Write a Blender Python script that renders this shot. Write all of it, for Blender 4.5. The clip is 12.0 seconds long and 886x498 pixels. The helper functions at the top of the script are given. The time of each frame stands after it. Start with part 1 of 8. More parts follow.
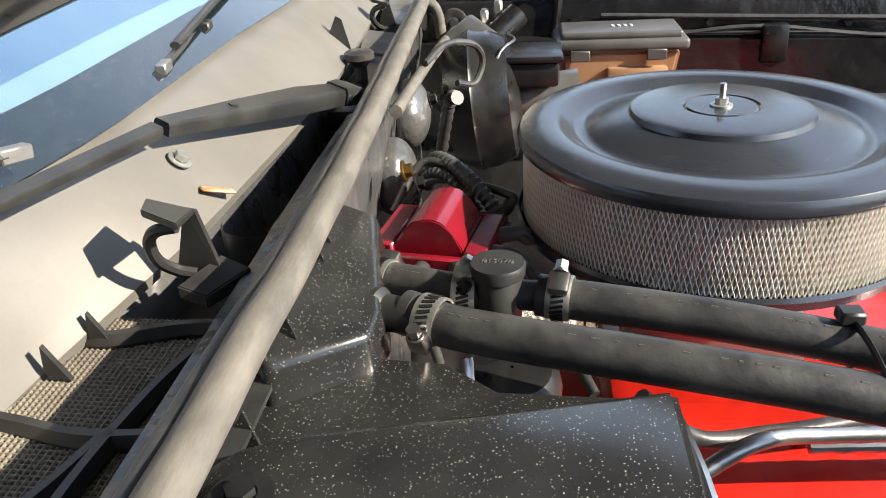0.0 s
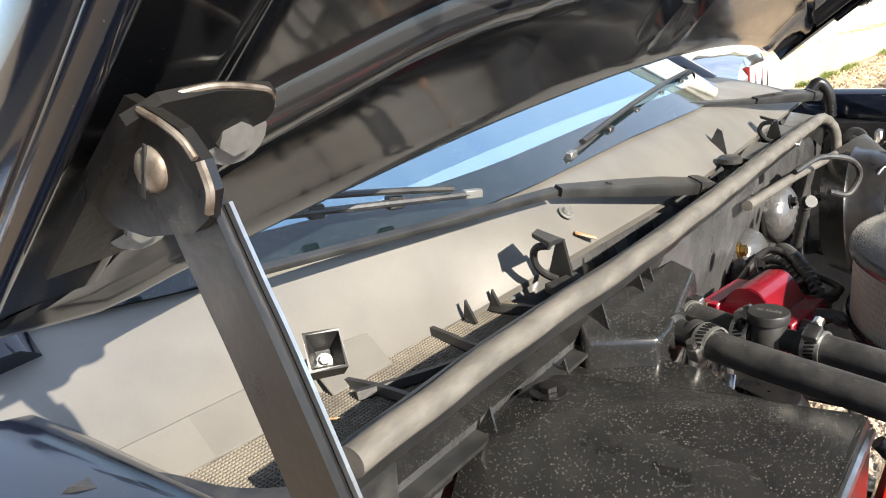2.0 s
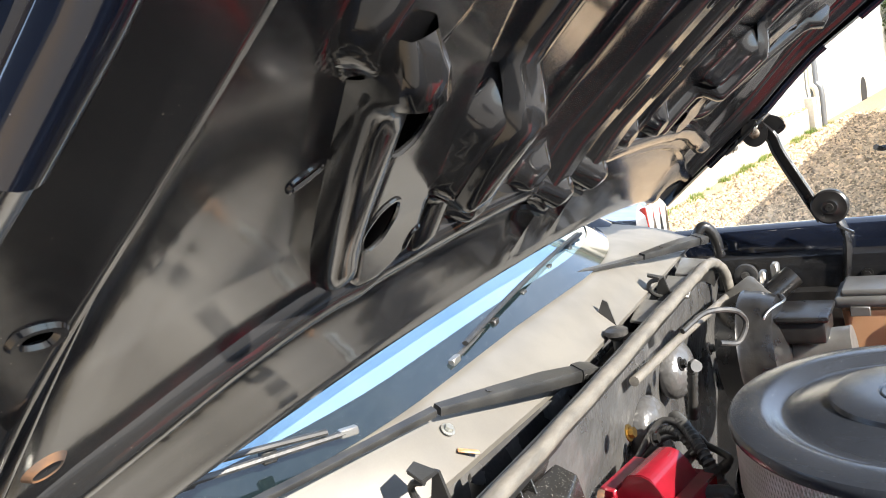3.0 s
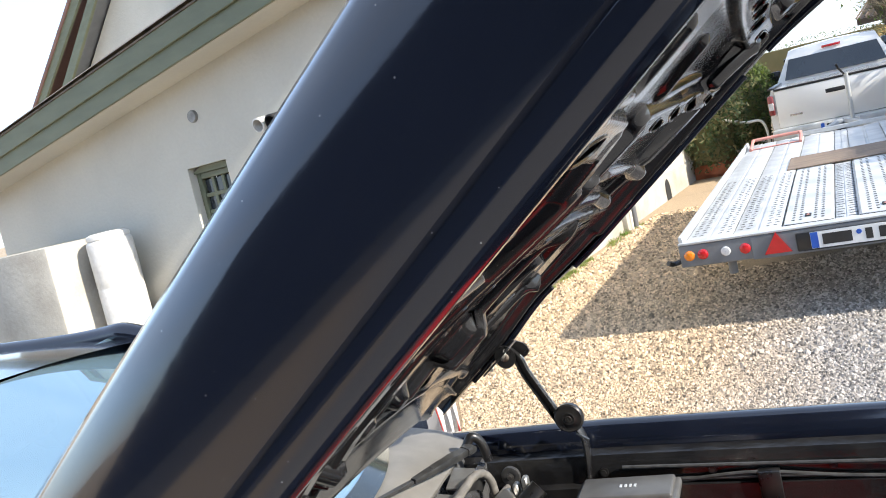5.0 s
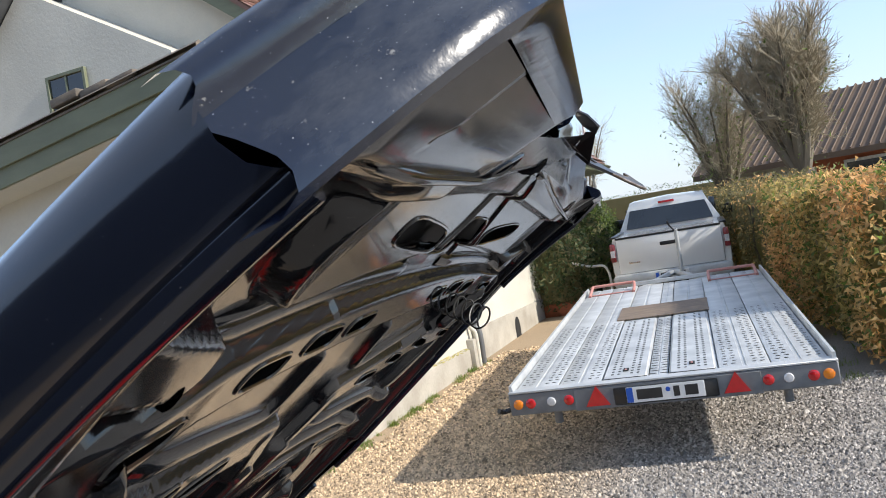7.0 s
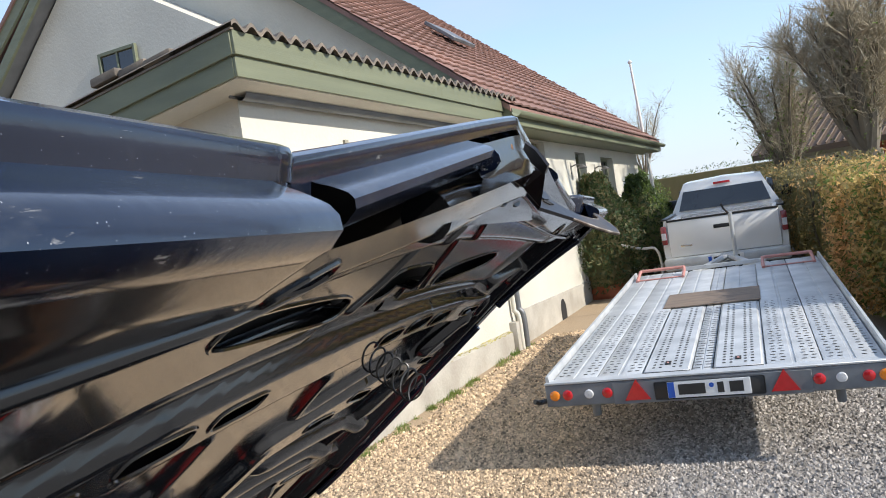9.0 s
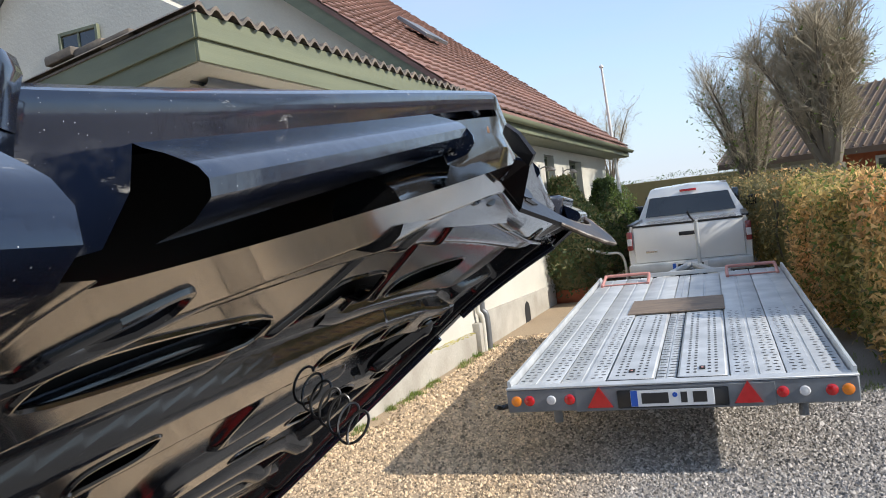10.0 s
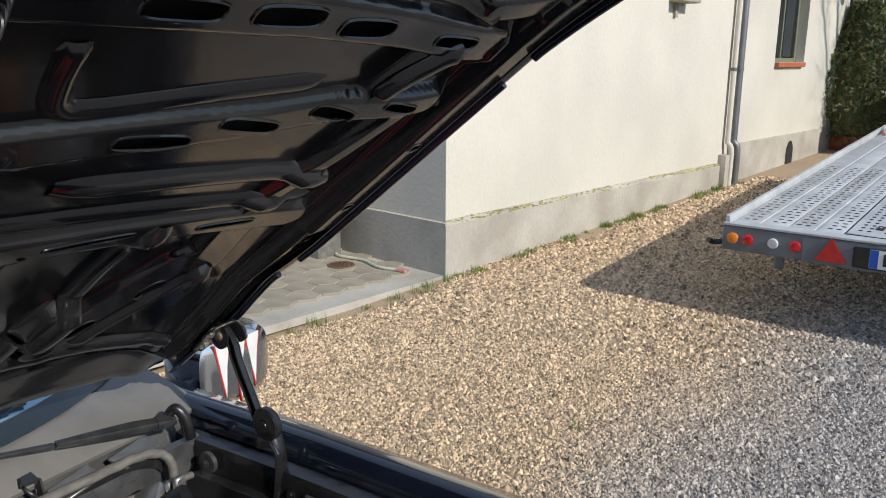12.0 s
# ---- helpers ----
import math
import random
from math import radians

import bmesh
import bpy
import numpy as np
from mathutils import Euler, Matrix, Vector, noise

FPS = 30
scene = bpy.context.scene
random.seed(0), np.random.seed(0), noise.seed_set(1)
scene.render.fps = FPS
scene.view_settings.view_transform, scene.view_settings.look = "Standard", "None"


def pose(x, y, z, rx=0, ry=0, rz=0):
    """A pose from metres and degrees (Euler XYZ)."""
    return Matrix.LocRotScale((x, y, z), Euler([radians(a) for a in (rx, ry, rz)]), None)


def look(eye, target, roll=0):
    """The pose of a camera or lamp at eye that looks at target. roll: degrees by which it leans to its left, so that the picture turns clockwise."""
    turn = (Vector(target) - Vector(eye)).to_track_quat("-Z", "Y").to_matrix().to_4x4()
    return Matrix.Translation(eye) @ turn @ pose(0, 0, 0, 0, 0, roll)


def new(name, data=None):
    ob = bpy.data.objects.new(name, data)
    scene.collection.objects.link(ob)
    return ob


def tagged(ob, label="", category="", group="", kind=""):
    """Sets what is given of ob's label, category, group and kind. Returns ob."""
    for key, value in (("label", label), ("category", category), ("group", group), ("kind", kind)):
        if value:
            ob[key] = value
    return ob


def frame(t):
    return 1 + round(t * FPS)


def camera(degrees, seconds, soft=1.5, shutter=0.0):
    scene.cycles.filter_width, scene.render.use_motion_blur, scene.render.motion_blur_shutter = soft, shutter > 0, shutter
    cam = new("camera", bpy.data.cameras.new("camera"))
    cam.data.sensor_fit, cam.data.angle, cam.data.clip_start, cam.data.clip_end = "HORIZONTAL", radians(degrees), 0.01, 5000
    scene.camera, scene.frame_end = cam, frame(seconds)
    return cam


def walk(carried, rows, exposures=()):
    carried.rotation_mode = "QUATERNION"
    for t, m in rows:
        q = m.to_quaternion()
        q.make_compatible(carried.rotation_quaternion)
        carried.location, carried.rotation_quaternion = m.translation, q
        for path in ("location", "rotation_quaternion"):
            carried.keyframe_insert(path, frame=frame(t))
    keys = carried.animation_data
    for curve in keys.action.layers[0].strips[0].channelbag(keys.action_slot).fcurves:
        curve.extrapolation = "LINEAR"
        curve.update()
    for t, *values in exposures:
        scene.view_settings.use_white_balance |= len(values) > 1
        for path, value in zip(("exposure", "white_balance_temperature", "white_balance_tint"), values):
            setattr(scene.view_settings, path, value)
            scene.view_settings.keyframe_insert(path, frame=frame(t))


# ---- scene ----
cam = camera(58.4, 12.0, soft=0.95)
PATH = [
    (0, (0.024, 0.016, 1.322), (-0.05, 1.757, 0.341), -3.7),
    (0.5, (0.034, 0.009, 1.329), (-0.202, 1.8, 0.471), -3.9),
    (1, (0.121, -0.087, 1.362), (-0.434, 1.697, 0.648), -3.9),
    (1.5, (0.145, -0.166, 1.379), (-0.764, 1.487, 0.713), -4.8),
    (2, (0.15, -0.197, 1.372), (-0.906, 1.365, 0.706), -6.9),
    (2.5, (0.181, -0.171, 1.405), (-0.889, 1.418, 0.831), -9.5),
    (3, (0.233, -0.145, 1.467), (-0.734, 1.557, 1.06), -12.4),
    (3.5, (0.281, -0.145, 1.537), (-0.519, 1.662, 1.229), -13.7),
    (5.5, (0.5294, -0.2453, 1.7861), (0.0434, 1.6787, 1.5371), -12.5),
    (6, (0.572, -0.2855, 1.825), (0.291, 1.6875, 1.658), -10.9),
    (6.5, (0.622, -0.281, 1.836), (0.446, 1.709, 1.749), -10.6),
    (7, (0.731, -0.266, 1.876), (0.493, 1.719, 1.826), -9.9),
    (8.8, (0.83, -0.132, 1.925), (0.448, 1.829, 1.849), -10.2),
    (9, (0.836, -0.099, 1.925), (0.458, 1.863, 1.835), -9.2),
    (9.5, (0.823, -0.02, 1.922), (0.485, 1.949, 1.815), -8.3),
    (10, (0.818, 0.042, 1.924), (0.524, 2.018, 1.817), -7.1),
    (10.5, (0.935, 0.162, 1.919), (0.518, 2.115, 1.804), -5.3),
    (11, (1.047, 0.255, 1.917), (0.462, 2.16, 1.744), -4.4),
    (11.2, (1.066, 0.29, 1.909), (0.426, 2.172, 1.685), -3.6),
    (11.5, (1.081, 0.312, 1.876), (0.356, 2.15, 1.564), -3.0),
    (12, (1.021, 0.351, 1.771), (0.122, 2.06, 1.253), -0.9),
]
walk(cam, [(t, look(eye, target, roll)) for t, eye, target, roll in PATH],
     [(0, 1.8, 7250, 10), (1.5, 1.7, 7150, 10), (2.5, 1.8, 6900, 10), (3.0, 2.1, 6850, 10), (3.5, 2.1, 6900, 10), (5.5, 1.2, 6700, 10), (6, 1.05, 6700, 10), (6.5, 1.0, 6700, 10), (7, 0.8, 6650, 10), (9.5, 0.75, 6550, 10), (10.5, 0.55, 6550, 10), (11, 0.4, 6500, 10), (12, 0.32, 6450, 10)])

# ---- frames of reference ----
AXLES = pose(0.235, 0.66, 1.06, 0, 0, -5) @ pose(0, 0, 0, -2.2) @ pose(0, 0, -1.06)
HOOD = AXLES @ pose(-0.093, 0, 1.418) @ pose(0, 0, 0, 0, -38.2)
CAR = pose(0.0165, 0.0085, 0.0161, -0.052, -0.012, 0.481) @ AXLES
YARD = pose(0.0165, 0.0085, 0, 0, 0, 0.481)
TRAILER = YARD @ pose(1.44, 5.22, 0.015, 0, 0, -11) @ pose(0, 0, 0, 1.0)
TRUCK = YARD @ pose(2.87, 12.8, 0, 0, 0, -12)
HOUSE = YARD @ pose(-1.63, 5.48, 0.015, 0, 0, -15.55) @ pose(0, 0, 0, -1.9)

# ---- world and sun ----
SUN_DIR = Vector((0.82, -0.24, 0.52)).normalized()
world = bpy.data.worlds.new("sky_world")
scene.world = world
world.use_nodes = True
wn, wl = world.node_tree.nodes, world.node_tree.links
wn.clear()
w_out = wn.new("ShaderNodeOutputWorld")
w_bg = wn.new("ShaderNodeBackground")
w_bg.inputs["Strength"].default_value = 0.16
w_sky = wn.new("ShaderNodeTexSky")
w_sky.sky_type = "NISHITA"
w_sky.sun_disc = False
w_sky.sun_elevation = math.asin(SUN_DIR.z)
w_sky.sun_rotation = math.atan2(SUN_DIR.x, SUN_DIR.y)
w_sky.air_density, w_sky.dust_density, w_sky.ozone_density = 1.0, 0.15, 4.5
w_tc = wn.new("ShaderNodeTexCoord")
w_map = wn.new("ShaderNodeMapping")
w_map.inputs["Scale"].default_value = (1.6, 1.2, 6.5)
w_map.inputs["Rotation"].default_value = (0.10, 0.12, 0.3)
w_noise = wn.new("ShaderNodeTexNoise")
w_noise.inputs["Scale"].default_value = 1.6
w_noise.inputs["Detail"].default_value = 6
w_noise.inputs["Roughness"].default_value = 0.55
w_ramp = wn.new("ShaderNodeValToRGB")
w_ramp.color_ramp.elements[0].position = 0.36
w_ramp.color_ramp.elements[1].position = 0.68
w_ramp.color_ramp.elements[0].color = (0.40, 0.40, 0.40, 1)
w_ramp.color_ramp.elements[1].color = (0.70, 0.70, 0.70, 1)
w_mix = wn.new("ShaderNodeMix")
w_mix.data_type = "RGBA"
w_mix.inputs["B"].default_value = (2.5, 2.95, 3.75, 1)
wl.new(w_tc.outputs["Generated"], w_map.inputs["Vector"])
wl.new(w_map.outputs["Vector"], w_noise.inputs["Vector"])
wl.new(w_noise.outputs["Fac"], w_ramp.inputs["Fac"])
# thin veil over the whole lower sky
w_sep = wn.new("ShaderNodeSeparateXYZ")
w_low = wn.new("ShaderNodeMapRange")
w_low.inputs["From Min"].default_value, w_low.inputs["From Max"].default_value = 0.02, 0.38
w_low.inputs["To Min"].default_value, w_low.inputs["To Max"].default_value = 0.80, 0.0
w_max = wn.new("ShaderNodeMath")
w_max.operation = "MAXIMUM"
wl.new(w_tc.outputs["Generated"], w_sep.inputs["Vector"])
wl.new(w_sep.outputs["Z"], w_low.inputs["Value"])
wl.new(w_ramp.outputs["Color"], w_max.inputs[0])
wl.new(w_low.outputs["Result"], w_max.inputs[1])
wl.new(w_max.outputs["Value"], w_mix.inputs["Factor"])
wl.new(w_sky.outputs["Color"], w_mix.inputs["A"])
wl.new(w_mix.outputs["Result"], w_bg.inputs["Color"])
wl.new(w_bg.outputs["Background"], w_out.inputs["Surface"])

sun_data = bpy.data.lights.new("sun", "SUN")
sun_data.energy, sun_data.angle, sun_data.color = 3.45, radians(0.53), (1.0, 0.95, 0.87)
sun = new("sun", sun_data)
sun.matrix_world = look(SUN_DIR * 50, (0, 0, 0))


# ---- materials ----
def material(name, col, col2=None, rough=0.5, metal=0.0, scale=30.0, fine=0.0, bump=0.0, bscale=200.0, coat=0.0,
             trans=0.0, ior=1.5, rvar=0.0, random_tint=0.0, stretch=(1, 1, 1), sharp=(0.35, 0.65), emit=None, island=0.0):
    """A principled surface whose colour wanders between two tones at two scales, with fine relief."""
    m = bpy.data.materials.new(name)
    m.use_nodes = True
    n, l = m.node_tree.nodes, m.node_tree.links
    b = n["Principled BSDF"]
    col2 = col2 or tuple(c * 0.75 for c in col)
    tc = n.new("ShaderNodeTexCoord")
    mp = n.new("ShaderNodeMapping")
    mp.inputs["Scale"].default_value = stretch
    l.new(tc.outputs["Object"], mp.inputs["Vector"])
    big = n.new("ShaderNodeTexNoise")
    big.inputs["Scale"].default_value = scale
    big.inputs["Detail"].default_value = 5
    l.new(mp.outputs["Vector"], big.inputs["Vector"])
    ramp = n.new("ShaderNodeValToRGB")
    ramp.color_ramp.elements[0].position, ramp.color_ramp.elements[1].position = sharp
    ramp.color_ramp.elements[0].color, ramp.color_ramp.elements[1].color = (*col, 1), (*col2, 1)
    l.new(big.outputs["Fac"], ramp.inputs["Fac"])
    last = ramp.outputs["Color"]
    if fine:
        f1 = n.new("ShaderNodeTexNoise")
        f1.inputs["Scale"].default_value = bscale
        f1.inputs["Detail"].default_value = 3
        l.new(mp.outputs["Vector"], f1.inputs["Vector"])
        mr = n.new("ShaderNodeMapRange")
        mr.inputs["To Min"].default_value, mr.inputs["To Max"].default_value = 1 - fine, 1 + fine
        l.new(f1.outputs["Fac"], mr.inputs["Value"])
        mul = n.new("ShaderNodeVectorMath")
        mul.operation = "SCALE"
        l.new(last, mul.inputs[0])
        l.new(mr.outputs["Result"], mul.inputs["Scale"])
        last = mul.outputs["Vector"]
    if random_tint or island:
        src = n.new("ShaderNodeNewGeometry").outputs["Random Per Island"] if island else n.new("ShaderNodeObjectInfo").outputs["Random"]
        k = island or random_tint
        mr2 = n.new("ShaderNodeMapRange")
        mr2.inputs["To Min"].default_value, mr2.inputs["To Max"].default_value = 1 - k, 1 + k
        l.new(src, mr2.inputs["Value"])
        mul2 = n.new("ShaderNodeVectorMath")
        mul2.operation = "SCALE"
        l.new(last, mul2.inputs[0])
        l.new(mr2.outputs["Result"], mul2.inputs["Scale"])
        last = mul2.outputs["Vector"]
    l.new(last, b.inputs["Base Color"])
    b.inputs["Metallic"].default_value = metal
    b.inputs["Roughness"].default_value = rough
    b.inputs["IOR"].default_value = ior
    b.inputs["Coat Weight"].default_value = coat
    b.inputs["Coat Roughness"].default_value = 0.06
    b.inputs["Transmission Weight"].default_value = trans
    if rvar:
        rr = n.new("ShaderNodeMapRange")
        rr.inputs["To Min"].default_value, rr.inputs["To Max"].default_value = max(0.02, rough - rvar), min(1, rough + rvar)
        l.new(big.outputs["Fac"], rr.inputs["Value"])
        l.new(rr.outputs["Result"], b.inputs["Roughness"])
    if bump:
        bn = n.new("ShaderNodeTexNoise")
        bn.inputs["Scale"].default_value = bscale
        bn.inputs["Detail"].default_value = 4
        l.new(mp.outputs["Vector"], bn.inputs["Vector"])
        bp = n.new("ShaderNodeBump")
        bp.inputs["Strength"].default_value = bump
        bp.inputs["Distance"].default_value = 0.3 / bscale
        l.new(bn.outputs["Fac"], bp.inputs["Height"])
        l.new(bp.outputs["Normal"], b.inputs["Normal"])
    if emit:
        b.inputs["Emission Color"].default_value = (*emit[0], 1)
        b.inputs["Emission Strength"].default_value = emit[1]
    return m


def scuffed(m, col, scale, low, high, stretch=(1, 1, 1)):
    """Scrapes and stone chips where a broken noise runs high: paler and duller than the paint."""
    n, l = m.node_tree.nodes, m.node_tree.links
    b = n["Principled BSDF"]
    old = b.inputs["Base Color"].links[0].from_socket
    tc = n.new("ShaderNodeTexCoord")
    mp = n.new("ShaderNodeMapping")
    mp.inputs["Scale"].default_value = stretch
    noise = n.new("ShaderNodeTexNoise")
    noise.inputs["Scale"].default_value = scale
    noise.inputs["Detail"].default_value = 9
    noise.inputs["Roughness"].default_value = 0.68
    rng = n.new("ShaderNodeMapRange")
    rng.inputs["From Min"].default_value, rng.inputs["From Max"].default_value = low, high
    mix = n.new("ShaderNodeMix")
    mix.data_type = "RGBA"
    mix.inputs["B"].default_value = (*col, 1)
    l.new(tc.outputs["Object"], mp.inputs["Vector"])
    l.new(mp.outputs["Vector"], noise.inputs["Vector"])
    l.new(noise.outputs["Fac"], rng.inputs["Value"])
    l.new(rng.outputs["Result"], mix.inputs["Factor"])
    l.new(old, mix.inputs["A"])
    l.new(mix.outputs["Result"], b.inputs["Base Color"])
    return m


def speckle(m, size, amount, col):
    """Scatters small light specks of dust over a material."""
    n, l = m.node_tree.nodes, m.node_tree.links
    b = n["Principled BSDF"]
    old = b.inputs["Base Color"].links[0].from_socket
    tc = n.new("ShaderNodeTexCoord")
    v = n.new("ShaderNodeTexVoronoi")
    v.inputs["Scale"].default_value = size
    v.inputs["Randomness"].default_value = 1.0
    l.new(tc.outputs["Object"], v.inputs["Vector"])
    sep = n.new("ShaderNodeSeparateColor")
    l.new(v.outputs["Color"], sep.inputs["Color"])
    mul = n.new("ShaderNodeMath")
    mul.operation = "MULTIPLY"
    l.new(sep.outputs["Red"], mul.inputs[0])
    mul.inputs[1].default_value = amount
    less = n.new("ShaderNodeMath")
    less.operation = "LESS_THAN"
    l.new(v.outputs["Distance"], less.inputs[0])
    l.new(mul.outputs["Value"], less.inputs[1])
    mix = n.new("ShaderNodeMix")
    mix.data_type = "RGBA"
    l.new(less.outputs["Value"], mix.inputs["Factor"])
    l.new(old, mix.inputs["A"])
    mix.inputs["B"].default_value = (*col, 1)
    l.new(mix.outputs["Result"], b.inputs["Base Color"])
    return m


def leafy(m, share=0.4, gain=1.5):
    """Lets light through a leaf."""
    n, l = m.node_tree.nodes, m.node_tree.links
    b = n["Principled BSDF"]
    out = n["Material Output"]
    tr = n.new("ShaderNodeBsdfTranslucent")
    sc = n.new("ShaderNodeVectorMath")
    sc.operation = "SCALE"
    sc.inputs["Scale"].default_value = gain
    l.new(b.inputs["Base Color"].links[0].from_socket, sc.inputs[0])
    l.new(sc.outputs["Vector"], tr.inputs["Color"])
    mix = n.new("ShaderNodeMixShader")
    mix.inputs["Fac"].default_value = share
    l.new(b.outputs["BSDF"], mix.inputs[1])
    l.new(tr.outputs["BSDF"], mix.inputs[2])
    l.new(mix.outputs["Shader"], out.inputs["Surface"])
    return m


def graded(m):
    """Lets the two tones of a gravel change over from the house side to the road side of the yard."""
    n, l = m.node_tree.nodes, m.node_tree.links
    ramp = next(q for q in n if q.bl_idname == "ShaderNodeValToRGB")
    wander = ramp.inputs["Fac"].links[0].from_socket
    tc = n.new("ShaderNodeTexCoord")
    sep = n.new("ShaderNodeSeparateXYZ")
    l.new(tc.outputs["Object"], sep.inputs["Vector"])
    along = n.new("ShaderNodeMath")
    along.operation = "MULTIPLY_ADD"
    l.new(sep.outputs["Y"], along.inputs[0])
    along.inputs[1].default_value = -0.16
    l.new(sep.outputs["X"], along.inputs[2])
    mix = n.new("ShaderNodeMath")
    mix.operation = "MULTIPLY_ADD"
    l.new(wander, mix.inputs[0])
    mix.inputs[1].default_value = 1.6
    l.new(along.outputs["Value"], mix.inputs[2])
    mr = n.new("ShaderNodeMapRange")
    mr.inputs["From Min"].default_value, mr.inputs["From Max"].default_value = -0.3, 1.6
    l.new(mix.outputs["Value"], mr.inputs["Value"])
    l.new(mr.outputs["Result"], ramp.inputs["Fac"])
    return m


BLACK_PAINT = speckle(material("black_gloss_paint", (0.0045, 0.0065, 0.013), (0.007, 0.0095, 0.018), 0.13, scale=9, rvar=0.08, coat=0.6, bump=0.03, bscale=60), 340, 0.06, (0.2, 0.2, 0.2))
CHIPPED_PAINT = material("chipped_black_paint", (0.004, 0.0075, 0.019), (0.008, 0.012, 0.026), 0.17, scale=9, rvar=0.14, coat=0.5, bump=0.10, bscale=90)
CHIPPED_PAINT = scuffed(CHIPPED_PAINT, (0.07, 0.075, 0.085), 14, 0.54, 0.80, (1, 0.8, 2.2))
CHIPPED_PAINT = speckle(scuffed(CHIPPED_PAINT, (0.30, 0.29, 0.27), 60, 0.635, 0.70, (2.5, 0.6, 2.5)), 620, 0.11, (0.36, 0.36, 0.36))
UNDER_PAINT = speckle(material("black_inner_paint", (0.012, 0.0122, 0.0135), (0.017, 0.0168, 0.017), 0.13, scale=14, rvar=0.04, ior=1.52, coat=0.25, bump=0.02, bscale=30), 340, 0.08, (0.25, 0.22, 0.18))
SATIN_BLACK = material("satin_black_metal", (0.008, 0.008, 0.009), (0.018, 0.017, 0.016), 0.30, scale=40, rvar=0.12, bump=0.15, bscale=220)
PLASTIC = speckle(material("dusty_black_plastic", (0.016, 0.016, 0.016), (0.026, 0.025, 0.024), 0.22, scale=25, rvar=0.06, bump=0.03, bscale=350), 640, 0.24, (0.36, 0.34, 0.30))
MATT_PLASTIC = material("matt_black_plastic", (0.018, 0.018, 0.018), (0.034, 0.033, 0.031), 0.42, scale=40, rvar=0.1, bump=0.1, bscale=300)
RUBBER = material("black_rubber", (0.026, 0.026, 0.027), (0.058, 0.056, 0.053), 0.42, scale=60, rvar=0.12, bump=0.25, bscale=260, fine=0.2)
SEAL = material("dusty_rubber_seal", (0.165, 0.150, 0.128), (0.10, 0.092, 0.080), 0.55, scale=30, bump=0.2, bscale=180, fine=0.15, stretch=(3, 1, 3))
COWL = material("satin_grey_cowl_paint", (0.165, 0.155, 0.137), (0.135, 0.127, 0.114), 0.52, scale=14, rvar=0.06, bump=0.06, bscale=500, fine=0.06)
MESH_PLASTIC = material("dusty_mesh_plastic", (0.21, 0.185, 0.145), (0.12, 0.105, 0.085), 0.6, scale=18, bump=0.2, bscale=300, fine=0.3)
GLASS = material("coated_windscreen_glass", (0.34, 0.52, 0.62), (0.34, 0.52, 0.62), 0.015, metal=0.55, trans=0.45, ior=1.6, scale=3)
FRIT = speckle(material("black_glass_frit", (0.006, 0.012, 0.014), (0.008, 0.014, 0.016), 0.08, scale=12, coat=0.5), 900, 0.22, (0.30, 0.31, 0.29))
PLEAT = material("white_pleated_paper", (0.62, 0.59, 0.51), (0.54, 0.515, 0.445), 0.75, scale=12, fine=0.08, bscale=160)
WIRE_MESH = material("zinc_wire_mesh", (0.84, 0.82, 0.76), (0.74, 0.72, 0.66), 0.5, metal=0.1, scale=40)
REFLECTED_BOARD = material("dark_blue_boards", (0.035, 0.042, 0.055), (0.025, 0.030, 0.040), 0.7, scale=3, stretch=(5, 5, 0.3), island=0.2)
WORN = material("worn_bare_metal", (0.40, 0.35, 0.29), (0.10, 0.07, 0.05), 0.5, metal=0.6, scale=90, bump=0.2, bscale=300)
LID_BLACK = speckle(material("satin_black_lid", (0.024, 0.028, 0.036), (0.031, 0.035, 0.043), 0.23, ior=1.7, scale=10, rvar=0.05, bump=0.08, bscale=420), 380, 0.10, (0.40, 0.39, 0.37))
STEEL = material("bare_steel", (0.55, 0.54, 0.52), (0.38, 0.37, 0.35), 0.32, metal=1.0, scale=60, rvar=0.12, bump=0.1, bscale=300)
ZINC = material("dull_zinc", (0.62, 0.62, 0.58), (0.45, 0.45, 0.42), 0.45, metal=0.9, scale=90, rvar=0.1, bump=0.2, bscale=300)
RUST = material("rusty_steel", (0.17, 0.085, 0.04), (0.07, 0.05, 0.04), 0.75, scale=120, bump=0.3, bscale=400)
HOOK_STEEL = material("worn_black_steel", (0.045, 0.045, 0.048), (0.13, 0.10, 0.075), 0.34, metal=0.6, scale=26, rvar=0.1, bump=0.15, bscale=200, sharp=(0.5, 0.75))
DIST_RED = material("dark_red_plastic", (0.22, 0.008, 0.018), (0.16, 0.006, 0.012), 0.24, scale=30, coat=0.3, rvar=0.06)
ENGINE_RED = material("engine_red_enamel", (0.55, 0.018, 0.010), (0.42, 0.014, 0.008), 0.26, scale=25, coat=0.4, bump=0.1, bscale=90)
FIREWALL_SHEET = material("grey_wavy_sheet", (0.085, 0.085, 0.088), (0.15, 0.148, 0.145), 0.28, metal=0.45, scale=12, bump=0.6, bscale=18, rvar=0.08)
FIREWALL = material("firewall_enamel", (0.009, 0.009, 0.010), (0.018, 0.0175, 0.017), 0.24, scale=16, coat=0.3, bump=0.35, bscale=26, rvar=0.08)
RESERVOIR = material("aged_translucent_plastic", (0.42, 0.24, 0.13), (0.34, 0.18, 0.09), 0.4, scale=8, rvar=0.08)
GREY_LID = material("grey_black_lid", (0.07, 0.068, 0.065), (0.10, 0.098, 0.092), 0.38, scale=20, bump=0.1, bscale=200)
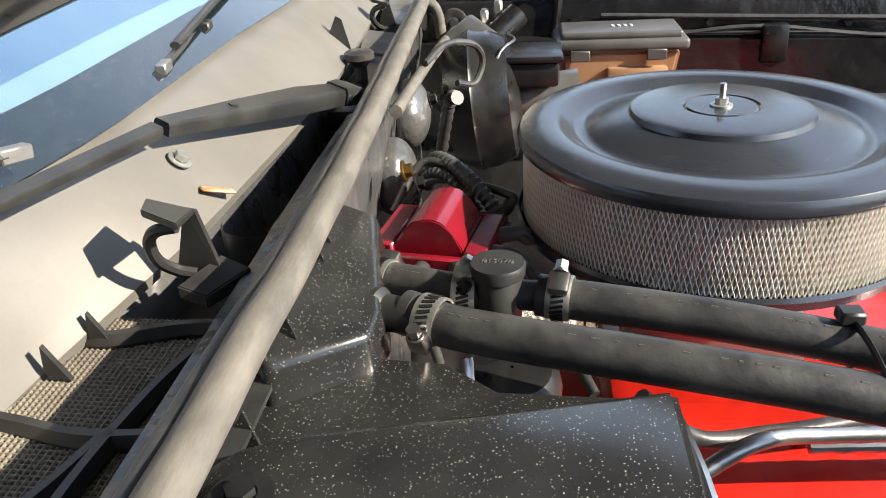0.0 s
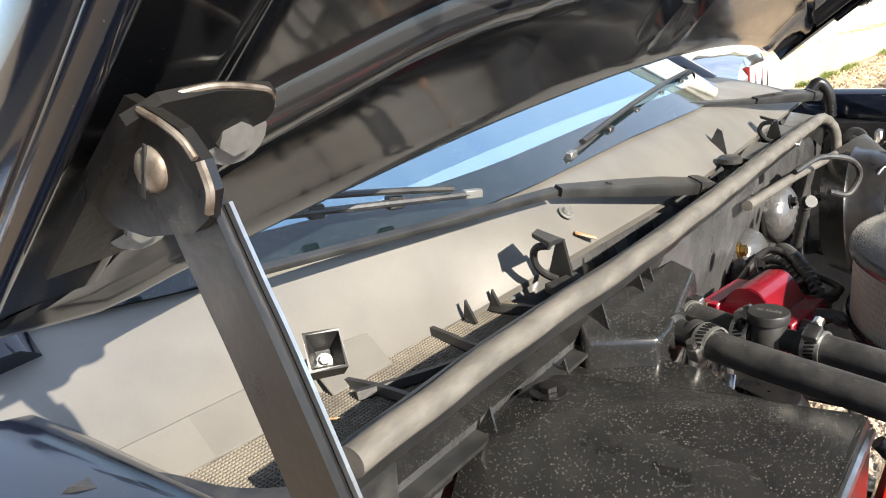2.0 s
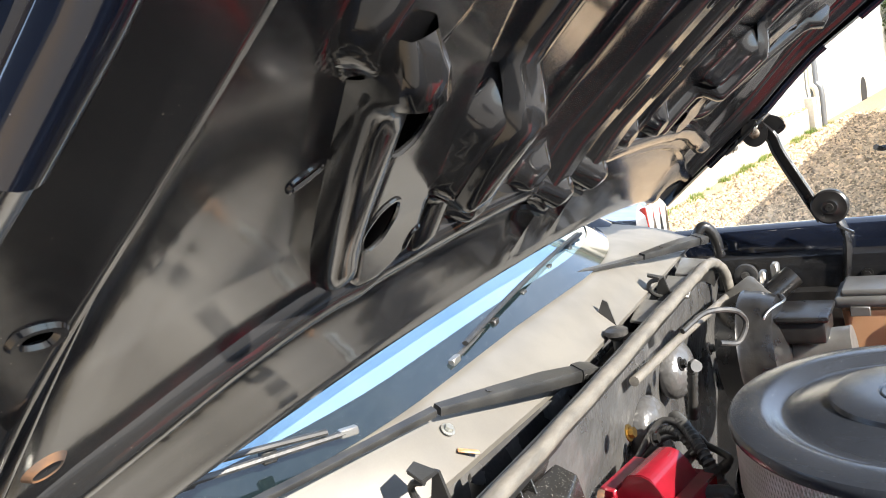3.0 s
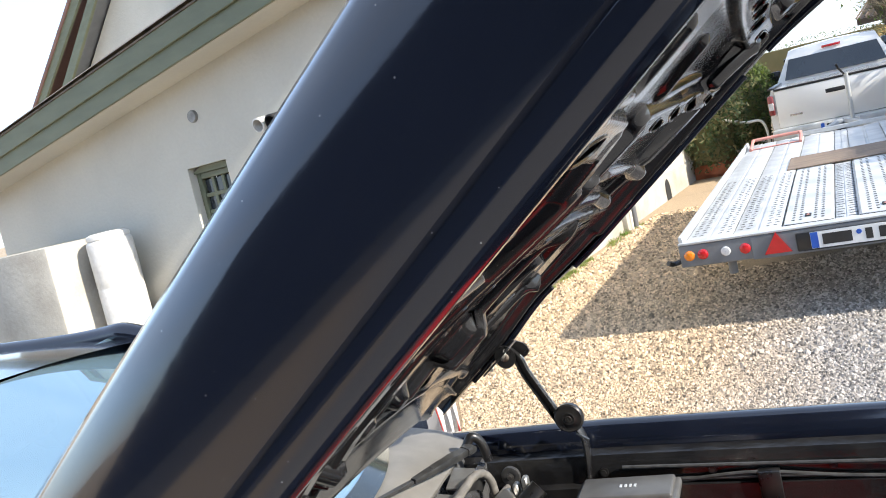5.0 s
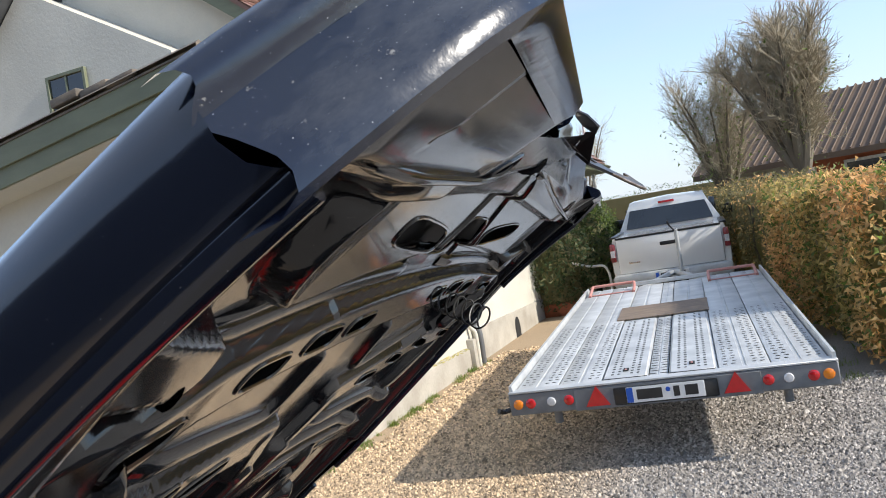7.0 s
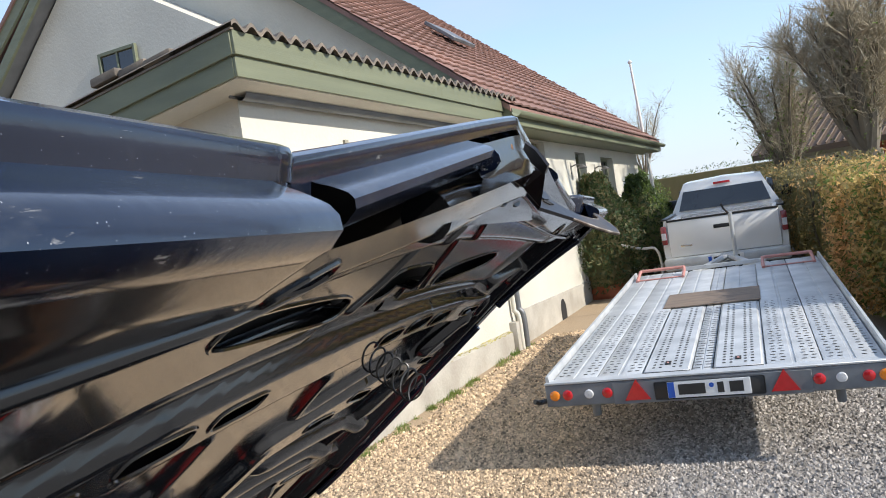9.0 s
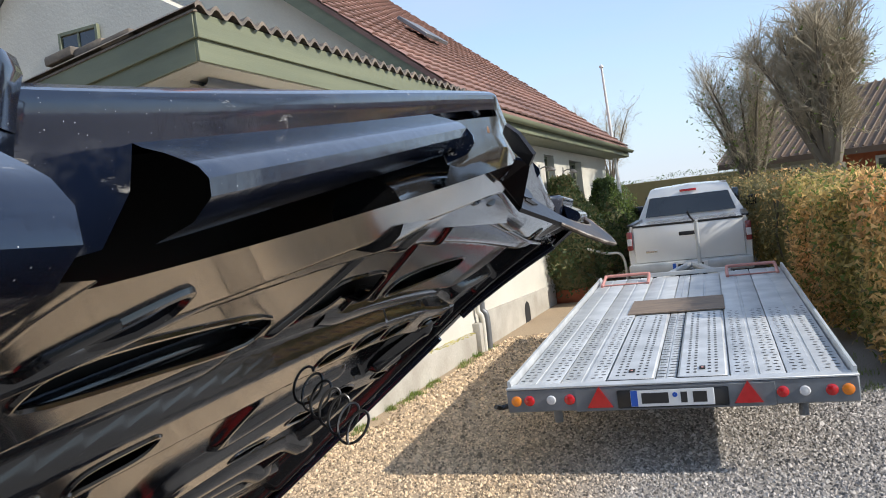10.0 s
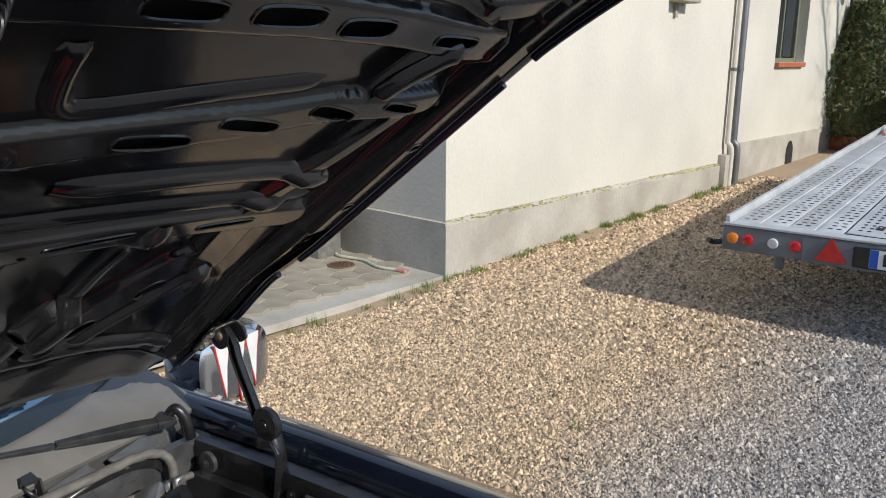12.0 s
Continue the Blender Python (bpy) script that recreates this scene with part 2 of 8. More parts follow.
WHITE_PLASTIC = material("white_plastic", (0.72, 0.70, 0.66), (0.60, 0.58, 0.54), 0.4, scale=14)
BRASS = material("dull_brass", (0.45, 0.30, 0.10), (0.32, 0.20, 0.07), 0.35, metal=1.0, scale=60)
# dark interiors; also sheets and slabs that stand in for shade
DARK = material("dark_interior_and_shade", (0.012, 0.012, 0.013), (0.020, 0.020, 0.020), 0.8, scale=20)
SILVER_ALU = material("worn_aluminium", (0.42, 0.41, 0.39), (0.30, 0.29, 0.27), 0.42, metal=0.85, scale=24, rvar=0.12, bump=0.15, bscale=120)
WOOD = material("dry_wood_chip", (0.42, 0.16, 0.06), (0.55, 0.40, 0.26), 0.7, scale=80)
CONDUIT = material("black_conduit", (0.03, 0.03, 0.03), (0.06, 0.06, 0.058), 0.42, scale=60)

RENDER_WHITE = material("white_limewash", (0.60, 0.565, 0.48), (0.54, 0.51, 0.435), 0.85, scale=1.2, bump=0.35, bscale=28, fine=0.05)
PLINTH = material("grey_cement_plinth", (0.46, 0.43, 0.37), (0.34, 0.31, 0.26), 0.85, scale=2.2, bump=0.35, bscale=30, fine=0.12)
GREEN_WOOD = material("olive_green_paint", (0.170, 0.180, 0.110), (0.140, 0.150, 0.092), 0.55, scale=3, bump=0.15, bscale=40, stretch=(1, 0.2, 4), fine=0.06)
GUTTER = material("zinc_gutter", (0.20, 0.205, 0.21), (0.15, 0.155, 0.16), 0.45, metal=0.4, scale=3)
FIBRE = material("weathered_fibre_cement", (0.10, 0.085, 0.07), (0.20, 0.16, 0.12), 0.85, scale=5, bump=0.3, bscale=40, fine=0.2)
TILE_RED = material("red_brown_roof_tile", (0.25, 0.140, 0.11), (0.195, 0.112, 0.09), 0.8, scale=1.5, random_tint=0.15, fine=0.12, bscale=25)
TILE_BROWN = material("brown_roof_tile", (0.165, 0.115, 0.08), (0.125, 0.088, 0.062), 0.8, scale=0.8, fine=0.15, bscale=6)
SILL = material("red_brick_sill", (0.42, 0.12, 0.05), (0.34, 0.10, 0.045), 0.75, scale=9, bump=0.2, bscale=60)
WINDOW_GLASS = material("window_glass", (0.02, 0.025, 0.03), (0.03, 0.035, 0.04), 0.04, scale=3, coat=0.4)
CURTAIN = material("pale_curtain", (0.55, 0.54, 0.50), (0.42, 0.41, 0.38), 0.85, scale=6, stretch=(6, 6, 0.5))
METER_GREY = material("weathered_grey_box", (0.34, 0.32, 0.25), (0.27, 0.25, 0.19), 0.7, scale=8, stretch=(4, 4, 0.6), bump=0.2, bscale=40)
LAMP_METAL = material("lamp_metal", (0.30, 0.29, 0.27), (0.2, 0.19, 0.18), 0.5, metal=0.5, scale=20)
GALV = material("galvanised_steel", (0.58, 0.59, 0.585), (0.43, 0.445, 0.45), 0.45, metal=0.25, scale=3.5, rvar=0.12, bump=0.06, bscale=60, fine=0.08)
GALV_DARK = material("grey_lamp_board", (0.17, 0.18, 0.19), (0.13, 0.135, 0.14), 0.55, scale=8, bump=0.1, bscale=60)
PLY = material("brown_plywood", (0.22, 0.165, 0.12), (0.16, 0.12, 0.09), 0.75, scale=6, stretch=(1, 6, 1), fine=0.15)
TAIL_LENS = material("dull_red_lens", (0.24, 0.035, 0.035), (0.18, 0.03, 0.03), 0.2, scale=30, coat=0.5)
RED_LENS = material("red_lens", (0.50, 0.012, 0.016), (0.42, 0.010, 0.012), 0.2, scale=30, coat=0.5)
ORANGE_LENS = material("orange_lens", (0.75, 0.22, 0.015), (0.65, 0.18, 0.012), 0.2, scale=30, coat=0.5)
CLEAR_LENS = material("clear_lens", (0.62, 0.62, 0.62), (0.5, 0.5, 0.5), 0.15, scale=30, coat=0.5)
RED_PAINT = material("faded_red_paint", (0.52, 0.24, 0.20), (0.45, 0.20, 0.17), 0.5, scale=12, fine=0.1)
PLATE_WHITE = material("plate_white", (0.74, 0.74, 0.72), (0.68, 0.68, 0.66), 0.35, scale=10)
PLATE_BLUE = material("plate_blue", (0.02, 0.10, 0.45), (0.02, 0.08, 0.38), 0.35, scale=10)
BAR_BLACK = material("plate_black", (0.02, 0.02, 0.02), (0.03, 0.03, 0.03), 0.4, scale=10)
TRUCK_PAINT = material("off_white_car_paint", (0.76, 0.745, 0.71), (0.70, 0.685, 0.65), 0.22, scale=1.5, coat=0.7)
CAR_GLASS = material("dark_car_glass", (0.015, 0.02, 0.025), (0.02, 0.025, 0.03), 0.03, scale=2, coat=0.6)
CHROME = material("chrome", (0.75, 0.75, 0.75), (0.65, 0.65, 0.65), 0.12, metal=1.0, scale=8)
TYRE = material("tyre_rubber", (0.022, 0.022, 0.022), (0.035, 0.034, 0.033), 0.75, scale=20, bump=0.2, bscale=90)
BARK = material("grey_brown_bark", (0.17, 0.145, 0.105), (0.12, 0.10, 0.075), 0.9, scale=6, bump=0.5, bscale=20, stretch=(1, 1, 0.3))
TWIG = material("brown_twig", (0.40, 0.34, 0.235), (0.30, 0.255, 0.175), 0.85, scale=3)
LEAF_GREEN = leafy(material("conifer_green", (0.050, 0.085, 0.028), (0.085, 0.115, 0.038), 0.6, scale=1.5, island=0.35))
LEAF_LIGHT = leafy(material("spring_green", (0.16, 0.21, 0.045), (0.10, 0.15, 0.035), 0.6, scale=1.2, island=0.3))
LEAF_BROWN = leafy(material("beech_hedge_leaf", (0.60, 0.34, 0.145), (0.40, 0.32, 0.115), 0.7, scale=0.9, island=0.35))
LEAF_HEDGE = leafy(material("dark_hedge_leaf", (0.15, 0.145, 0.06), (0.22, 0.18, 0.085), 0.7, scale=1.2, island=0.3))
MOSS = material("yellow_green_moss", (0.36, 0.31, 0.10), (0.20, 0.19, 0.07), 0.9, scale=4, bump=0.3, bscale=120, island=0.35)
GRASS = leafy(material("grass_blade", (0.12, 0.19, 0.035), (0.20, 0.24, 0.06), 0.6, scale=2, island=0.3))
PEBBLE = graded(material("mixed_gravel_stone", (0.46, 0.34, 0.215), (0.30, 0.272, 0.242), 0.75, scale=0.45, island=0.72, sharp=(0.3, 0.7)))
PAVER = material("old_concrete_paver", (0.34, 0.30, 0.225), (0.27, 0.235, 0.175), 0.85, scale=6, bump=0.35, bscale=60, random_tint=0.10, fine=0.12)
IRON = material("rusty_cast_iron", (0.16, 0.085, 0.045), (0.10, 0.06, 0.04), 0.8, scale=30, bump=0.2, bscale=90)
HOSE_PALE = material("pale_garden_hose", (0.55, 0.56, 0.42), (0.48, 0.49, 0.36), 0.5, scale=20)
FLAG_WHITE = material("flame_white", (0.72, 0.70, 0.68), (0.65, 0.63, 0.6), 0.3, scale=20)
FLAG_RED = material("flame_red", (0.45, 0.05, 0.04), (0.4, 0.04, 0.03), 0.3, scale=20)


# ---- building helpers ----
def part(name, bm, mat, parent, label="", smooth=True, m=None):
    """Links a bmesh as one mesh under a thing or a part."""
    me = bpy.data.meshes.new(name)
    bmesh.ops.recalc_face_normals(bm, faces=bm.faces[:])
    bm.to_mesh(me)
    bm.free()
    return link(name, me, mat, parent, label, smooth, m)


def link(name, me, mat, parent, label="", smooth=True, m=None):
    if mat and not me.materials:
        me.materials.append(mat)
    if smooth and me.polygons:
        me.polygons.foreach_set("use_smooth", [True] * len(me.polygons))
        me.set_sharp_from_angle(angle=radians(38))
    ob = new(name, me)
    ob.parent = parent
    if m is not None:
        ob.matrix_basis = m
    if label:
        tagged(ob, label)
    return ob


def thing(name, m, label, category, group="", kind=""):
    ob = new(name)
    ob.empty_display_size = 0.05
    ob.matrix_basis = m
    return tagged(ob, label, category, group, kind)


def solo(name, bm, mat, m, label, category, group="", kind="", smooth=True):
    """A thing that is one mesh."""
    ob = part(name, bm, mat, None, "", smooth, m)
    return tagged(ob, label, category, group, kind)


def box(bm, lo, hi, bevel=0.0, seg=2, m=None):
    c = [(a + b) / 2 for a, b in zip(lo, hi)]
    d = [abs(b - a) for a, b in zip(lo, hi)]
    mm = Matrix.Translation(c) @ Matrix.Diagonal((*d, 1))
    if m is not None:
        mm = m @ mm
    r = bmesh.ops.create_cube(bm, size=1, matrix=mm)
    if bevel:
        es = list({e for v in r["verts"] for e in v.link_edges})
        bmesh.ops.bevel(bm, geom=es, offset=bevel, segments=seg, affect="EDGES", profile=0.5)
    return bm


def boxed(lo, hi, bevel=0.0, seg=2, m=None):
    return box(bmesh.new(), lo, hi, bevel, seg, m)


def ring_mesh(bm, rings, close=True, cap=False):
    """Skins rings of points that all have the same count."""
    vs = [[bm.verts.new(p) for p in r] for r in rings]
    n = len(vs[0])
    for a, b in zip(vs, vs[1:]):
        for i in range(n if close else n - 1):
            j = (i + 1) % n
            bm.faces.new((a[i], a[j], b[j], b[i]))
    if cap:
        bm.faces.new(vs[0][::-1])
        bm.faces.new(vs[-1])
    return bm


def lathe(bm, profile, steps=48, m=Matrix(), cap=False):
    """Turns (radius, height) pairs about the z axis of m."""
    rings = [[m @ Vector((r * math.cos(a), r * math.sin(a), z)) for a in (2 * math.pi * i / steps for i in range(steps))] for r, z in profile]
    return ring_mesh(bm, rings, True, cap)


def smooth_path(pts, n=8):
    """A rounded line through the points."""
    p = [Vector(q) for q in pts]
    if len(p) < 3:
        return p
    p = [p[0] * 2 - p[1]] + p + [p[-1] * 2 - p[-2]]
    out = []
    for i in range(1, len(p) - 2):
        for k in range(n):
            t = k / n
            a, b, c, d = p[i - 1:i + 3]
            out.append(0.5 * ((2 * b) + (c - a) * t + (2 * a - 5 * b + 4 * c - d) * t * t + (3 * b - a - 3 * c + d) * t ** 3))
    out.append(p[-2])
    return out


def tube(bm, pts, r, steps=12, cap=True, ridges=0.0, flat=1.0):
    """A round bar along the points; ridges make it corrugated."""
    p = [Vector(q) for q in pts]
    rings, side = [], None
    for i, q in enumerate(p):
        d = (p[min(i + 1, len(p) - 1)] - p[max(i - 1, 0)]).normalized()
        if side is None:
            side = d.cross(Vector((0, 0, 1)) if abs(d.z) < 0.9 else Vector((1, 0, 0))).normalized()
        side = (side - d * side.dot(d)).normalized()
        up = side.cross(d)
        rr = r(i / (len(p) - 1)) if callable(r) else r
        if ridges and i % 2:
            rr *= 1 - ridges
        rings.append([q + side * rr * math.cos(a) + up * rr * flat * math.sin(a) for a in (2 * math.pi * k / steps for k in range(steps))])
    return ring_mesh(bm, rings, True, cap)


def tubed(pts, r, steps=12, n=8, **kw):
    return tube(bmesh.new(), smooth_path(pts, n), r, steps, **kw)


def prism(bm, poly, vec, m=Matrix()):
    """A flat outline pushed along vec."""
    v = Vector(vec)
    ring_mesh(bm, [[m @ Vector(p) for p in poly], [m @ (Vector(p) + v) for p in poly]], True, True)
    return bm


def bolt(bm, m, r=0.008, h=0.006, washer=1.6):
    """A hexagon head on a washer."""
    lathe(bm, [(0.0005, 0), (r * washer, 0), (r * washer, h * 0.25), (r * 1.05, h * 0.3)], 20, m)
    prism(bm, [(r * math.cos(a), r * math.sin(a), h * 0.3) for a in (math.pi / 3 * i for i in range(6))], (0, 0, h), m)
    return bm


def rot_to(d, at=(0, 0, 0)):
    """A frame at a point with its z axis along d."""
    return Matrix.Translation(at) @ Vector(d).to_track_quat("Z", "Y").to_matrix().to_4x4()


def from_arrays(name, verts, faces):
    me = bpy.data.meshes.new(name)
    me.from_pydata(verts, [], faces)
    me.validate()
    me.update()
    return me


# ---- ground ----
def ground_material():
    m = material("gravel_ground", (0.37, 0.275, 0.175), (0.26, 0.235, 0.205), 0.9, scale=0.5, bump=1.0, bscale=75, fine=0.85, sharp=(0.3, 0.7))
    return graded(m)


def build_ground():
    bm = bmesh.new()
    bmesh.ops.create_grid(bm, x_segments=40, y_segments=40, size=400, matrix=Matrix.Translation((0, 60, 0)))
    solo("ground", bm, ground_material(), Matrix(), "tan and grey gravel ground", "ground", kind="structure")


build_ground()


# ---- hood ----
HOOD = HOOD @ pose(0, -0.04, 0)
HALF = 0.717


def crest(y):
    """Height of the front crease: low and level at the sides, a step, then rising to the nose."""
    a = abs(y)
    if a < 0.447:
        return 0.014 + 0.038 * (1 - (a / 0.447) ** 1.2)
    return 0.001 + 0.013 * (1 - min(1, (a - 0.447) / 0.014))


def hood_front(y):
    """How far forward the front edge lies: a shallow V in the middle, level and set out past a step, cut off at the corners."""
    a = abs(y)
    if a < 0.447:
        return 0.812 + 0.053 * (1 - a / 0.447) ** 1.15
    return 0.812 + 0.016 * min(1, (a - 0.447) / 0.014) - 0.075 * max(0, (a - 0.655) / 0.062) ** 1.5


def hood_rear(y):
    """Rear edge of the inner panel."""
    return -0.222 - 0.150 * min(1, abs(y) / HALF) ** 5


def hood_tail(y):
    """Rear edge of the outer skin, which runs on over the wipers."""
    return -0.326 - 0.088 * min(1, abs(y) / HALF) ** 2


def hood_crown(y, s=0.5):
    """Height of the skin: a flat arch across, fuller towards the rear, falling again to the rear edge."""
    a = min(1, abs(y) / HALF)
    full = min(1, max(0, (0.36 - s) / 0.34))
    fall = min(1, max(0, (-0.13 - s) / 0.20))
    z = 0.026 + 0.030 * (1 - a * a)
    z += 0.026 * (1 - a ** 2.5) * full * full * (3 - 2 * full)
    return z + (0.047 - 0.020 * a * a - z) * fall ** 1.3


def hood_droop(s, y=0.6):
    return (crest(y) + 0.011 - hood_crown(y)) * max(0.0, 1 - (hood_front(y) - s) / 0.20) ** 2


def hood_top(s, y):
    return hood_crown(y, s) + hood_droop(s, y)


RIBS = [  # s0, y0, s1, y1, half width, flank, depth: wide flat beams of the inner panel, alike on both sides
    (0.785, 0.0, 0.772, 0.50, 0.030, 0.030, 0.030), (0.772, 0.50, 0.780, 0.66, 0.022, 0.022, 0.030), (0.722, 0.0, 0.690, 0.45, 0.050, 0.012, 0.016), (0.622, 0.55, 0.642, 0.64, 0.012, 0.014, 0.016),
    (0.577, 0.0, 0.575, 0.28, 0.024, 0.012, 0.018), (0.575, 0.28, 0.566, 0.61, 0.022, 0.012, 0.018),
    (0.390, 0.10, 0.410, 0.352, 0.020, 0.011, 0.014), (0.410, 0.352, 0.432, 0.464, 0.018, 0.011, 0.014), (0.432, 0.464, 0.455, 0.61, 0.016, 0.011, 0.014),
    (0.185, 0.10, 0.172, 0.60, 0.022, 0.014, 0.016), (0.172, 0.50, 0.29, 0.545, 0.012, 0.014, 0.012),
    (0.45, 0.505, 0.57, 0.560, 0.010, 0.014, 0.012), (0.285, 0.52, 0.43, 0.575, 0.010, 0.014, 0.012),
    (-0.205, 0.052, 0.31, 0.052, 0.016, 0.012, 0.020), (0.31, 0.052, 0.385, 0.10, 0.014, 0.014, 0.016),
    (0.045, 0.492, -0.165, 0.372, 0.030, 0.012, 0.012), (0.040, 0.535, 0.180, 0.515, 0.028, 0.012, 0.014),
    (-0.052, 0.352, -0.095, 0.345, 0.020, 0.016, 0.026), (-0.165, 0.125, -0.167, 0.130, 0.010, 0.020, 0.018), (-0.165, 0.240, -0.167, 0.245, 0.010, 0.020, 0.018)]
PRESSED = [  # points, half width, flank, depth: narrow rounded ribs that stand out of the panel
    ([(0.036, 0.545), (-0.070, 0.487), (-0.182, 0.418)], 0.008, 0.007, 0.020), ([(0.200, 0.374), (0.07, 0.364), (-0.060, 0.352), (-0.13, 0.328), (-0.200, 0.300)], 0.012, 0.006, 0.013),
    ([(0.470, 0.420), (0.452, 0.30), (0.432, 0.175), (0.438, 0.140), (0.470, 0.128), (0.515, 0.124)], 0.005, 0.011, 0.008), ([(0.305, 0.190), (0.297, 0.40), (0.285, 0.60)], 0.006, 0.014, 0.013),
    ([(0.240, 0.12), (0.228, 0.35), (0.213, 0.61)], 0.005, 0.013, 0.010), ([(0.622, 0.08), (0.620, 0.30), (0.610, 0.56)], 0.005, 0.009, 0.008),
    ([(0.17, 0.213), (0.0, 0.203), (-0.20, 0.190)], 0.004, 0.006, 0.008), ([(-0.200, 0.0), (-0.200, 0.20), (-0.208, 0.44), (-0.235, 0.56), (-0.258, 0.635)], 0.008, 0.012, 0.011),
    ([(0.781, 0.02), (0.781, 0.12), (0.764, 0.37), (0.752, 0.62)], 0.0015, 0.0035, 0.005), ([(0.654, 0.10), (0.640, 0.30), (0.622, 0.52)], 0.002, 0.004, 0.005), ([(0.776, 0.035), (0.735, 0.062), (0.690, 0.082), (0.652, 0.112), (0.622, 0.115)], 0.002, 0.003, 0.003),
    ([(-0.245, 0.637), (0.0, 0.637), (0.30, 0.634), (0.61, 0.628)], 0.003, 0.006, 0.006), ([(0.56, 0.56), (0.50, 0.52), (0.462, 0.505)], 0.006, 0.010, 0.010)]
HOLES = [  # s, y, half length along s, half length along y, turn
    (0.684, 0.235, 0.016, 0.108, -0.10), (0.772, 0.405, 0.008, 0.022, 0.5), (0.574, 0.172, 0.012, 0.038, 0), (0.576, 0.278, 0.013, 0.040, -0.05), (0.570, 0.385, 0.013, 0.038, -0.05), (0.568, 0.535, 0.010, 0.036, -0.05),
    (0.394, 0.245, 0.011, 0.044, 0.08), (0.412, 0.352, 0.011, 0.042, 0.16), (0.430, 0.460, 0.011, 0.036, 0.16), (0.448, 0.560, 0.009, 0.030, 0.1),
    (-0.026, 0.479, 0.027, 0.0150, 0.50), (-0.126, 0.415, 0.027, 0.0140, 0.50), (-0.185, 0.334, 0.030, 0.0070, 0.30), (0.112, 0.676, 0.0120, 0.0105, 0), (-0.045, 0.664, 0.005, 0.005, 0),
    (0.136, 0.052, 0.018, 0.0060, 0), (0.044, 0.052, 0.020, 0.0060, 0), (-0.073, 0.052, 0.020, 0.0060, 0), (-0.058, 0.524, 0.004, 0.010, 0.5),
    (0.184, 0.285, 0.006, 0.055, -0.05), (0.176, 0.48, 0.007, 0.045, -0.05), (0.366, 0.672, 0.009, 0.012, 0), (0.214, 0.670, 0.008, 0.012, 0), (0.36, 0.13, 0.010, 0.016, 0)]
SINGLE_HOLES = [(0.672, 0.0, 0.034, 0.070, 0)]


def rib_depth(s, y):
    """Depth of the deepest beam at places given as arrays."""
    y = np.abs(y)
    best = np.zeros_like(s)
    for s0, y0, s1, y1, w, flank, d in RIBS:
        ds, dy = s1 - s0, y1 - y0
        t = np.clip(((s - s0) * ds + (y - y0) * dy) / (ds * ds + dy * dy), 0, 1)
        r = np.hypot(s - s0 - t * ds, y - y0 - t * dy)
        k = np.clip((w + flank - r) / flank, 0, 1)
        best = np.maximum(best, d * k * k * (3 - 2 * k))
    return best


def inner_heights(s, y):
    """The inner panel at places given as arrays: pans near the skin, beams below them, and a low band along the sides."""
    s, y = np.asarray(s, float), np.asarray(y, float)
    front = np.array([hood_front(q) for q in y])
    crown = np.array([hood_crown(q, p) for p, q in zip(s, y)])
    droop = np.array([hood_droop(p, q) for p, q in zip(s, y)])
    edge = np.minimum(HALF - 0.035 - np.abs(y), front - 0.02 - s)
    k = np.clip((edge - 0.026) / 0.014, 0, 1)
    k = k * k * (3 - 2 * k)
    step = np.clip((s - 0.128) / 0.014, 0, 1)
    low = -0.007 * step * step * (3 - 2 * step) * (np.abs(y) > 0.6)
    rib = rib_depth(s, y)
    web = crown - 0.009 - rib
    side = np.clip((np.abs(y) - 0.44) / 0.17, 0, 1) * np.clip((s - 0.24) / 0.08, 0, 1) * np.clip(rib / 0.013, 0, 1)  # beams run out into the low side band
    web += (np.minimum(web, 0.004) - web) * side * side * (3 - 2 * side)
    return droop * 0.95 + low * (1 - k) + k * web


def inner_height(s, y):
    return float(inner_heights([s], [y])[0])


def oval(s, y, hs, hy, a, b, turn):
    """How far out a place lies in an oval (1: on its rim), and the rim's place on the same ray."""
    c, q = math.cos(turn), math.sin(turn)
    u, v = s - hs, y - hy
    u, v = (u * c + v * q) / a, (-u * q + v * c) / b
    e = 4 if b > 2 * a or a > 2 * b else 2.4
    r = max(1e-6, (abs(u) ** e + abs(v) ** e) ** (1 / e))
    u, v = u / r * a, v / r * b
    return r, hs + u * c - v * q, hy + u * q + v * c


ALL_HOLES = [(hs, sign * hy, a, b, turn * sign) for hs, hy, a, b, turn in HOLES for sign in (1, -1)] + SINGLE_HOLES


def hole_pull(s, y, step):
    """None inside a hole; else the place, drawn to a hole's rim when within a step of it."""
    for h in ALL_HOLES:
        if abs(s - h[0]) > 0.07 or abs(y - h[1]) > 0.13:
            continue
        r, ps, py = oval(s, y, *h)
        gap = math.hypot(ps - s, py - y)
        if r < 1 and gap > step * 0.62:
            return None
        if gap < step * 0.62:
            return ps, py
    return s, y


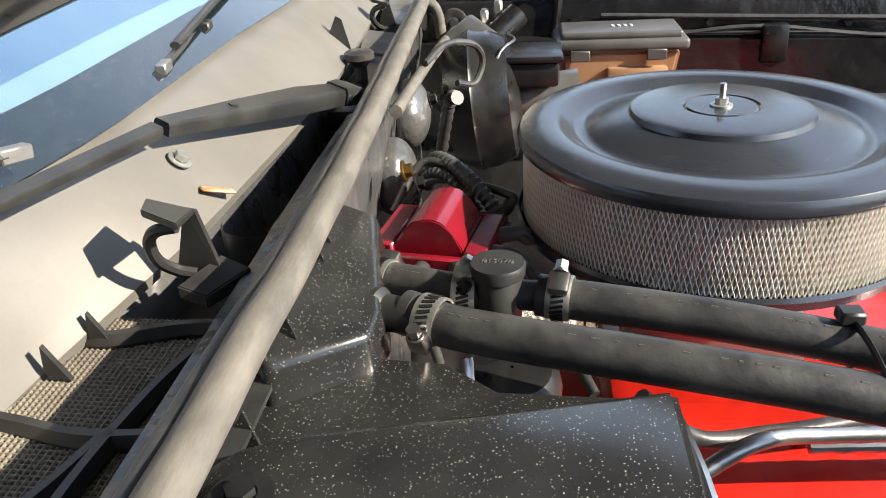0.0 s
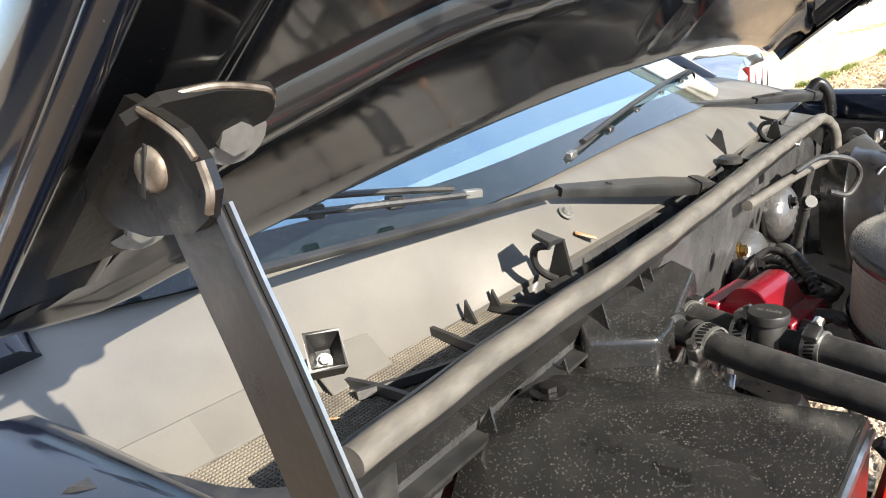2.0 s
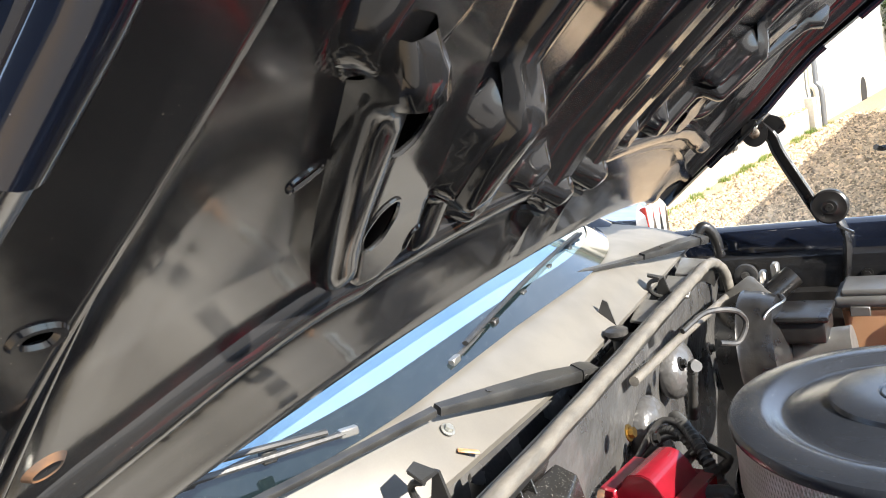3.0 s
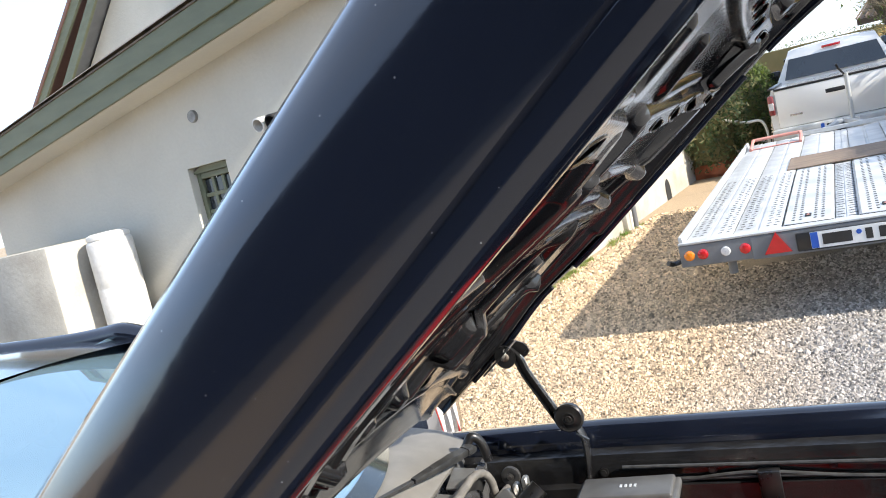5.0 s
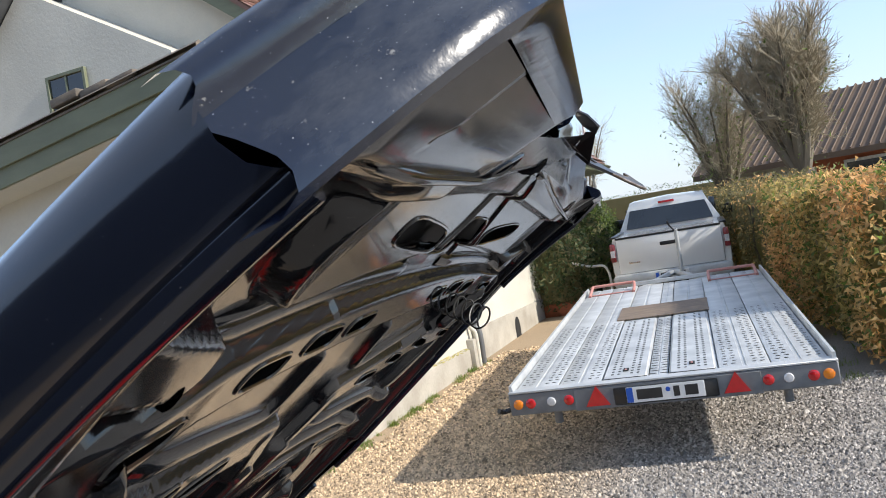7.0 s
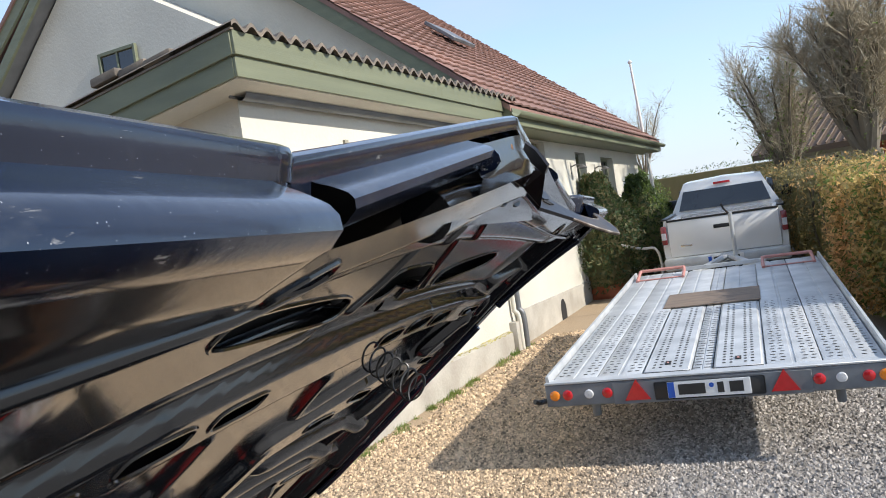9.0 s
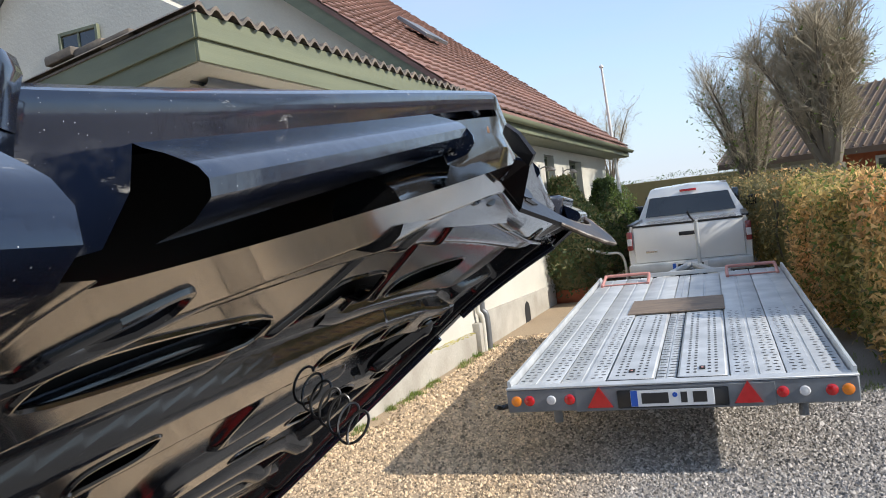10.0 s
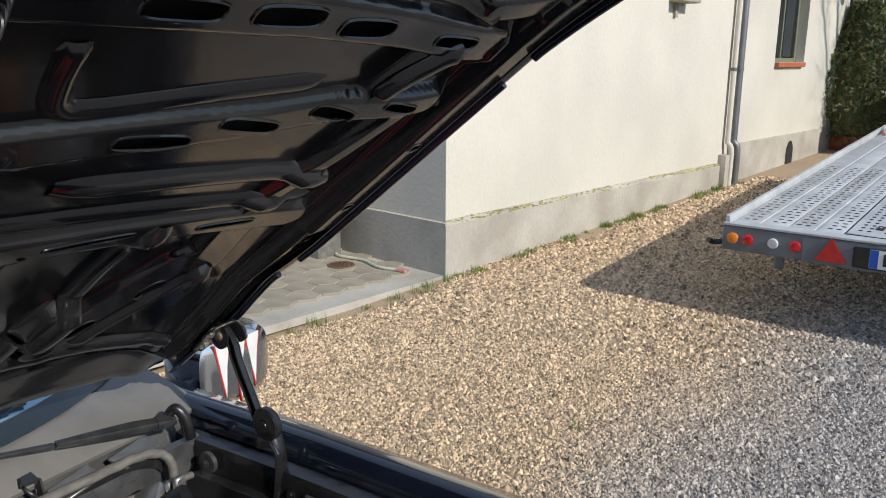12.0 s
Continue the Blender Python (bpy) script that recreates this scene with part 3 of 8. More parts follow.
def build_hood():
    root = thing("hood", HOOD, "open black gloss-painted steel car hood with a pressed inner panel", "car hood")
    # outer skin with folded sides
    side = [(-HALF + 0.022, -0.008), (-HALF + 0.014, -0.011), (-HALF + 0.008, -0.0115), (-HALF + 0.0025, -0.0085), (-HALF + 0.0005, -0.003), (-HALF, 0.005), (-HALF + 0.001, 0.013), (-HALF + 0.004, 0.0205), (-HALF + 0.009, 0.0245), (-HALF + 0.017, 0.0270)]
    prof = [(y, z) for y, z in side] + [(y, None) for y in np.linspace(-HALF + 0.03, HALF - 0.03, 35)] + [(-y, z) for y, z in side[::-1]]
    rings = []
    for i in range(61):
        k = i / 60
        ring = []
        for y, z in prof:
            r0 = hood_tail(y)
            s = r0 + k * (hood_front(y) - 0.006 - r0)
            ring.append((s, y, hood_top(s, y) if z is None else z + hood_droop(s, y)))
        rings.append(ring)
    part("outer_skin", ring_mesh(bmesh.new(), rings, close=False), BLACK_PAINT, root, "glossy black outer skin with dust specks")
    # matt dark sheet added so that the inner panel's openings read as shade
    rr = []
    for i in range(31):
        ring = []
        for y in np.linspace(-HALF + 0.03, HALF - 0.03, 31):
            r0 = hood_rear(y) + 0.01
            s = r0 + (hood_front(y) - 0.03 - r0) * i / 30
            ring.append((s, y, hood_top(s, y) - 0.003))
        rr.append(ring)
    part("lining", ring_mesh(bmesh.new(), rr, close=False), DARK, root, "dark sheet added behind the holes for their shade")
    # rear lip: a ridge along the inner panel, then the hemmed underside of the skin
    rr = []
    for y in np.linspace(-0.69, 0.69, 70):
        r0, r1 = hood_rear(y), hood_tail(y)
        c = hood_crown(y, r1)
        low = inner_height(r0 + 0.001, y)
        under = min(low + 0.006, hood_crown(y, r0) - 0.007)
        ring = [(r0, low), (r0 - 0.005, low - 0.002), (r0 - 0.010, (low + under) / 2 - 0.001), (r0 - 0.014, under)]
        for q in (0.15, 0.35, 0.55, 0.75, 0.9):
            s = r0 - 0.014 + (r1 + 0.016 - r0 + 0.014) * q
            ring.append((s, min(under + (c - 0.012 - under) * q, hood_crown(y, s) - 0.007)))
        ring += [(r1 + 0.010, c - 0.015), (r1 - 0.001, c - 0.013), (r1 - 0.006, c - 0.007), (r1 - 0.004, c - 0.002), (r1, c)]
        rr.append([(s, y, z) for s, z in ring])
    part("rear_lip", ring_mesh(bmesh.new(), rr, close=False), UNDER_PAINT, root, "smooth hemmed rear lip")
    # inner panel
    ns, ny = 330, 420
    places, index, faces = [], {}, []
    for i in range(ns + 1):
        for j in range(ny + 1):
            y = (HALF - 0.018) * (2 * j / ny - 1)
            r0 = hood_rear(y)
            s = r0 + (hood_front(y) - 0.014 - r0) * i / ns
            p = hole_pull(s, y, 0.0034)
            if p:
                index[i, j] = len(places)
                places.append(p)
    ps, py = np.array(places).T
    verts = np.c_[ps, py, inner_heights(ps, py)].tolist()
    for i in range(ns):
        for j in range(ny):
            q = [index.get(c) for c in ((i, j), (i, j + 1), (i + 1, j + 1), (i + 1, j))]
            if None not in q:
                faces.append(q)
            elif q.count(None) == 1:
                faces.append([c for c in q if c is not None])
    panel = link("inner_panel", from_arrays("inner_panel", verts, faces), UNDER_PAINT, root, "black inner panel with pressed ribs and oval holes", smooth=False)
    panel.data.polygons.foreach_set("use_smooth", [True] * len(panel.data.polygons))
    # narrow pressed ribs
    for pts, w, flank, d in PRESSED:
        for sign in (1, -1):
            line = smooth_path([(s, sign * y, 0) for s, y in pts], 10)
            heights = inner_heights([q.x for q in line], [q.y for q in line])
            rr = []
            for i, (q, z) in enumerate(zip(line, heights)):
                along = (line[min(i + 1, len(line) - 1)] - line[max(i - 1, 0)]).normalized()
                out = Vector((-along.y, along.x, 0))
                end = min(1, 0.15 + min(i, len(line) - 1 - i) / 2.5)
                e = math.sin(end * math.pi / 2)
                prof = [(w + flank, -0.004), (w + flank * 0.8, 0.06), (w + flank * 0.45, 0.5), (w + flank * 0.15, 0.88), (w * 0.6, 0.98), (0, 1.0)]
                prof += [(-u, k) for u, k in prof[-2::-1]]
                rr.append([tuple(q + out * (u * (0.6 + 0.4 * e)) + Vector((0, 0, z - (k * d * e if k > 0 else k)))) for u, k in prof])
            rib = part("pressed_rib", ring_mesh(bmesh.new(), rr, False, False), UNDER_PAINT, root, smooth=False)
            rib.data.polygons.foreach_set("use_smooth", [True] * len(rib.data.polygons))
    # turned-in rims of the openings
    for hs, hy, a, c, turn in ALL_HOLES:
        e = 4 if c > 2 * a or a > 2 * c else 2.4
        pts = []
        for q in np.linspace(0, 2 * math.pi, 29):
            u, v = math.cos(q), math.sin(q)
            r = (abs(u) ** e + abs(v) ** e) ** (1 / e)
            u, v = u / r * a, v / r * c
            s, y = hs + u * math.cos(turn) - v * math.sin(turn), hy + u * math.sin(turn) + v * math.cos(turn)
            pts.append((s, y, inner_height(s, y)))
        part("hole_rim", tube(bmesh.new(), pts, 0.0017, 6, cap=False), UNDER_PAINT, root)
    # front face: rounded upper edge, crease, dark undercut, sloping second face and rolled lower lip
    upper = [(-0.010, 0.0118), (-0.005, 0.0108), (-0.0015, 0.008), (0.0, 0.0045), (-0.001, 0.002), (-0.005, -0.0005), (-0.008, -0.003)]
    lower = [(-0.008, -0.003), (-0.007, -0.006), (-0.004, -0.012), (-0.0015, -0.0185), (-0.0005, -0.0215), (-0.0005, -0.026), (-0.003, -0.030), (-0.010, -0.031), (-0.020, -0.027)]
    under = [(-0.008, -0.003), (-0.016, -0.010), (-0.030, -0.014)]

    def band(y0, y1, face, n):
        rr = []
        for i in range(n):
            y = y0 + (y1 - y0) * i / (n - 1)
            rr.append([(hood_front(y) + ds, y, crest(y) + z) for ds, z in face])
        return ring_mesh(bmesh.new(), rr, close=False)
    part("front_edge", band(-0.7168, 0.7168, upper, 190), CHIPPED_PAINT, root, "chipped glossy rounded front edge")
    for sign in (1, -1):
        part("front_lip", band(sign * 0.480, sign * 0.7165, lower, 28), CHIPPED_PAINT, root, "chipped glossy rolled front lip")
        part("front_lip", band(sign * 0.155, sign * 0.405, [(q, -0.003 + (z + 0.003) * 0.8) for q, z in lower], 24), CHIPPED_PAINT, root)
        part("front_return", band(sign * 0.405, sign * 0.480, under, 8), CHIPPED_PAINT, root)
        for y, w in ((0.480, -1), (0.155, -1)):
            f0, z0 = hood_front(y), crest(sign * y)
            prism_pts = [(f0 + ds, sign * y, z0 + z) for ds, z in lower]
            part("lip_end", prism(bmesh.new(), prism_pts, (0, sign * w * 0.002, 0)), CHIPPED_PAINT, root)
        # rolled side seam, broken by notches
        for s0, s1 in ((-0.30, -0.022), (0.044, 0.512), (0.566, 0.752)):
            pts = [(s, sign * (HALF - 0.010), -0.011 + hood_droop(s, HALF)) for s in np.linspace(s0, s1, 16)]
            part("side_fold", tube(bmesh.new(), pts, 0.0066, 14), BLACK_PAINT, root)
    # hollow under the nose
    rr = []
    for i in range(13):
        y = -0.158 + 0.316 * i / 12
        f0, z0 = hood_front(y), crest(y)
        rr.append([(f0 - 0.010, y, z0 - 0.008), (f0 - 0.016, y, z0 - 0.016), (f0 - 0.020, y, z0 - 0.028), (0.825, y, 0.012), (0.812, y, 0.004), (0.790, y, 0.0)])
    part("nose_plate", ring_mesh(bmesh.new(), rr, close=False), UNDER_PAINT, root, "dark hollow under the nose")
    # latch beam, washers, bolts, bent plate and hook
    b = tubed([(0.790, -0.22, 0.010), (0.797, -0.12, 0.018), (0.800, 0.0, 0.022), (0.797, 0.12, 0.018), (0.790, 0.22, 0.010)], 0.017, 14)
    part("latch_beam", b, UNDER_PAINT, root, "rounded black latch beam")
    for yy in (-0.062, -0.006):
        part("latch_bolt", bolt(bmesh.new(), rot_to((1, -0.25, -0.35), (0.812, yy, 0.016)), 0.008, 0.009, 1.9), SATIN_BLACK, root, "black flange bolt")
    part("rust_spot", lathe(bmesh.new(), [(0.0002, 0.0005), (0.0022, 0.0005), (0.0034, 0)], 7, rot_to((1, -0.2, -0.5), (0.8455, -0.034, 0.036))), RUST, root, "orange rust spot")
    ax, bx = Vector((0.2272, 0.8127, -0.5365)), Vector((-0.0176, 0.5543, 0.8322))
    hook_m = Matrix.Translation((0.8367, 0.002, -0.0402)) @ Matrix((ax, bx, ax.cross(bx))).transposed().to_4x4()
    outline = [(-0.0553, -0.0102), (-0.052, 0.0143), (-0.0426, 0.0182), (-0.0315, 0.0315), (-0.0271, 0.0229), (-0.0195, 0.0121), (-0.0074, 0.003), (0.0054, -0.0005), (0.0209, -0.0002), (0.0336, 0.0027), (0.0377, 0.0069), (0.0359, 0.011), (0.0393, 0.0146), (0.0439, 0.0137), (0.0493, 0.0027), (0.0531, -0.0044), (0.0492, -0.0137), (0.0338, -0.0156), (0.0122, -0.0148), (-0.0134, -0.0112), (-0.0428, -0.0105)]
    hook = part("safety_hook", prism(bmesh.new(), [(x, y, -0.0015) for x, y in outline], (0, 0, 0.003), hook_m), HOOK_STEEL, root, "worn steel safety catch hook", smooth=False)
    part("worn_rim", tube(bmesh.new(), [hook_m @ Vector((x, y, 0.0006)) for x, y in outline[7:20]], 0.0012, 6), WORN, hook, "bare worn rim")
    part("hook_slot", prism(bmesh.new(), [(x, y, 0.0012) for x, y in ((-0.040, 0.004), (-0.036, 0.008), (-0.031, 0.007), (-0.027, 0.004), (-0.031, 0.003), (-0.034, 0.001))], (0, 0, 0.0012), hook_m), DARK, hook)
    b = bmesh.new()
    prism(b, [(0.826, -0.049, -0.019), (0.828, -0.046, 0.002), (0.845, -0.062, 0.004), (0.852, -0.066, -0.004), (0.842, -0.060, -0.010)], (-0.001, 0.003, 0))
    part("bent_plate", b, HOOK_STEEL, hook, smooth=False)
    part("latch_tab", prism(bmesh.new(), [(0.851, -0.068, -0.006), (0.858, -0.074, -0.004), (0.860, -0.062, 0.014), (0.858, -0.049, 0.026), (0.853, -0.047, 0.024), (0.850, -0.056, 0.010)], (-0.002, -0.002, 0)), HOOK_STEEL, hook, "upright black steel tab with worn edge", smooth=False)
    part("pivot_washer", lathe(bmesh.new(), [(0.0005, 0.004), (0.006, 0.004), (0.007, 0.002), (0.014, 0.002), (0.014, 0)], 20, hook_m @ Matrix.Translation((-0.036, 0.022, 0.001))), SATIN_BLACK, hook)
    # loose return spring, thin and stretched open at its end
    pts = []
    for q in np.linspace(0, 1, 150):
        c = Vector((0.60, 0.022, 0.012)).lerp(Vector((0.630, -0.026, -0.050)), q)
        a = 2 * math.pi * 6.5 * q
        pts.append(c + Vector((0.0105 * math.cos(a), 0.006 * math.cos(a), 0)) + Vector((0.004, 0.003, 0.0095)) * math.sin(a))
    part("latch_spring", tube(bmesh.new(), pts, 0.0011, 6), SATIN_BLACK, root, "loose black coil spring")
    # the hood widens and rises a little towards its rear corners, and arches along its length
    for child in root.children:
        for v in child.data.vertices:
            k = min(1, max(0, (0.12 - v.co.x) / 0.24))
            q = min(1, max(0, (abs(v.co.y) - 0.615) / 0.075))
            k = k * k * (3 - 2 * k) * q * q * (3 - 2 * q)
            v.co.y += math.copysign(0.013 * k, v.co.y)
            v.co.z += 0.016 * k
            front, back = min(1, max(0, (0.83 - v.co.x) / 0.25)), min(1, max(0, (v.co.x + 0.16) / 0.12))
            inner = min(1, max(0, (0.64 - abs(v.co.y)) / 0.05))
            v.co.z += (0.0015 + 0.016 * max(0, v.co.y)) * front * max(back, inner)
    # hood side of the hinges: bent bracket with a worn rim, upright ear, flange bolts
    for sign in (1, -1):
        edge = [(-0.160, 0.652), (-0.172, 0.646), (-0.190, 0.647), (-0.206, 0.654), (-0.250, 0.662), (-0.255, 0.706), (-0.163, 0.706), (-0.155, 0.697), (-0.154, 0.678)]
        hb = part("hinge_bracket", prism(bmesh.new(), [(s, sign * (y + 0.004), -0.007) for s, y in edge], (0, 0, 0.004)), SATIN_BLACK, root, "black steel hinge bracket with a rusty worn edge", smooth=False)
        part("worn_rim", tubed([(-0.164, sign * 0.655, -0.007), (-0.159, sign * 0.661, -0.006), (-0.154, sign * 0.682, -0.005), (-0.157, sign * 0.699, -0.004), (-0.160, sign * 0.7050, -0.004), (-0.158, sign * 0.7062, -0.007), (-0.154, sign * 0.7065, -0.013), (-0.150, sign * 0.7065, -0.022), (-0.1495, sign * 0.7065, -0.029)], 0.0011, 8), WORN, hb, "bare worn metal rim")
        ear = [(-0.163, 0.003), (-0.156, -0.008), (-0.150, -0.019), (-0.1495, -0.030), (-0.153, -0.038), (-0.161, -0.042), (-0.170, -0.041), (-0.192, -0.029), (-0.205, -0.017), (-0.209, -0.006), (-0.206, 0.004)]
        part("hinge_ear", prism(bmesh.new(), [(s, sign * 0.701, n) for s, n in ear], (0, sign * 0.004, 0)), SATIN_BLACK, hb, "rounded upright ear of the hinge", smooth=False)
        part("worn_edge", tubed([(-0.1497, sign * 0.7055, -0.030), (-0.153, sign * 0.7055, -0.0375), (-0.159, sign * 0.7055, -0.0412)], 0.0014, 6), WORN, hb, "bare worn edge")
        rivet = part("hinge_rivet", lathe(bmesh.new(), [(0.0005, 0.0030), (0.0050, 0.0028), (0.0066, 0.0016), (0.0072, 0.0), (0.0072, -0.004)], 24, rot_to((0, sign, 0), (-0.171, sign * 0.705, -0.018))), WORN, hb, "scarred steel rivet")
        for k in (-1, 0, 1):
            part("scar", boxed((-0.0046, -0.0009, -0.0002), (0.0046, 0.0009, 0.0006), 0.0003, 1, rot_to((0, sign, 0), (-0.171 - 0.0036 * k, sign * 0.7076, -0.018 - 0.0022 * k)) @ pose(0, 0, 0, 0, 0, 30)), DARK, rivet)
        for q, yy in ((-0.183, 0.662), (-0.232, 0.680)):
            part("hinge_bolt", bolt(bmesh.new(), rot_to((0.42, 0.25 * sign, -0.87), (q, sign * yy, -0.005)), 0.0068, 0.0042, 1.9), ZINC, hb, "grey zinc flange bolt")
    ring_z = inner_height(-0.108, -0.658) - 0.0012
    part("rust_ring", lathe(bmesh.new(), [(0.0046, 0.0008), (0.0053, 0.0012), (0.0064, 0.0002), (0.0076, -0.001)], 18, rot_to((0, 0, -1), (-0.108, -0.658, ring_z))), RUST, root, "rust ring round a small hole")
    part("ring_hole", lathe(bmesh.new(), [(0.0004, 0.0006), (0.0046, 0.0008)], 16, rot_to((0, 0, -1), (-0.108, -0.658, ring_z))), DARK, root)
    return root


build_hood()


# ---- car body ----
def glass_base(y):
    return -0.425 - 0.75 * max(0, abs(y) - 0.2) ** 2, 1.142 - 0.015 * abs(y)


def cowl_edge(y):
    k = min(1, max(0, (-0.26 - y) / 0.14))  # the panel steps back and down beside the intake screen
    k = k * k * (3 - 2 * k)
    return -0.347 - 0.056 * abs(y) - 0.042 * k - 0.05 * max(0, -0.4 - y), 1.092 - 0.006 * abs(y) - 0.027 * k


def lip_shift(y):
    """How far the firewall lip runs back and down towards its left end."""
    return -0.050 * max(0, y + 0.3), -0.032 * max(0, y + 0.3)


def build_car():
    root = thing("car", CAR, "black car parked on gravel with its hood open", "car")
    # windscreen: curved pane with dark border
    def pane(t0, t1, name, mat, lift):
        b = bmesh.new()
        rr = []
        for i in range(9):
            t = t0 + (t1 - t0) * i / 8
            ring = []
            for j in range(33):
                y = -0.70 + 1.40 * j / 32
                x, z = glass_base(y)
                yy = y * (1 - 0.16 * t)
                ring.append((x - 0.70 * t + 0.10 * t * (abs(y) / 0.7) ** 2, yy, z + 0.33 * t + 0.02 * math.sin(math.pi * t) + lift))
            rr.append(ring)
        ring_mesh(b, rr, close=False)
        return part(name, b, mat, root)
    pane(0.0, 1.0, "windscreen", GLASS, 0.0).visible_shadow = False
    pane(-0.01, 0.045, "windscreen_border", FRIT, 0.003)
    # roof, pillars and sides
    b = bmesh.new()
    rr = []
    for i in range(9):
        t = i / 8
        ring = [(-1.125 - 1.25 * t + 0.10 * (abs(y) / 0.6) ** 2, y, 1.475 + 0.03 * math.sin(math.pi * t) - 0.035 * (abs(y) / 0.6) ** 3) for y in np.linspace(-0.60, 0.60, 17)]
        rr.append(ring)
    ring_mesh(b, rr, close=False)
    part("roof", b, BLACK_PAINT, root, "black roof panel")
    for sign in (1, -1):
        b = tubed([(-0.56, sign * 0.685, 1.105), (-0.85, sign * 0.645, 1.285), (-1.12, sign * 0.595, 1.45), (-1.35, sign * 0.60, 1.46), (-2.3, sign * 0.60, 1.45), (-2.8, sign * 0.64, 1.15)], 0.026, 10)
        part("pillar", b, BLACK_PAINT, root)
        b = bmesh.new()
        prism(b, [(-0.62, sign * 0.70, 1.09), (-0.92, sign * 0.665, 1.27), (-1.18, sign * 0.615, 1.43), (-2.25, sign * 0.615, 1.43), (-2.6, sign * 0.70, 1.09)], (0, sign * 0.006, 0))
        part("side_glass", b, CAR_GLASS, root)
        b = bmesh.new()
        prof = [(0.64, 1.085), (0.70, 1.10), (0.76, 1.06), (0.83, 0.92), (0.84, 0.60), (0.80, 0.30)]
        rr = [[(x, sign * (y - (0.01 if x > 0.3 else 0)), z - 0.03 * max(0, (x - 0.0)) * (z > 0.8)) for y, z in prof] for x in (-2.9, -2.0, -1.3, -0.6)]
        ring_mesh(b, rr, close=False)
        part("door_side", b, BLACK_PAINT, root, "black door and body side")
        # fender with a folded top rail
        b = bmesh.new()
        rr = []
        for x in np.linspace(-0.60, 1.05, 20):
            drop = -0.030 * max(0, x + 0.1)
            rr.append([(x, sign * y, z + drop) for y, z in ((0.672, 0.62), (0.672, 1.03), (0.675, 1.062), (0.682, 1.085), (0.694, 1.095), (0.712, 1.096), (0.76, 1.080), (0.815, 1.01), (0.84, 0.86), (0.84, 0.45))])
        ring_mesh(b, rr, close=False)
        part("fender", b, BLACK_PAINT, root, "black front fender with a thin bright edge")
        # inner apron with ledge
        b = bmesh.new()
        rr = []
        for x in np.linspace(-0.42, 1.0, 16):
            rr.append([(x, sign * y, z - 0.030 * max(0, x + 0.1)) for y, z in ((0.670, 1.050), (0.645, 1.045), (0.640, 1.03), (0.640, 0.99), (0.625, 0.985), (0.622, 0.90), (0.52, 0.80), (0.44, 0.60))])
        ring_mesh(b, rr, close=False)
        part("inner_apron", b, FIREWALL, root, "dark painted inner fender apron")
        for x in np.linspace(-0.30, 0.75, 6):
            part("apron_bolt", bolt(bmesh.new(), rot_to((0, -sign, 0.1), (x, sign * 0.639, 1.01 - 0.030 * max(0, x + 0.1))), 0.006, 0.005), SATIN_BLACK, root)
        # mirror
        b = bmesh.new()
        rr = []
        loop = [(math.copysign(abs(math.cos(a)) ** 0.6, math.cos(a)), math.copysign(abs(math.sin(a)) ** 0.6, math.sin(a))) for a in np.linspace(0, 2 * math.pi, 28, endpoint=False)]
        for x, s1 in ((-0.540, 0.30), (-0.543, 0.72), (-0.555, 0.92), (-0.59, 1.0), (-0.66, 1.0), (-0.668, 0.96)):
            rr.append([(x, sign * (0.955 + 0.118 * s1 * u), 1.048 + 0.097 * s1 * w) for u, w in loop])
        ring_mesh(b, rr, True, True)
        mir = part("door_mirror", b, CHROME, root, "chrome door mirror with white and red flames")
        part("mirror_glass", prism(bmesh.new(), [(-0.6695, sign * (0.955 + 0.102 * u), 1.048 + 0.082 * w) for u, w in loop], (-0.002, 0, 0)), CHROME, mir)
        part("mirror_foot", boxed((-0.63, 0.72 if sign > 0 else -0.85, 0.985), (-0.58, 0.85 if sign > 0 else -0.72, 1.035), 0.01), BLACK_PAINT, mir)
        for y, w, z in ((0.905, 0.021, 0.985), (0.952, 0.024, 0.968), (0.998, 0.021, 0.992)):
            for grow, lift, mat in ((0.004, 0.0, FLAG_RED), (0.0, 0.0012, FLAG_WHITE)):
                pts = [(y - w - grow, 1.118), (y + w + grow, 1.118), (y + w * 0.55 + grow, 1.06), (y + 0.006, z - 3 * grow), (y - w * 0.35 - grow, 1.05)]
                part("flame_mark", prism(bmesh.new(), [(-0.5405 + lift, sign * q, h) for q, h in pts], (-0.008, 0, 0)), mat, mir)
        # wheels
        for x in (0.45, -2.2):
            w = part("wheel", lathe(bmesh.new(), [(0.20, -0.09), (0.30, -0.10), (0.33, -0.07), (0.335, 0.0), (0.33, 0.07), (0.30, 0.10), (0.20, 0.09)], 28, rot_to((0, 1, 0), (x, sign * 0.74, 0.335))), TYRE, root)
            part("rim", lathe(bmesh.new(), [(0.02, 0.05), (0.10, 0.06), (0.19, 0.08), (0.20, 0.085)], 24, rot_to((0, sign, 0), (x, sign * 0.74, 0.335))), CHROME, w)
    # rear and front ends, floor of the bay, dashboard and seats
    part("trunk", boxed((-3.7, -0.76, 0.45), (-2.75, 0.76, 1.08), 0.06), BLACK_PAINT, root)
    part("grille_panel", boxed((1.02, -0.74, 0.45), (1.10, 0.74, 0.98), 0.03), BLACK_PAINT, root)
    part("radiator_support", boxed((0.86, -0.64, 0.80), (0.96, 0.64, 0.955), 0.012), SATIN_BLACK, root)
    part("radiator", boxed((0.80, -0.40, 0.45), (0.86, 0.40, 0.93), 0.01), SATIN_BLACK, root)
    b = prism(bmesh.new(), [(-2.33, -0.56, 1.46), (-2.33, 0.56, 1.46), (-2.80, 0.62, 1.09), (-2.80, -0.62, 1.09)], (-0.006, 0, -0.006))
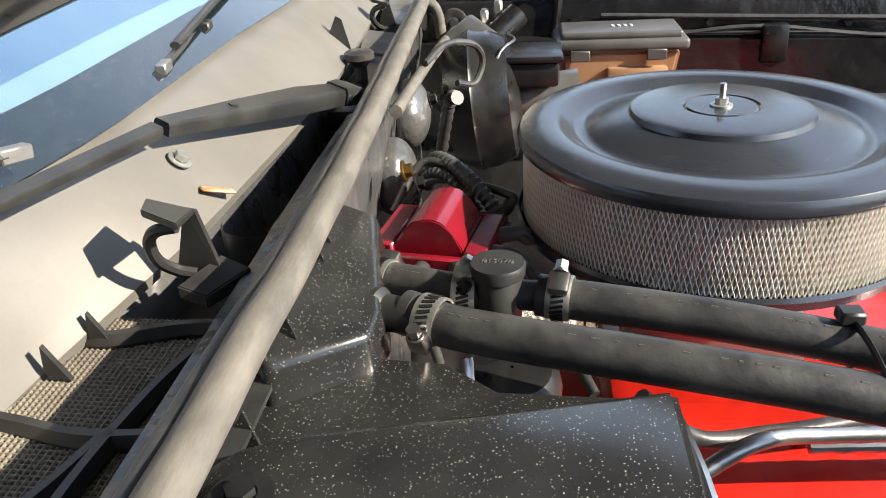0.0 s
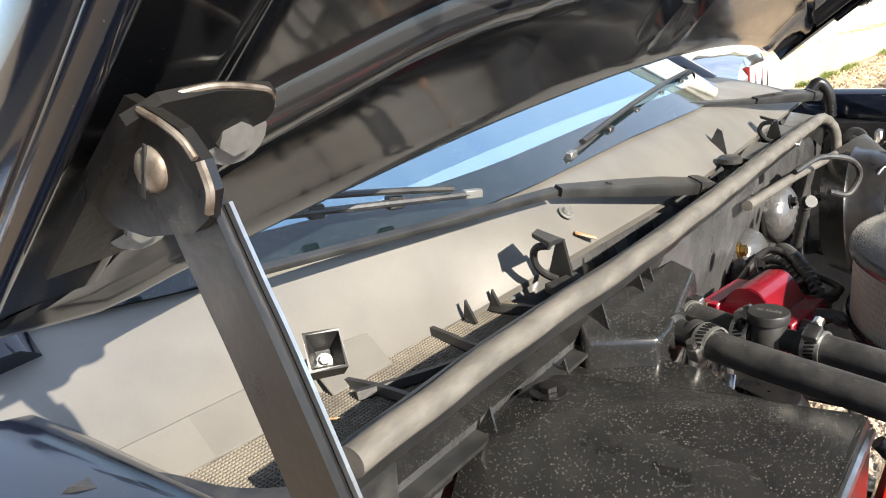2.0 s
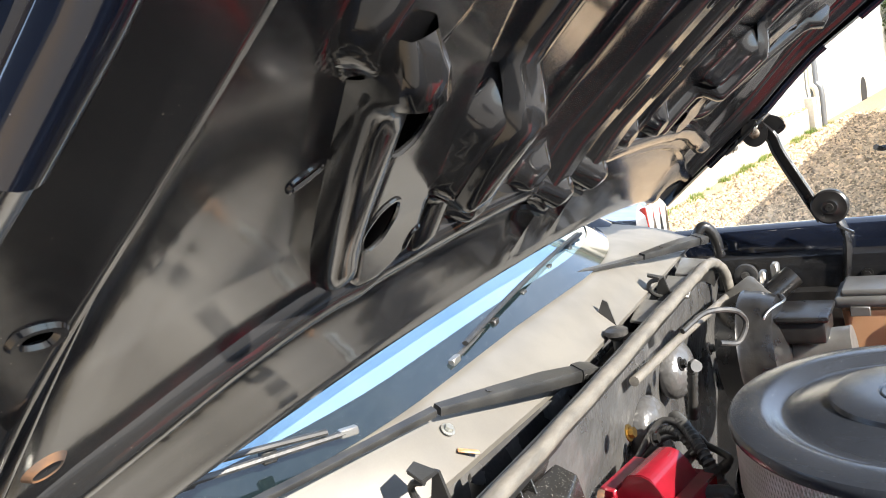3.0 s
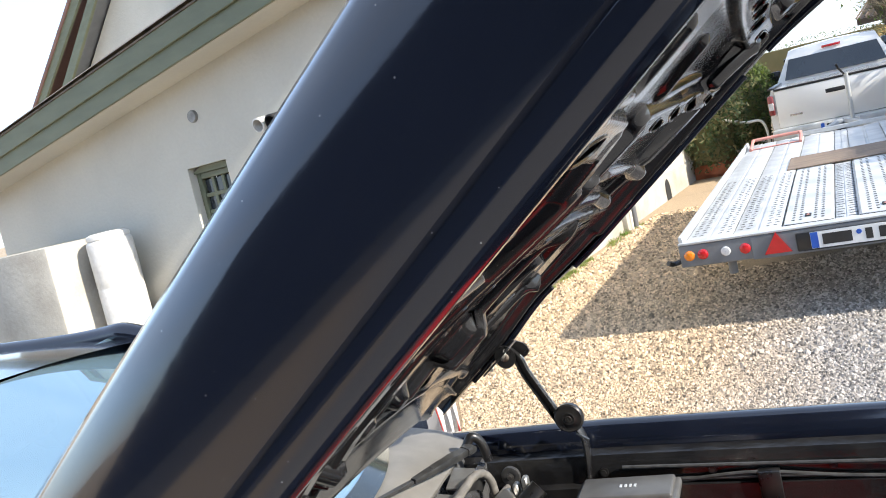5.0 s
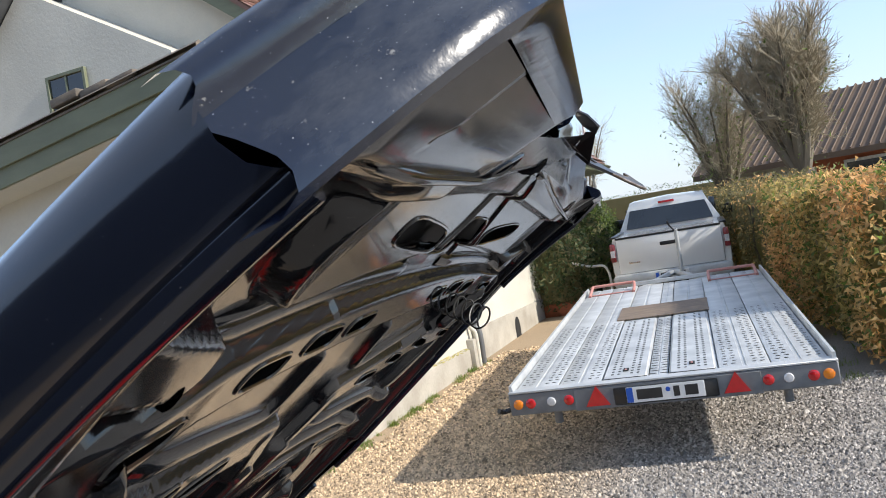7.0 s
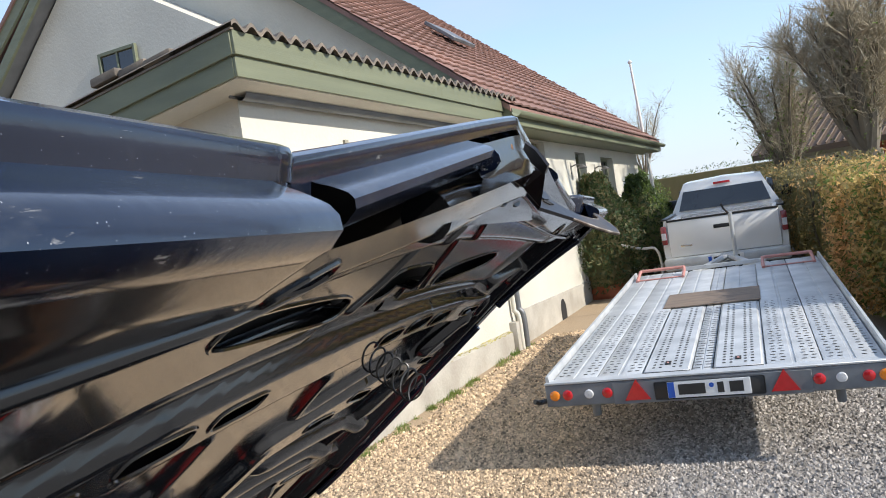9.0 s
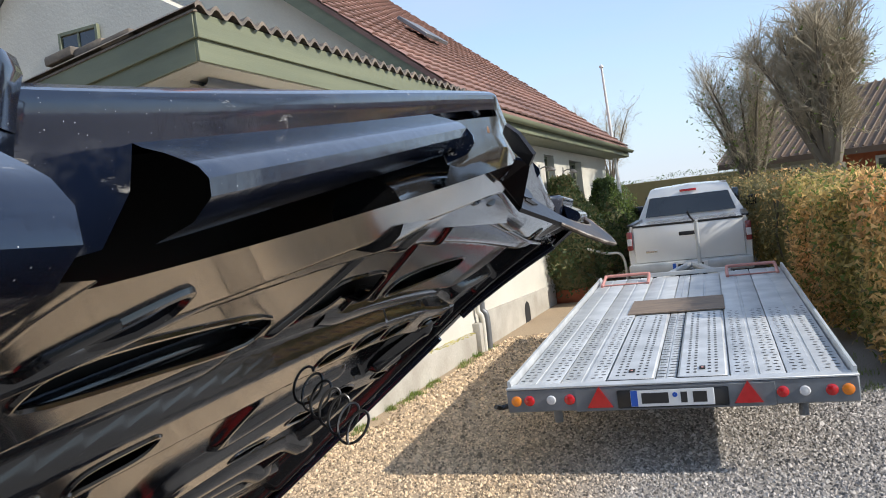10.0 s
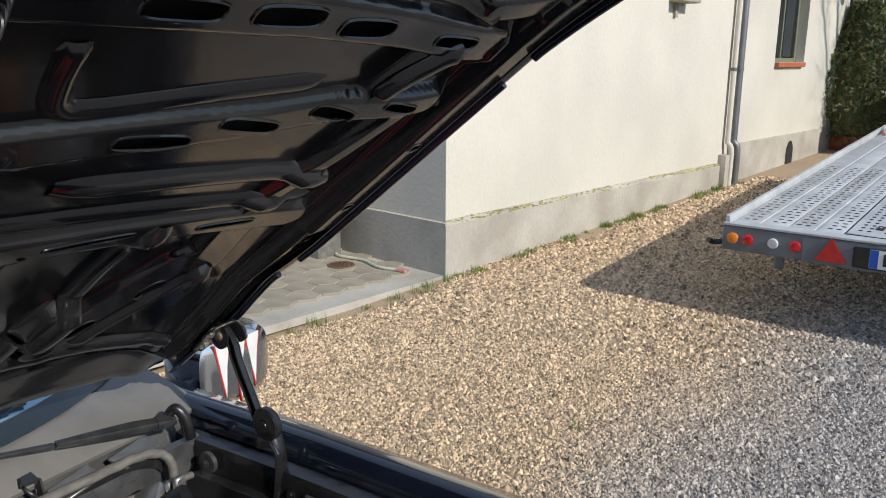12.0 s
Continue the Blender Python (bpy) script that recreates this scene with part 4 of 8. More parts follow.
    part("rear_window", b, CAR_GLASS, root, "dark rear window", smooth=False)
    part("parcel_shelf", boxed((-2.80, -0.64, 1.04), (-2.35, 0.64, 1.07), 0.01), DARK, root)
    part("bay_floor", boxed((-0.42, -0.55, 0.35), (0.95, 0.55, 0.38)), DARK, root)
    part("dashboard", boxed((-0.98, -0.62, 0.80), (-0.50, 0.62, 1.075), 0.03), DARK, root)
    for y in (-0.33, 0.33):
        b = boxed((-1.75, y - 0.23, 0.75), (-1.58, y + 0.23, 1.22), 0.06)
        box(b, (-1.70, y - 0.11, 1.23), (-1.61, y + 0.11, 1.36), 0.03)
        part("front_seat", b, DARK, root)
    part("cabin_floor", boxed((-2.8, -0.66, 0.40), (-0.45, 0.66, 0.44)), DARK, root)
    # cowl panel
    b = bmesh.new()
    rr = []
    for j in range(45):
        y = -0.74 + 1.45 * j / 44
        gx, gz = glass_base(y)
        ex, ez = cowl_edge(y)
        ring = []
        for t in np.linspace(0, 1, 8):
            ring.append((gx + (ex - gx) * t, y, gz - 0.004 + (ez - gz) * t + 0.007 * math.sin(math.pi * t)))
        ring.append((ex + 0.002, y, ez - 0.006))
        ring.append((ex - 0.001, y, ez - 0.014))
        rr.append(ring)
    ring_mesh(b, rr, close=False)
    part("cowl_panel", b, COWL, root, "satin grey cowl panel below the windscreen")
    # plenum trough and firewall
    b = bmesh.new()
    rr = []
    for j in range(30):
        y = -0.66 + 1.32 * j / 29
        ex, ez = cowl_edge(y)
        dx, dz = lip_shift(y)
        back = 0.030 * min(1, max(0, (-0.17 - y) / 0.04))  # set back behind the heater box
        rr.append([(ex - 0.02, y, ez - 0.012), (ex - 0.005, y, 1.030), (-0.338 + dx * 0.6, y, 1.025), (-0.316 + dx, y, 1.030 + dz), (-0.312 + dx, y, 1.074 + dz), (-0.304 + dx, y, 1.082 + dz), (-0.292 + dx - back, y, 1.078 + dz), (-0.292 + dx - back, y, 1.03 + dz), (-0.305 + dx - back, y, 0.93), (-0.340, y, 0.80), (-0.35, y, 0.40)])
    ring_mesh(b, rr, close=False)
    part("firewall", b, FIREWALL_SHEET, root, "wavy black enamelled firewall")
    for y, z, r in ((0.10, 0.965, 0.055), (0.24, 0.99, 0.06)):
        b = bmesh.new()
        bmesh.ops.create_icosphere(b, subdivisions=3, radius=1, matrix=Matrix.Translation((-0.31, y, z)) @ Matrix.Diagonal((0.026, r * 0.8, 0.042, 1)))
        part("firewall_bulge", b, FIREWALL_SHEET, root)
    for y, z in ((0.02, 0.99), (0.16, 1.03), (0.30, 1.0), (-0.05, 1.03), (0.36, 0.93)):
        part("firewall_screw", bolt(bmesh.new(), rot_to((1, 0, 0.2), (-0.275, y, z)), 0.006, 0.006), BRASS if y == -0.05 else SATIN_BLACK, root)
    return root


build_car()


def build_hinges():
    for y, sign in ((0.652, 1), (-0.738, -1)):
        root = thing("hinge", AXLES, "black steel hood hinge with a round joint" if sign > 0 else "black steel hood hinge with a worn bright edge", "hinge", "hood hinges")
        arm = [(-0.243, 1.300), (-0.229, 1.297), (-0.213, 1.277), (-0.204, 1.248), (-0.172, 1.180), (-0.146, 1.125)]
        if sign < 0:
            y, arm = -0.7375, [(-0.211, 1.288), (-0.206, 1.276), (-0.199, 1.260), (-0.190, 1.240), (-0.168, 1.185), (-0.146, 1.125)]
        wide, deep = (0.0092, 0.006) if sign > 0 else (0.0118, 0.003)
        low = [(-0.130, 1.140), (-0.112, 1.09), (-0.120, 1.00), (-0.125, 0.93)]
        p = smooth_path([(x, y, z) for x, z in arm], 6)
        rings = []
        for i, q in enumerate(p):
            d = (p[min(i + 1, len(p) - 1)] - p[max(i - 1, 0)]).normalized()
            w = Vector((d.z, 0, -d.x)).normalized() * wide
            o = Vector((0, deep * sign, 0))
            rings.append([q - w + o, q - w * 0.95 - o, q - w * 0.7 - o, q - w * 0.6 + o * 0.3, q + w * 0.6 + o * 0.3, q + w * 0.7 - o, q + w * 0.95 - o, q + w + o])
        a = part("upper_arm", ring_mesh(bmesh.new(), rings, True, True), SATIN_BLACK, root, "channel-shaped black upper arm")
        part("worn_edge", tube(bmesh.new(), [q + Vector((wide + 0.0003, deep * 0.87, 0.003)) for q in p[10 if sign > 0 else 2:]], 0.0010 if sign > 0 else 0.0014, 6), STEEL, a, "bright worn steel edge")
        if sign > 0:
            part("pivot_rivet", lathe(bmesh.new(), [(0.001, 0.0025), (0.007, 0.0025), (0.009, 0.001), (0.009, -0.006), (0.001, -0.006)], 22, rot_to((0, -sign, 0), (-0.238, y - sign * 0.010, 1.289))), WORN, a, "scarred steel rivet")
            part("pivot_plate", prism(bmesh.new(), [(-0.238 + 0.022 * math.cos(t), y - sign * 0.008, 1.289 + 0.024 * math.sin(t)) for t in np.linspace(0, 2 * math.pi, 24, endpoint=False)], (0, sign * 0.005, 0)), SATIN_BLACK, root)
        part("lower_arm", tubed([(x, y + sign * 0.004, z) for x, z in low], 0.014, 10, flat=0.5), SATIN_BLACK, root)
        c = Vector((-0.132, y - 0.006, 1.148))
        k = part("joint_disc", lathe(bmesh.new(), [(0.001, 0.010), (0.006, 0.010), (0.007, 0.008), (0.012, 0.009), (0.016, 0.007), (0.027, 0.007), (0.030, 0.004), (0.030, -0.006), (0.001, -0.006)], 32, rot_to((0, -1, 0), c)), SATIN_BLACK, root, "round ribbed hinge joint cover")
        part("stop_pin", tube(bmesh.new(), [c + Vector((0.008, 0, -0.034)), c + Vector((0.034, -0.010, -0.046))], 0.0028, 8), STEEL, k)


build_hinges()


# ---- cowl: seal, mesh, brackets, wipers ----
def build_seal():
    b = bmesh.new()
    pts = smooth_path([(-0.270, -0.66, 1.117), (-0.275, -0.5, 1.115), (-0.279, -0.3, 1.106), (-0.285, -0.1, 1.101), (-0.294, 0.1, 1.096), (-0.304, 0.28, 1.088), (-0.312, 0.42, 1.081), (-0.316, 0.50, 1.077), (-0.313, 0.545, 1.066), (-0.304, 0.56, 1.045), (-0.300, 0.562, 1.01)], 8)
    tube(b, [p + Vector((0, 0, 0.0025 * math.sin(i * 1.3) * 0.3)) for i, p in enumerate(pts)], 0.0085, 18)
    root = thing("hood_seal", CAR, "dusty grey rubber hood seal along the cowl lip", "rubber seal")
    part("bulb", b, SEAL, root)
    part("seal_foot", tube(bmesh.new(), [p + Vector((-0.0085, 0, -0.0035)) for p in pts[:70]], 0.0078, 12), RUBBER, root, "dark foot of the seal")
    rr = [[tuple(p + Vector((-0.006, 0, -0.012))), tuple(p + Vector((-0.012, 0, -0.022))), tuple(p + Vector((-0.018, 0, -0.034)))] for p in pts[:70]]
    part("carrier_wall", ring_mesh(bmesh.new(), rr, close=False), MATT_PLASTIC, root, "dark trough wall under the seal")


build_seal()


def build_mesh_screen():
    root = thing("cowl_screen", CAR, "dusty black mesh air intake screen with moulded ribs", "intake screen")
    verts, faces = [], []
    def strand(a, b, w, h):
        a, b = Vector(a), Vector(b)
        d = (b - a).normalized()
        s = d.cross(Vector((0, 0, 1))).normalized() * w
        u = Vector((0, 0, h))
        k = len(verts)
        for e in (a, b):
            verts.extend([tuple(e - s), tuple(e + s), tuple(e + s * 0.4 + u), tuple(e - s * 0.4 + u)])
        for i in range(4):
            j = (i + 1) % 4
            faces.append((k + i, k + j, k + 4 + j, k + 4 + i))
    z = 1.056
    for y in np.arange(-0.655, -0.325, 0.0031):
        strand((-0.432, y, z), (-0.328, y, z - 0.005), 0.0007, 0.0012)
    for i in range(34):
        x = -0.432 + 0.0031 * i
        strand((x, -0.655, z - 0.006 * i / 44), (x, -0.325, z - 0.006 * i / 44), 0.0007, 0.0012)
    tagged(link("mesh", from_arrays("mesh", verts, faces), MESH_PLASTIC, root, "fine dusty mesh", smooth=False), kind="stuff")
    part("backing", boxed((-0.435, -0.66, 1.034), (-0.300, -0.24, 1.037)), MATT_PLASTIC, root)
    for pts in ([(-0.410, -0.349, z), (-0.385, -0.352, z + 0.001), (-0.350, -0.340, z), (-0.310, -0.338, z)], [(-0.429, -0.412, z), (-0.395, -0.420, z), (-0.359, -0.428, z), (-0.312, -0.425, z)], [(-0.430, -0.52, z), (-0.38, -0.515, z), (-0.312, -0.52, z)],
                [(-0.352, -0.655, z), (-0.348, -0.55, z), (-0.352, -0.47, z), (-0.345, -0.40, z), (-0.330, -0.345, z), (-0.318, -0.30, z)], [(-0.395, -0.53, z), (-0.365, -0.47, z), (-0.352, -0.43, z)], [(-0.328, -0.655, z), (-0.326, -0.45, z), (-0.322, -0.36, z)], [(-0.352, -0.475, z), (-0.326, -0.472, z)], [(-0.352, -0.56, z), (-0.326, -0.558, z)]):
        part("rib", tubed(pts, 0.0042, 6, flat=1.6), MATT_PLASTIC, root)
    # dry needle on the screen
    b = tubed([(-0.400, -0.60, z + 0.004), (-0.390, -0.575, z + 0.006), (-0.380, -0.56, z + 0.004)], 0.0008, 5)
    solo("pine_needle", b, WOOD, CAR, "dry brown pine needle lying on the mesh screen", "needle")
    # clean dark duct mouth beyond the screen
    b = bmesh.new()
    rr = []
    for t in np.linspace(0, 1, 12):
        a = math.pi * t
        rr.append([(-0.338 + 0.022 * math.cos(a), -0.245 - 0.02 * math.sin(a), 1.075 - 0.05 * k) for k in (0, 0.15, 1)])
    ring_mesh(b, rr, close=False)
    solo("duct_mouth", b, MATT_PLASTIC, CAR, "rounded black plastic mouth of the fresh air duct", "duct")


build_mesh_screen()


def clip_bracket(y, x, z, tall=1.0):
    """A stand-up plastic clip: foot, gusset and bent tongue."""
    root = thing("cowl_clip", CAR @ pose(x, y, z), "black plastic hold-down clip standing on the cowl edge", "clip", "cowl clips")
    k = tall
    part("gusset", prism(bmesh.new(), [(-0.007, 0.019, 0.0), (0.019, 0.017, -0.002), (0.0105, 0.0165, 0.036 * k), (0.0045, 0.0165, 0.037 * k)], (0, 0.0035, 0)), MATT_PLASTIC, root, smooth=False)
    foot = ring_mesh(bmesh.new(), [[(0.001, -0.002, -0.006), (0.017, -0.004, -0.011), (0.034, 0.020, -0.007), (0.016, 0.026, -0.002)], [(0.001, -0.002, 0.002), (0.017, -0.004, -0.003), (0.034, 0.020, 0.001), (0.016, 0.026, 0.006)]], True, True)
    bmesh.ops.bevel(foot, geom=list(foot.edges), offset=0.0007, segments=2, affect="EDGES")
    part("foot", foot, MATT_PLASTIC, root)
    pad = ring_mesh(bmesh.new(), [[(-0.015, 0.018, 0.040 * k), (-0.008, -0.003, 0.042 * k), (0.013, -0.011, 0.038 * k), (0.010, 0.017, 0.034 * k)], [(-0.015, 0.018, 0.0435 * k), (-0.008, -0.003, 0.046 * k), (0.013, -0.011, 0.042 * k), (0.010, 0.017, 0.0375 * k)]], True, True)
    bmesh.ops.bevel(pad, geom=list(pad.edges), offset=0.0006, segments=2, affect="EDGES")
    part("top_pad", pad, MATT_PLASTIC, root)
    part("tongue", tubed([(0.009, -0.004, 0.037 * k), (-0.003, -0.003, 0.034 * k), (-0.009, 0.0, 0.026 * k), (-0.009, 0.004, 0.014), (-0.003, 0.010, 0.005), (0.006, 0.013, 0.001)], 0.0034, 8), MATT_PLASTIC, root)


clip_bracket(-0.335, -0.352, 1.080)
clip_bracket(0.325, -0.352, 1.070, 0.9)


def build_cowl_bits():
    # pocket bracket with bolt
    root = thing("cowl_pocket", CAR @ pose(-0.386, -0.562, 1.096) @ Matrix.Scale(0.62, 4), "black plastic pocket bracket with a bolt in it", "bracket")
    b = bmesh.new()
    o = [(-0.018, -0.020, 0), (0.018, -0.020, 0), (0.018, 0.018, 0), (-0.018, 0.018, 0)]
    t = [(-0.021, -0.022, 0.038), (0.020, -0.022, 0.034), (0.020, 0.020, 0.038), (-0.021, 0.020, 0.044)]
    i1 = [(x * 0.86, y * 0.86, z) for x, y, z in t]
    i0 = [(x * 0.45, y * 0.45, 0.008) for x, y, z in o]
    ring_mesh(b, [o, t, i1, i0], True, True)
    part("pocket", b, MATT_PLASTIC, root, smooth=False, m=rot_to((0.62, -0.45, 0.64), (-0.012, 0.009, 0.004)))
    part("bolt", bolt(bmesh.new(), rot_to((0.62, -0.45, 0.64), (-0.005, 0.003, 0.006)), 0.0055, 0.006), ZINC, root, "pale zinc bolt")
    # round screw on the panel
    b = bolt(bmesh.new(), pose(-0.384, -0.234, 1.113, 0, 40, 0), 0.0045, 0.004, 1.7)
    solo("cowl_screw", b, ZINC, CAR, "pale screw in the cowl panel", "screw")
    # upright fin and plain tabs at the edge
    for y, x, z in ((0.155, -0.366, 1.086), ):
        b = prism(bmesh.new(), [(-0.02, 0, 0), (0.012, 0, -0.002), (0.004, 0, 0.034), (-0.002, 0, 0.038)], (0, 0.003, 0))
        solo("cowl_fin", b, MATT_PLASTIC, CAR @ pose(x, y, z, 0, 0, 12), "upright black plastic fin on the cowl edge", "fin", smooth=False)
    for y in (-0.405, -0.375):
        b = prism(bmesh.new(), [(0, 0, 0), (0.013, 0, -0.004), (0.002, 0, 0.016)], (0, 0.003, 0))
        solo("edge_tab", b, MATT_PLASTIC, CAR @ pose(-0.392 + 0.25 * (y + 0.36), y + 0.02, 1.060), "small black triangular tab at the cowl edge", "tab", "edge tabs", smooth=False)
    for y, w in ((-0.60, 0.035), (-0.505, 0.03), (-0.66, 0.03)):
        solo("edge_flap", boxed((-0.02, -w, -0.002), (0.016, w, 0.001), 0.001, 1), COWL, CAR @ pose(-0.416 - 0.10 * abs(y + 0.45), y, 1.066, 0, 36, -6), "grey folded flap at the cowl edge", "flap", "edge flaps")
    # round knob
    b = lathe(bmesh.new(), [(0.001, 0.022), (0.012, 0.022), (0.015, 0.020), (0.0155, 0.014), (0.012, 0.011), (0.007, 0.006), (0.006, -0.02), (0.001, -0.02)], 24)
    solo("rubber_buffer", b, RUBBER, CAR @ pose(-0.338, 0.114, 1.075), "round black rubber buffer on a stem", "buffer")
    b = boxed((-0.02, -0.09, -0.02), (0.02, 0.09, 0.0), 0.004)
    solo("wiper_linkage_cover", b, SATIN_BLACK, CAR @ pose(-0.335, 0.10, 1.066), "black metal cover over the wiper linkage", "cover")
    solo("wiper_linkage", tubed([(-0.335, -0.25, 1.052), (-0.330, -0.12, 1.058), (-0.328, 0.02, 1.058)], 0.006, 8), STEEL, CAR, "worn steel wiper linkage rod in the trough", "rod")
    solo("paint_chip", boxed((-0.010, -0.004, 0), (0.012, 0.004, 0.002), 0.0008, 1), WOOD, CAR @ pose(-0.362, -0.240, 1.094, 0, 20, 40), "orange and white chip of dry leaf on the cowl", "debris")
    for x, y in ((-0.345, 0.27), (-0.340, 0.40), (-0.35, 0.52)):
        solo("cowl_plate", boxed((-0.022, -0.04, -0.002), (0.022, 0.04, 0.003), 0.001, 1), SILVER_ALU, CAR @ pose(x, y, 1.068, 6, 10, 8), "dusty metal plate in the cowl trough", "plate", "cowl plates")
    # far end clutter by the hinge
    b = tubed([(-0.36, 0.60, 1.10), (-0.345, 0.61, 1.12), (-0.33, 0.62, 1.10), (-0.325, 0.625, 1.06)], 0.010, 10)
    solo("hood_stop", b, SATIN_BLACK, CAR, "black hood stop at the end of the cowl", "stop")
    part_root = thing("cowl_grommet", CAR @ pose(-0.285, 0.628, 1.02, 0, 90, 0), "round black grommet with a bolt in the fender apron", "grommet")
    part("ring", lathe(bmesh.new(), [(0.006, 0.004), (0.012, 0.006), (0.020, 0.004), (0.021, -0.004), (0.010, -0.004)], 24, rot_to((0, -1, 0))), RUBBER, part_root)
    part("bolt", bolt(bmesh.new(), rot_to((0, -1, 0), (0, -0.004, 0)), 0.005, 0.005), STEEL, part_root)


build_cowl_bits()


def build_wiper(root_at, joint, tip, blade_a, blade_b, label):
    root = thing("wiper", CAR, label, "windscreen wiper", "wipers")
    r, j, t = Vector(root_at), Vector(joint), Vector(tip)
    d = (j - r).normalized()
    up = Vector((0.3, 0, 1)).normalized()
    s = d.cross(up).normalized()
    def cross(p, w, h):
        return [p - s * w, p - s * w + up * h * 0.7, p - s * w * 0.8 + up * h, p + s * w * 0.8 + up * h, p + s * w + up * h * 0.7, p + s * w]
    b = ring_mesh(bmesh.new(), [cross(r + (j - r) * k, w, h) for k, w, h in ((0.02, 0.010, 0.013), (0.25, 0.0115, 0.014), (0.6, 0.0095, 0.012), (0.98, 0.0062, 0.009))], True, True)
    arm = part("arm", b, MATT_PLASTIC, root, "matt black tapered arm")
    b = ring_mesh(bmesh.new(), [cross(r - d * q, w, h) for q, w, h in ((0.034, 0.006, 0.006), (0.026, 0.011, 0.012), (0.010, 0.0125, 0.015), (-0.004, 0.0118, 0.0145))], True, True)
    part("head", b, MATT_PLASTIC, arm)
    part("pin", tube(bmesh.new(), [r - s * 0.013 + up * 0.007, r + s * 0.013 + up * 0.007], 0.003, 8), STEEL, arm)
    part("rivet", bolt(bmesh.new(), rot_to(up, r + (j - r) * 0.66 + up * 0.0115), 0.0035, 0.001, 1.1), MATT_PLASTIC, arm)
    b = ring_mesh(bmesh.new(), [cross(j + (t - j) * k, w, h) for k, w, h in ((0.0, 0.0055, 0.007), (0.5, 0.0045, 0.005), (1.0, 0.004, 0.005))], True, True)
    part("rod", b, MATT_PLASTIC, arm)
    a, c = Vector(blade_a), Vector(blade_b)
    e = (c - a).normalized()
    bl = part("blade_frame", tube(bmesh.new(), [a + (c - a) * k + up * (0.006 + 0.008 * math.sin(math.pi * k)) for k in np.linspace(0.05, 0.95, 14)], 0.0042, 8, flat=0.7), MATT_PLASTIC, root, "jointed black blade frame")
    part("rubber", tube(bmesh.new(), [a, a + (c - a) * 0.5, c], 0.0032, 8), RUBBER, bl)
    part("end_cap", boxed((-0.014, -0.004, -0.003), (0.004, 0.004, 0.005), 0.001, 1, rot_to(e, a) @ pose(0, 0, 0, 0, -90, 0)), SILVER_ALU, bl, "pale worn end cap")
    for k in (0.2, 0.4, 0.62, 0.82):
        p = a + (c - a) * k
        part("claw", boxed((-0.007, -0.006, -0.001), (0.007, 0.006, 0.010), 0.0015, 1, rot_to(e, p) @ pose(0, 0, 0, 0, -90, 0)), MATT_PLASTIC, bl)


build_wiper((-0.327, -0.045, 1.092), (-0.392, -0.241, 1.132), (-0.455, -0.56, 1.150), (-0.424, -0.335, 1.154), (-0.56, -0.66, 1.190), "matt black windscreen wiper lying on the cowl and glass")
build_wiper((-0.352, 0.575, 1.098), (-0.395, 0.40, 1.118), (-0.445, 0.20, 1.146), (-0.430, -0.13, 1.147), (-0.50, 0.42, 1.165), "matt black windscreen wiper with its blade on the glass")


# ---- engine bay ----
def build_air_cleaner():
    root = thing("air_cleaner", CAR @ pose(0.002, 0.020, 0.962), "round black air cleaner with a white pleated filter", "air cleaner")
    lid = [(0.006, 0.098), (0.030, 0.0985), (0.032, 0.0965), (0.034, 0.0985), (0.072, 0.098), (0.078, 0.0965), (0.080, 0.092), (0.100, 0.087), (0.116, 0.080), (0.124, 0.0775), (0.130, 0.079), (0.140, 0.086), (0.148, 0.0878), (0.168, 0.086), (0.177, 0.083), (0.180, 0.078), (0.1795, 0.072), (0.176, 0.070)]
    top = part("lid", lathe(bmesh.new(), lid, 96), LID_BLACK, root, "satin black domed lid")
    part("stud", tube(bmesh.new(), [(0, 0, 0.09 + 0.0007 * i) for i in range(41)], 0.0030, 12, ridges=0.12), STEEL, top, "threaded steel stud")
    b = bmesh.new()
    bolt(b, pose(0, 0, 0.098), 0.0058, 0.0055, 1.7)
    part("flange_nut", b, ZINC, top)
    n = 120
    rings = []
    for z in (0.002, 0.074):
        rings.append([((0.1722 if i % 2 else 0.1680) * math.cos(2 * math.pi * i / (2 * n)), (0.1722 if i % 2 else 0.1680) * math.sin(2 * math.pi * i / (2 * n)), z) for i in range(2 * n)])
    part("filter", ring_mesh(bmesh.new(), rings, True), PLEAT, root, "cream white pleated paper filter", smooth=False)
    # wire mesh round the paper: two families of slanting wires
    verts, faces = [], []
    for fam in (1, -1):
        for i in range(260):
            a0 = 2 * math.pi * i / 260
            row = []
            for k in range(4):
                a, z = a0 + fam * 0.13 * k / 3, 0.002 + 0.072 * k / 3
                q = len(verts)
                for da, dr in ((-0.0036, 0), (0.0036, 0), (0, 0.0011)):
                    verts.append(((0.1738 + dr) * math.cos(a + da), (0.1738 + dr) * math.sin(a + da), z))
                row.append(q)
            for p, q in zip(row, row[1:]):
                faces.extend([(p, p + 2, q + 2, q), (p + 2, p + 1, q + 1, q + 2)])
    tagged(link("wire_mesh", from_arrays("wire_mesh", verts, faces), WIRE_MESH, root, "fine slanting wire mesh"), kind="stuff")
    base = [(0.179, 0.006), (0.181, 0.002), (0.179, -0.006), (0.168, -0.012), (0.14, -0.014), (0.125, -0.03), (0.07, -0.04), (0.065, -0.08), (0.01, -0.085)]
    part("base_pan", lathe(bmesh.new(), base, 72), LID_BLACK, root, "black base pan")
    part("seal_ring", lathe(bmesh.new(), [(0.174, 0.0775), (0.178, 0.075), (0.178, 0.070), (0.173, 0.069)], 72), RUBBER, root)


build_air_cleaner()


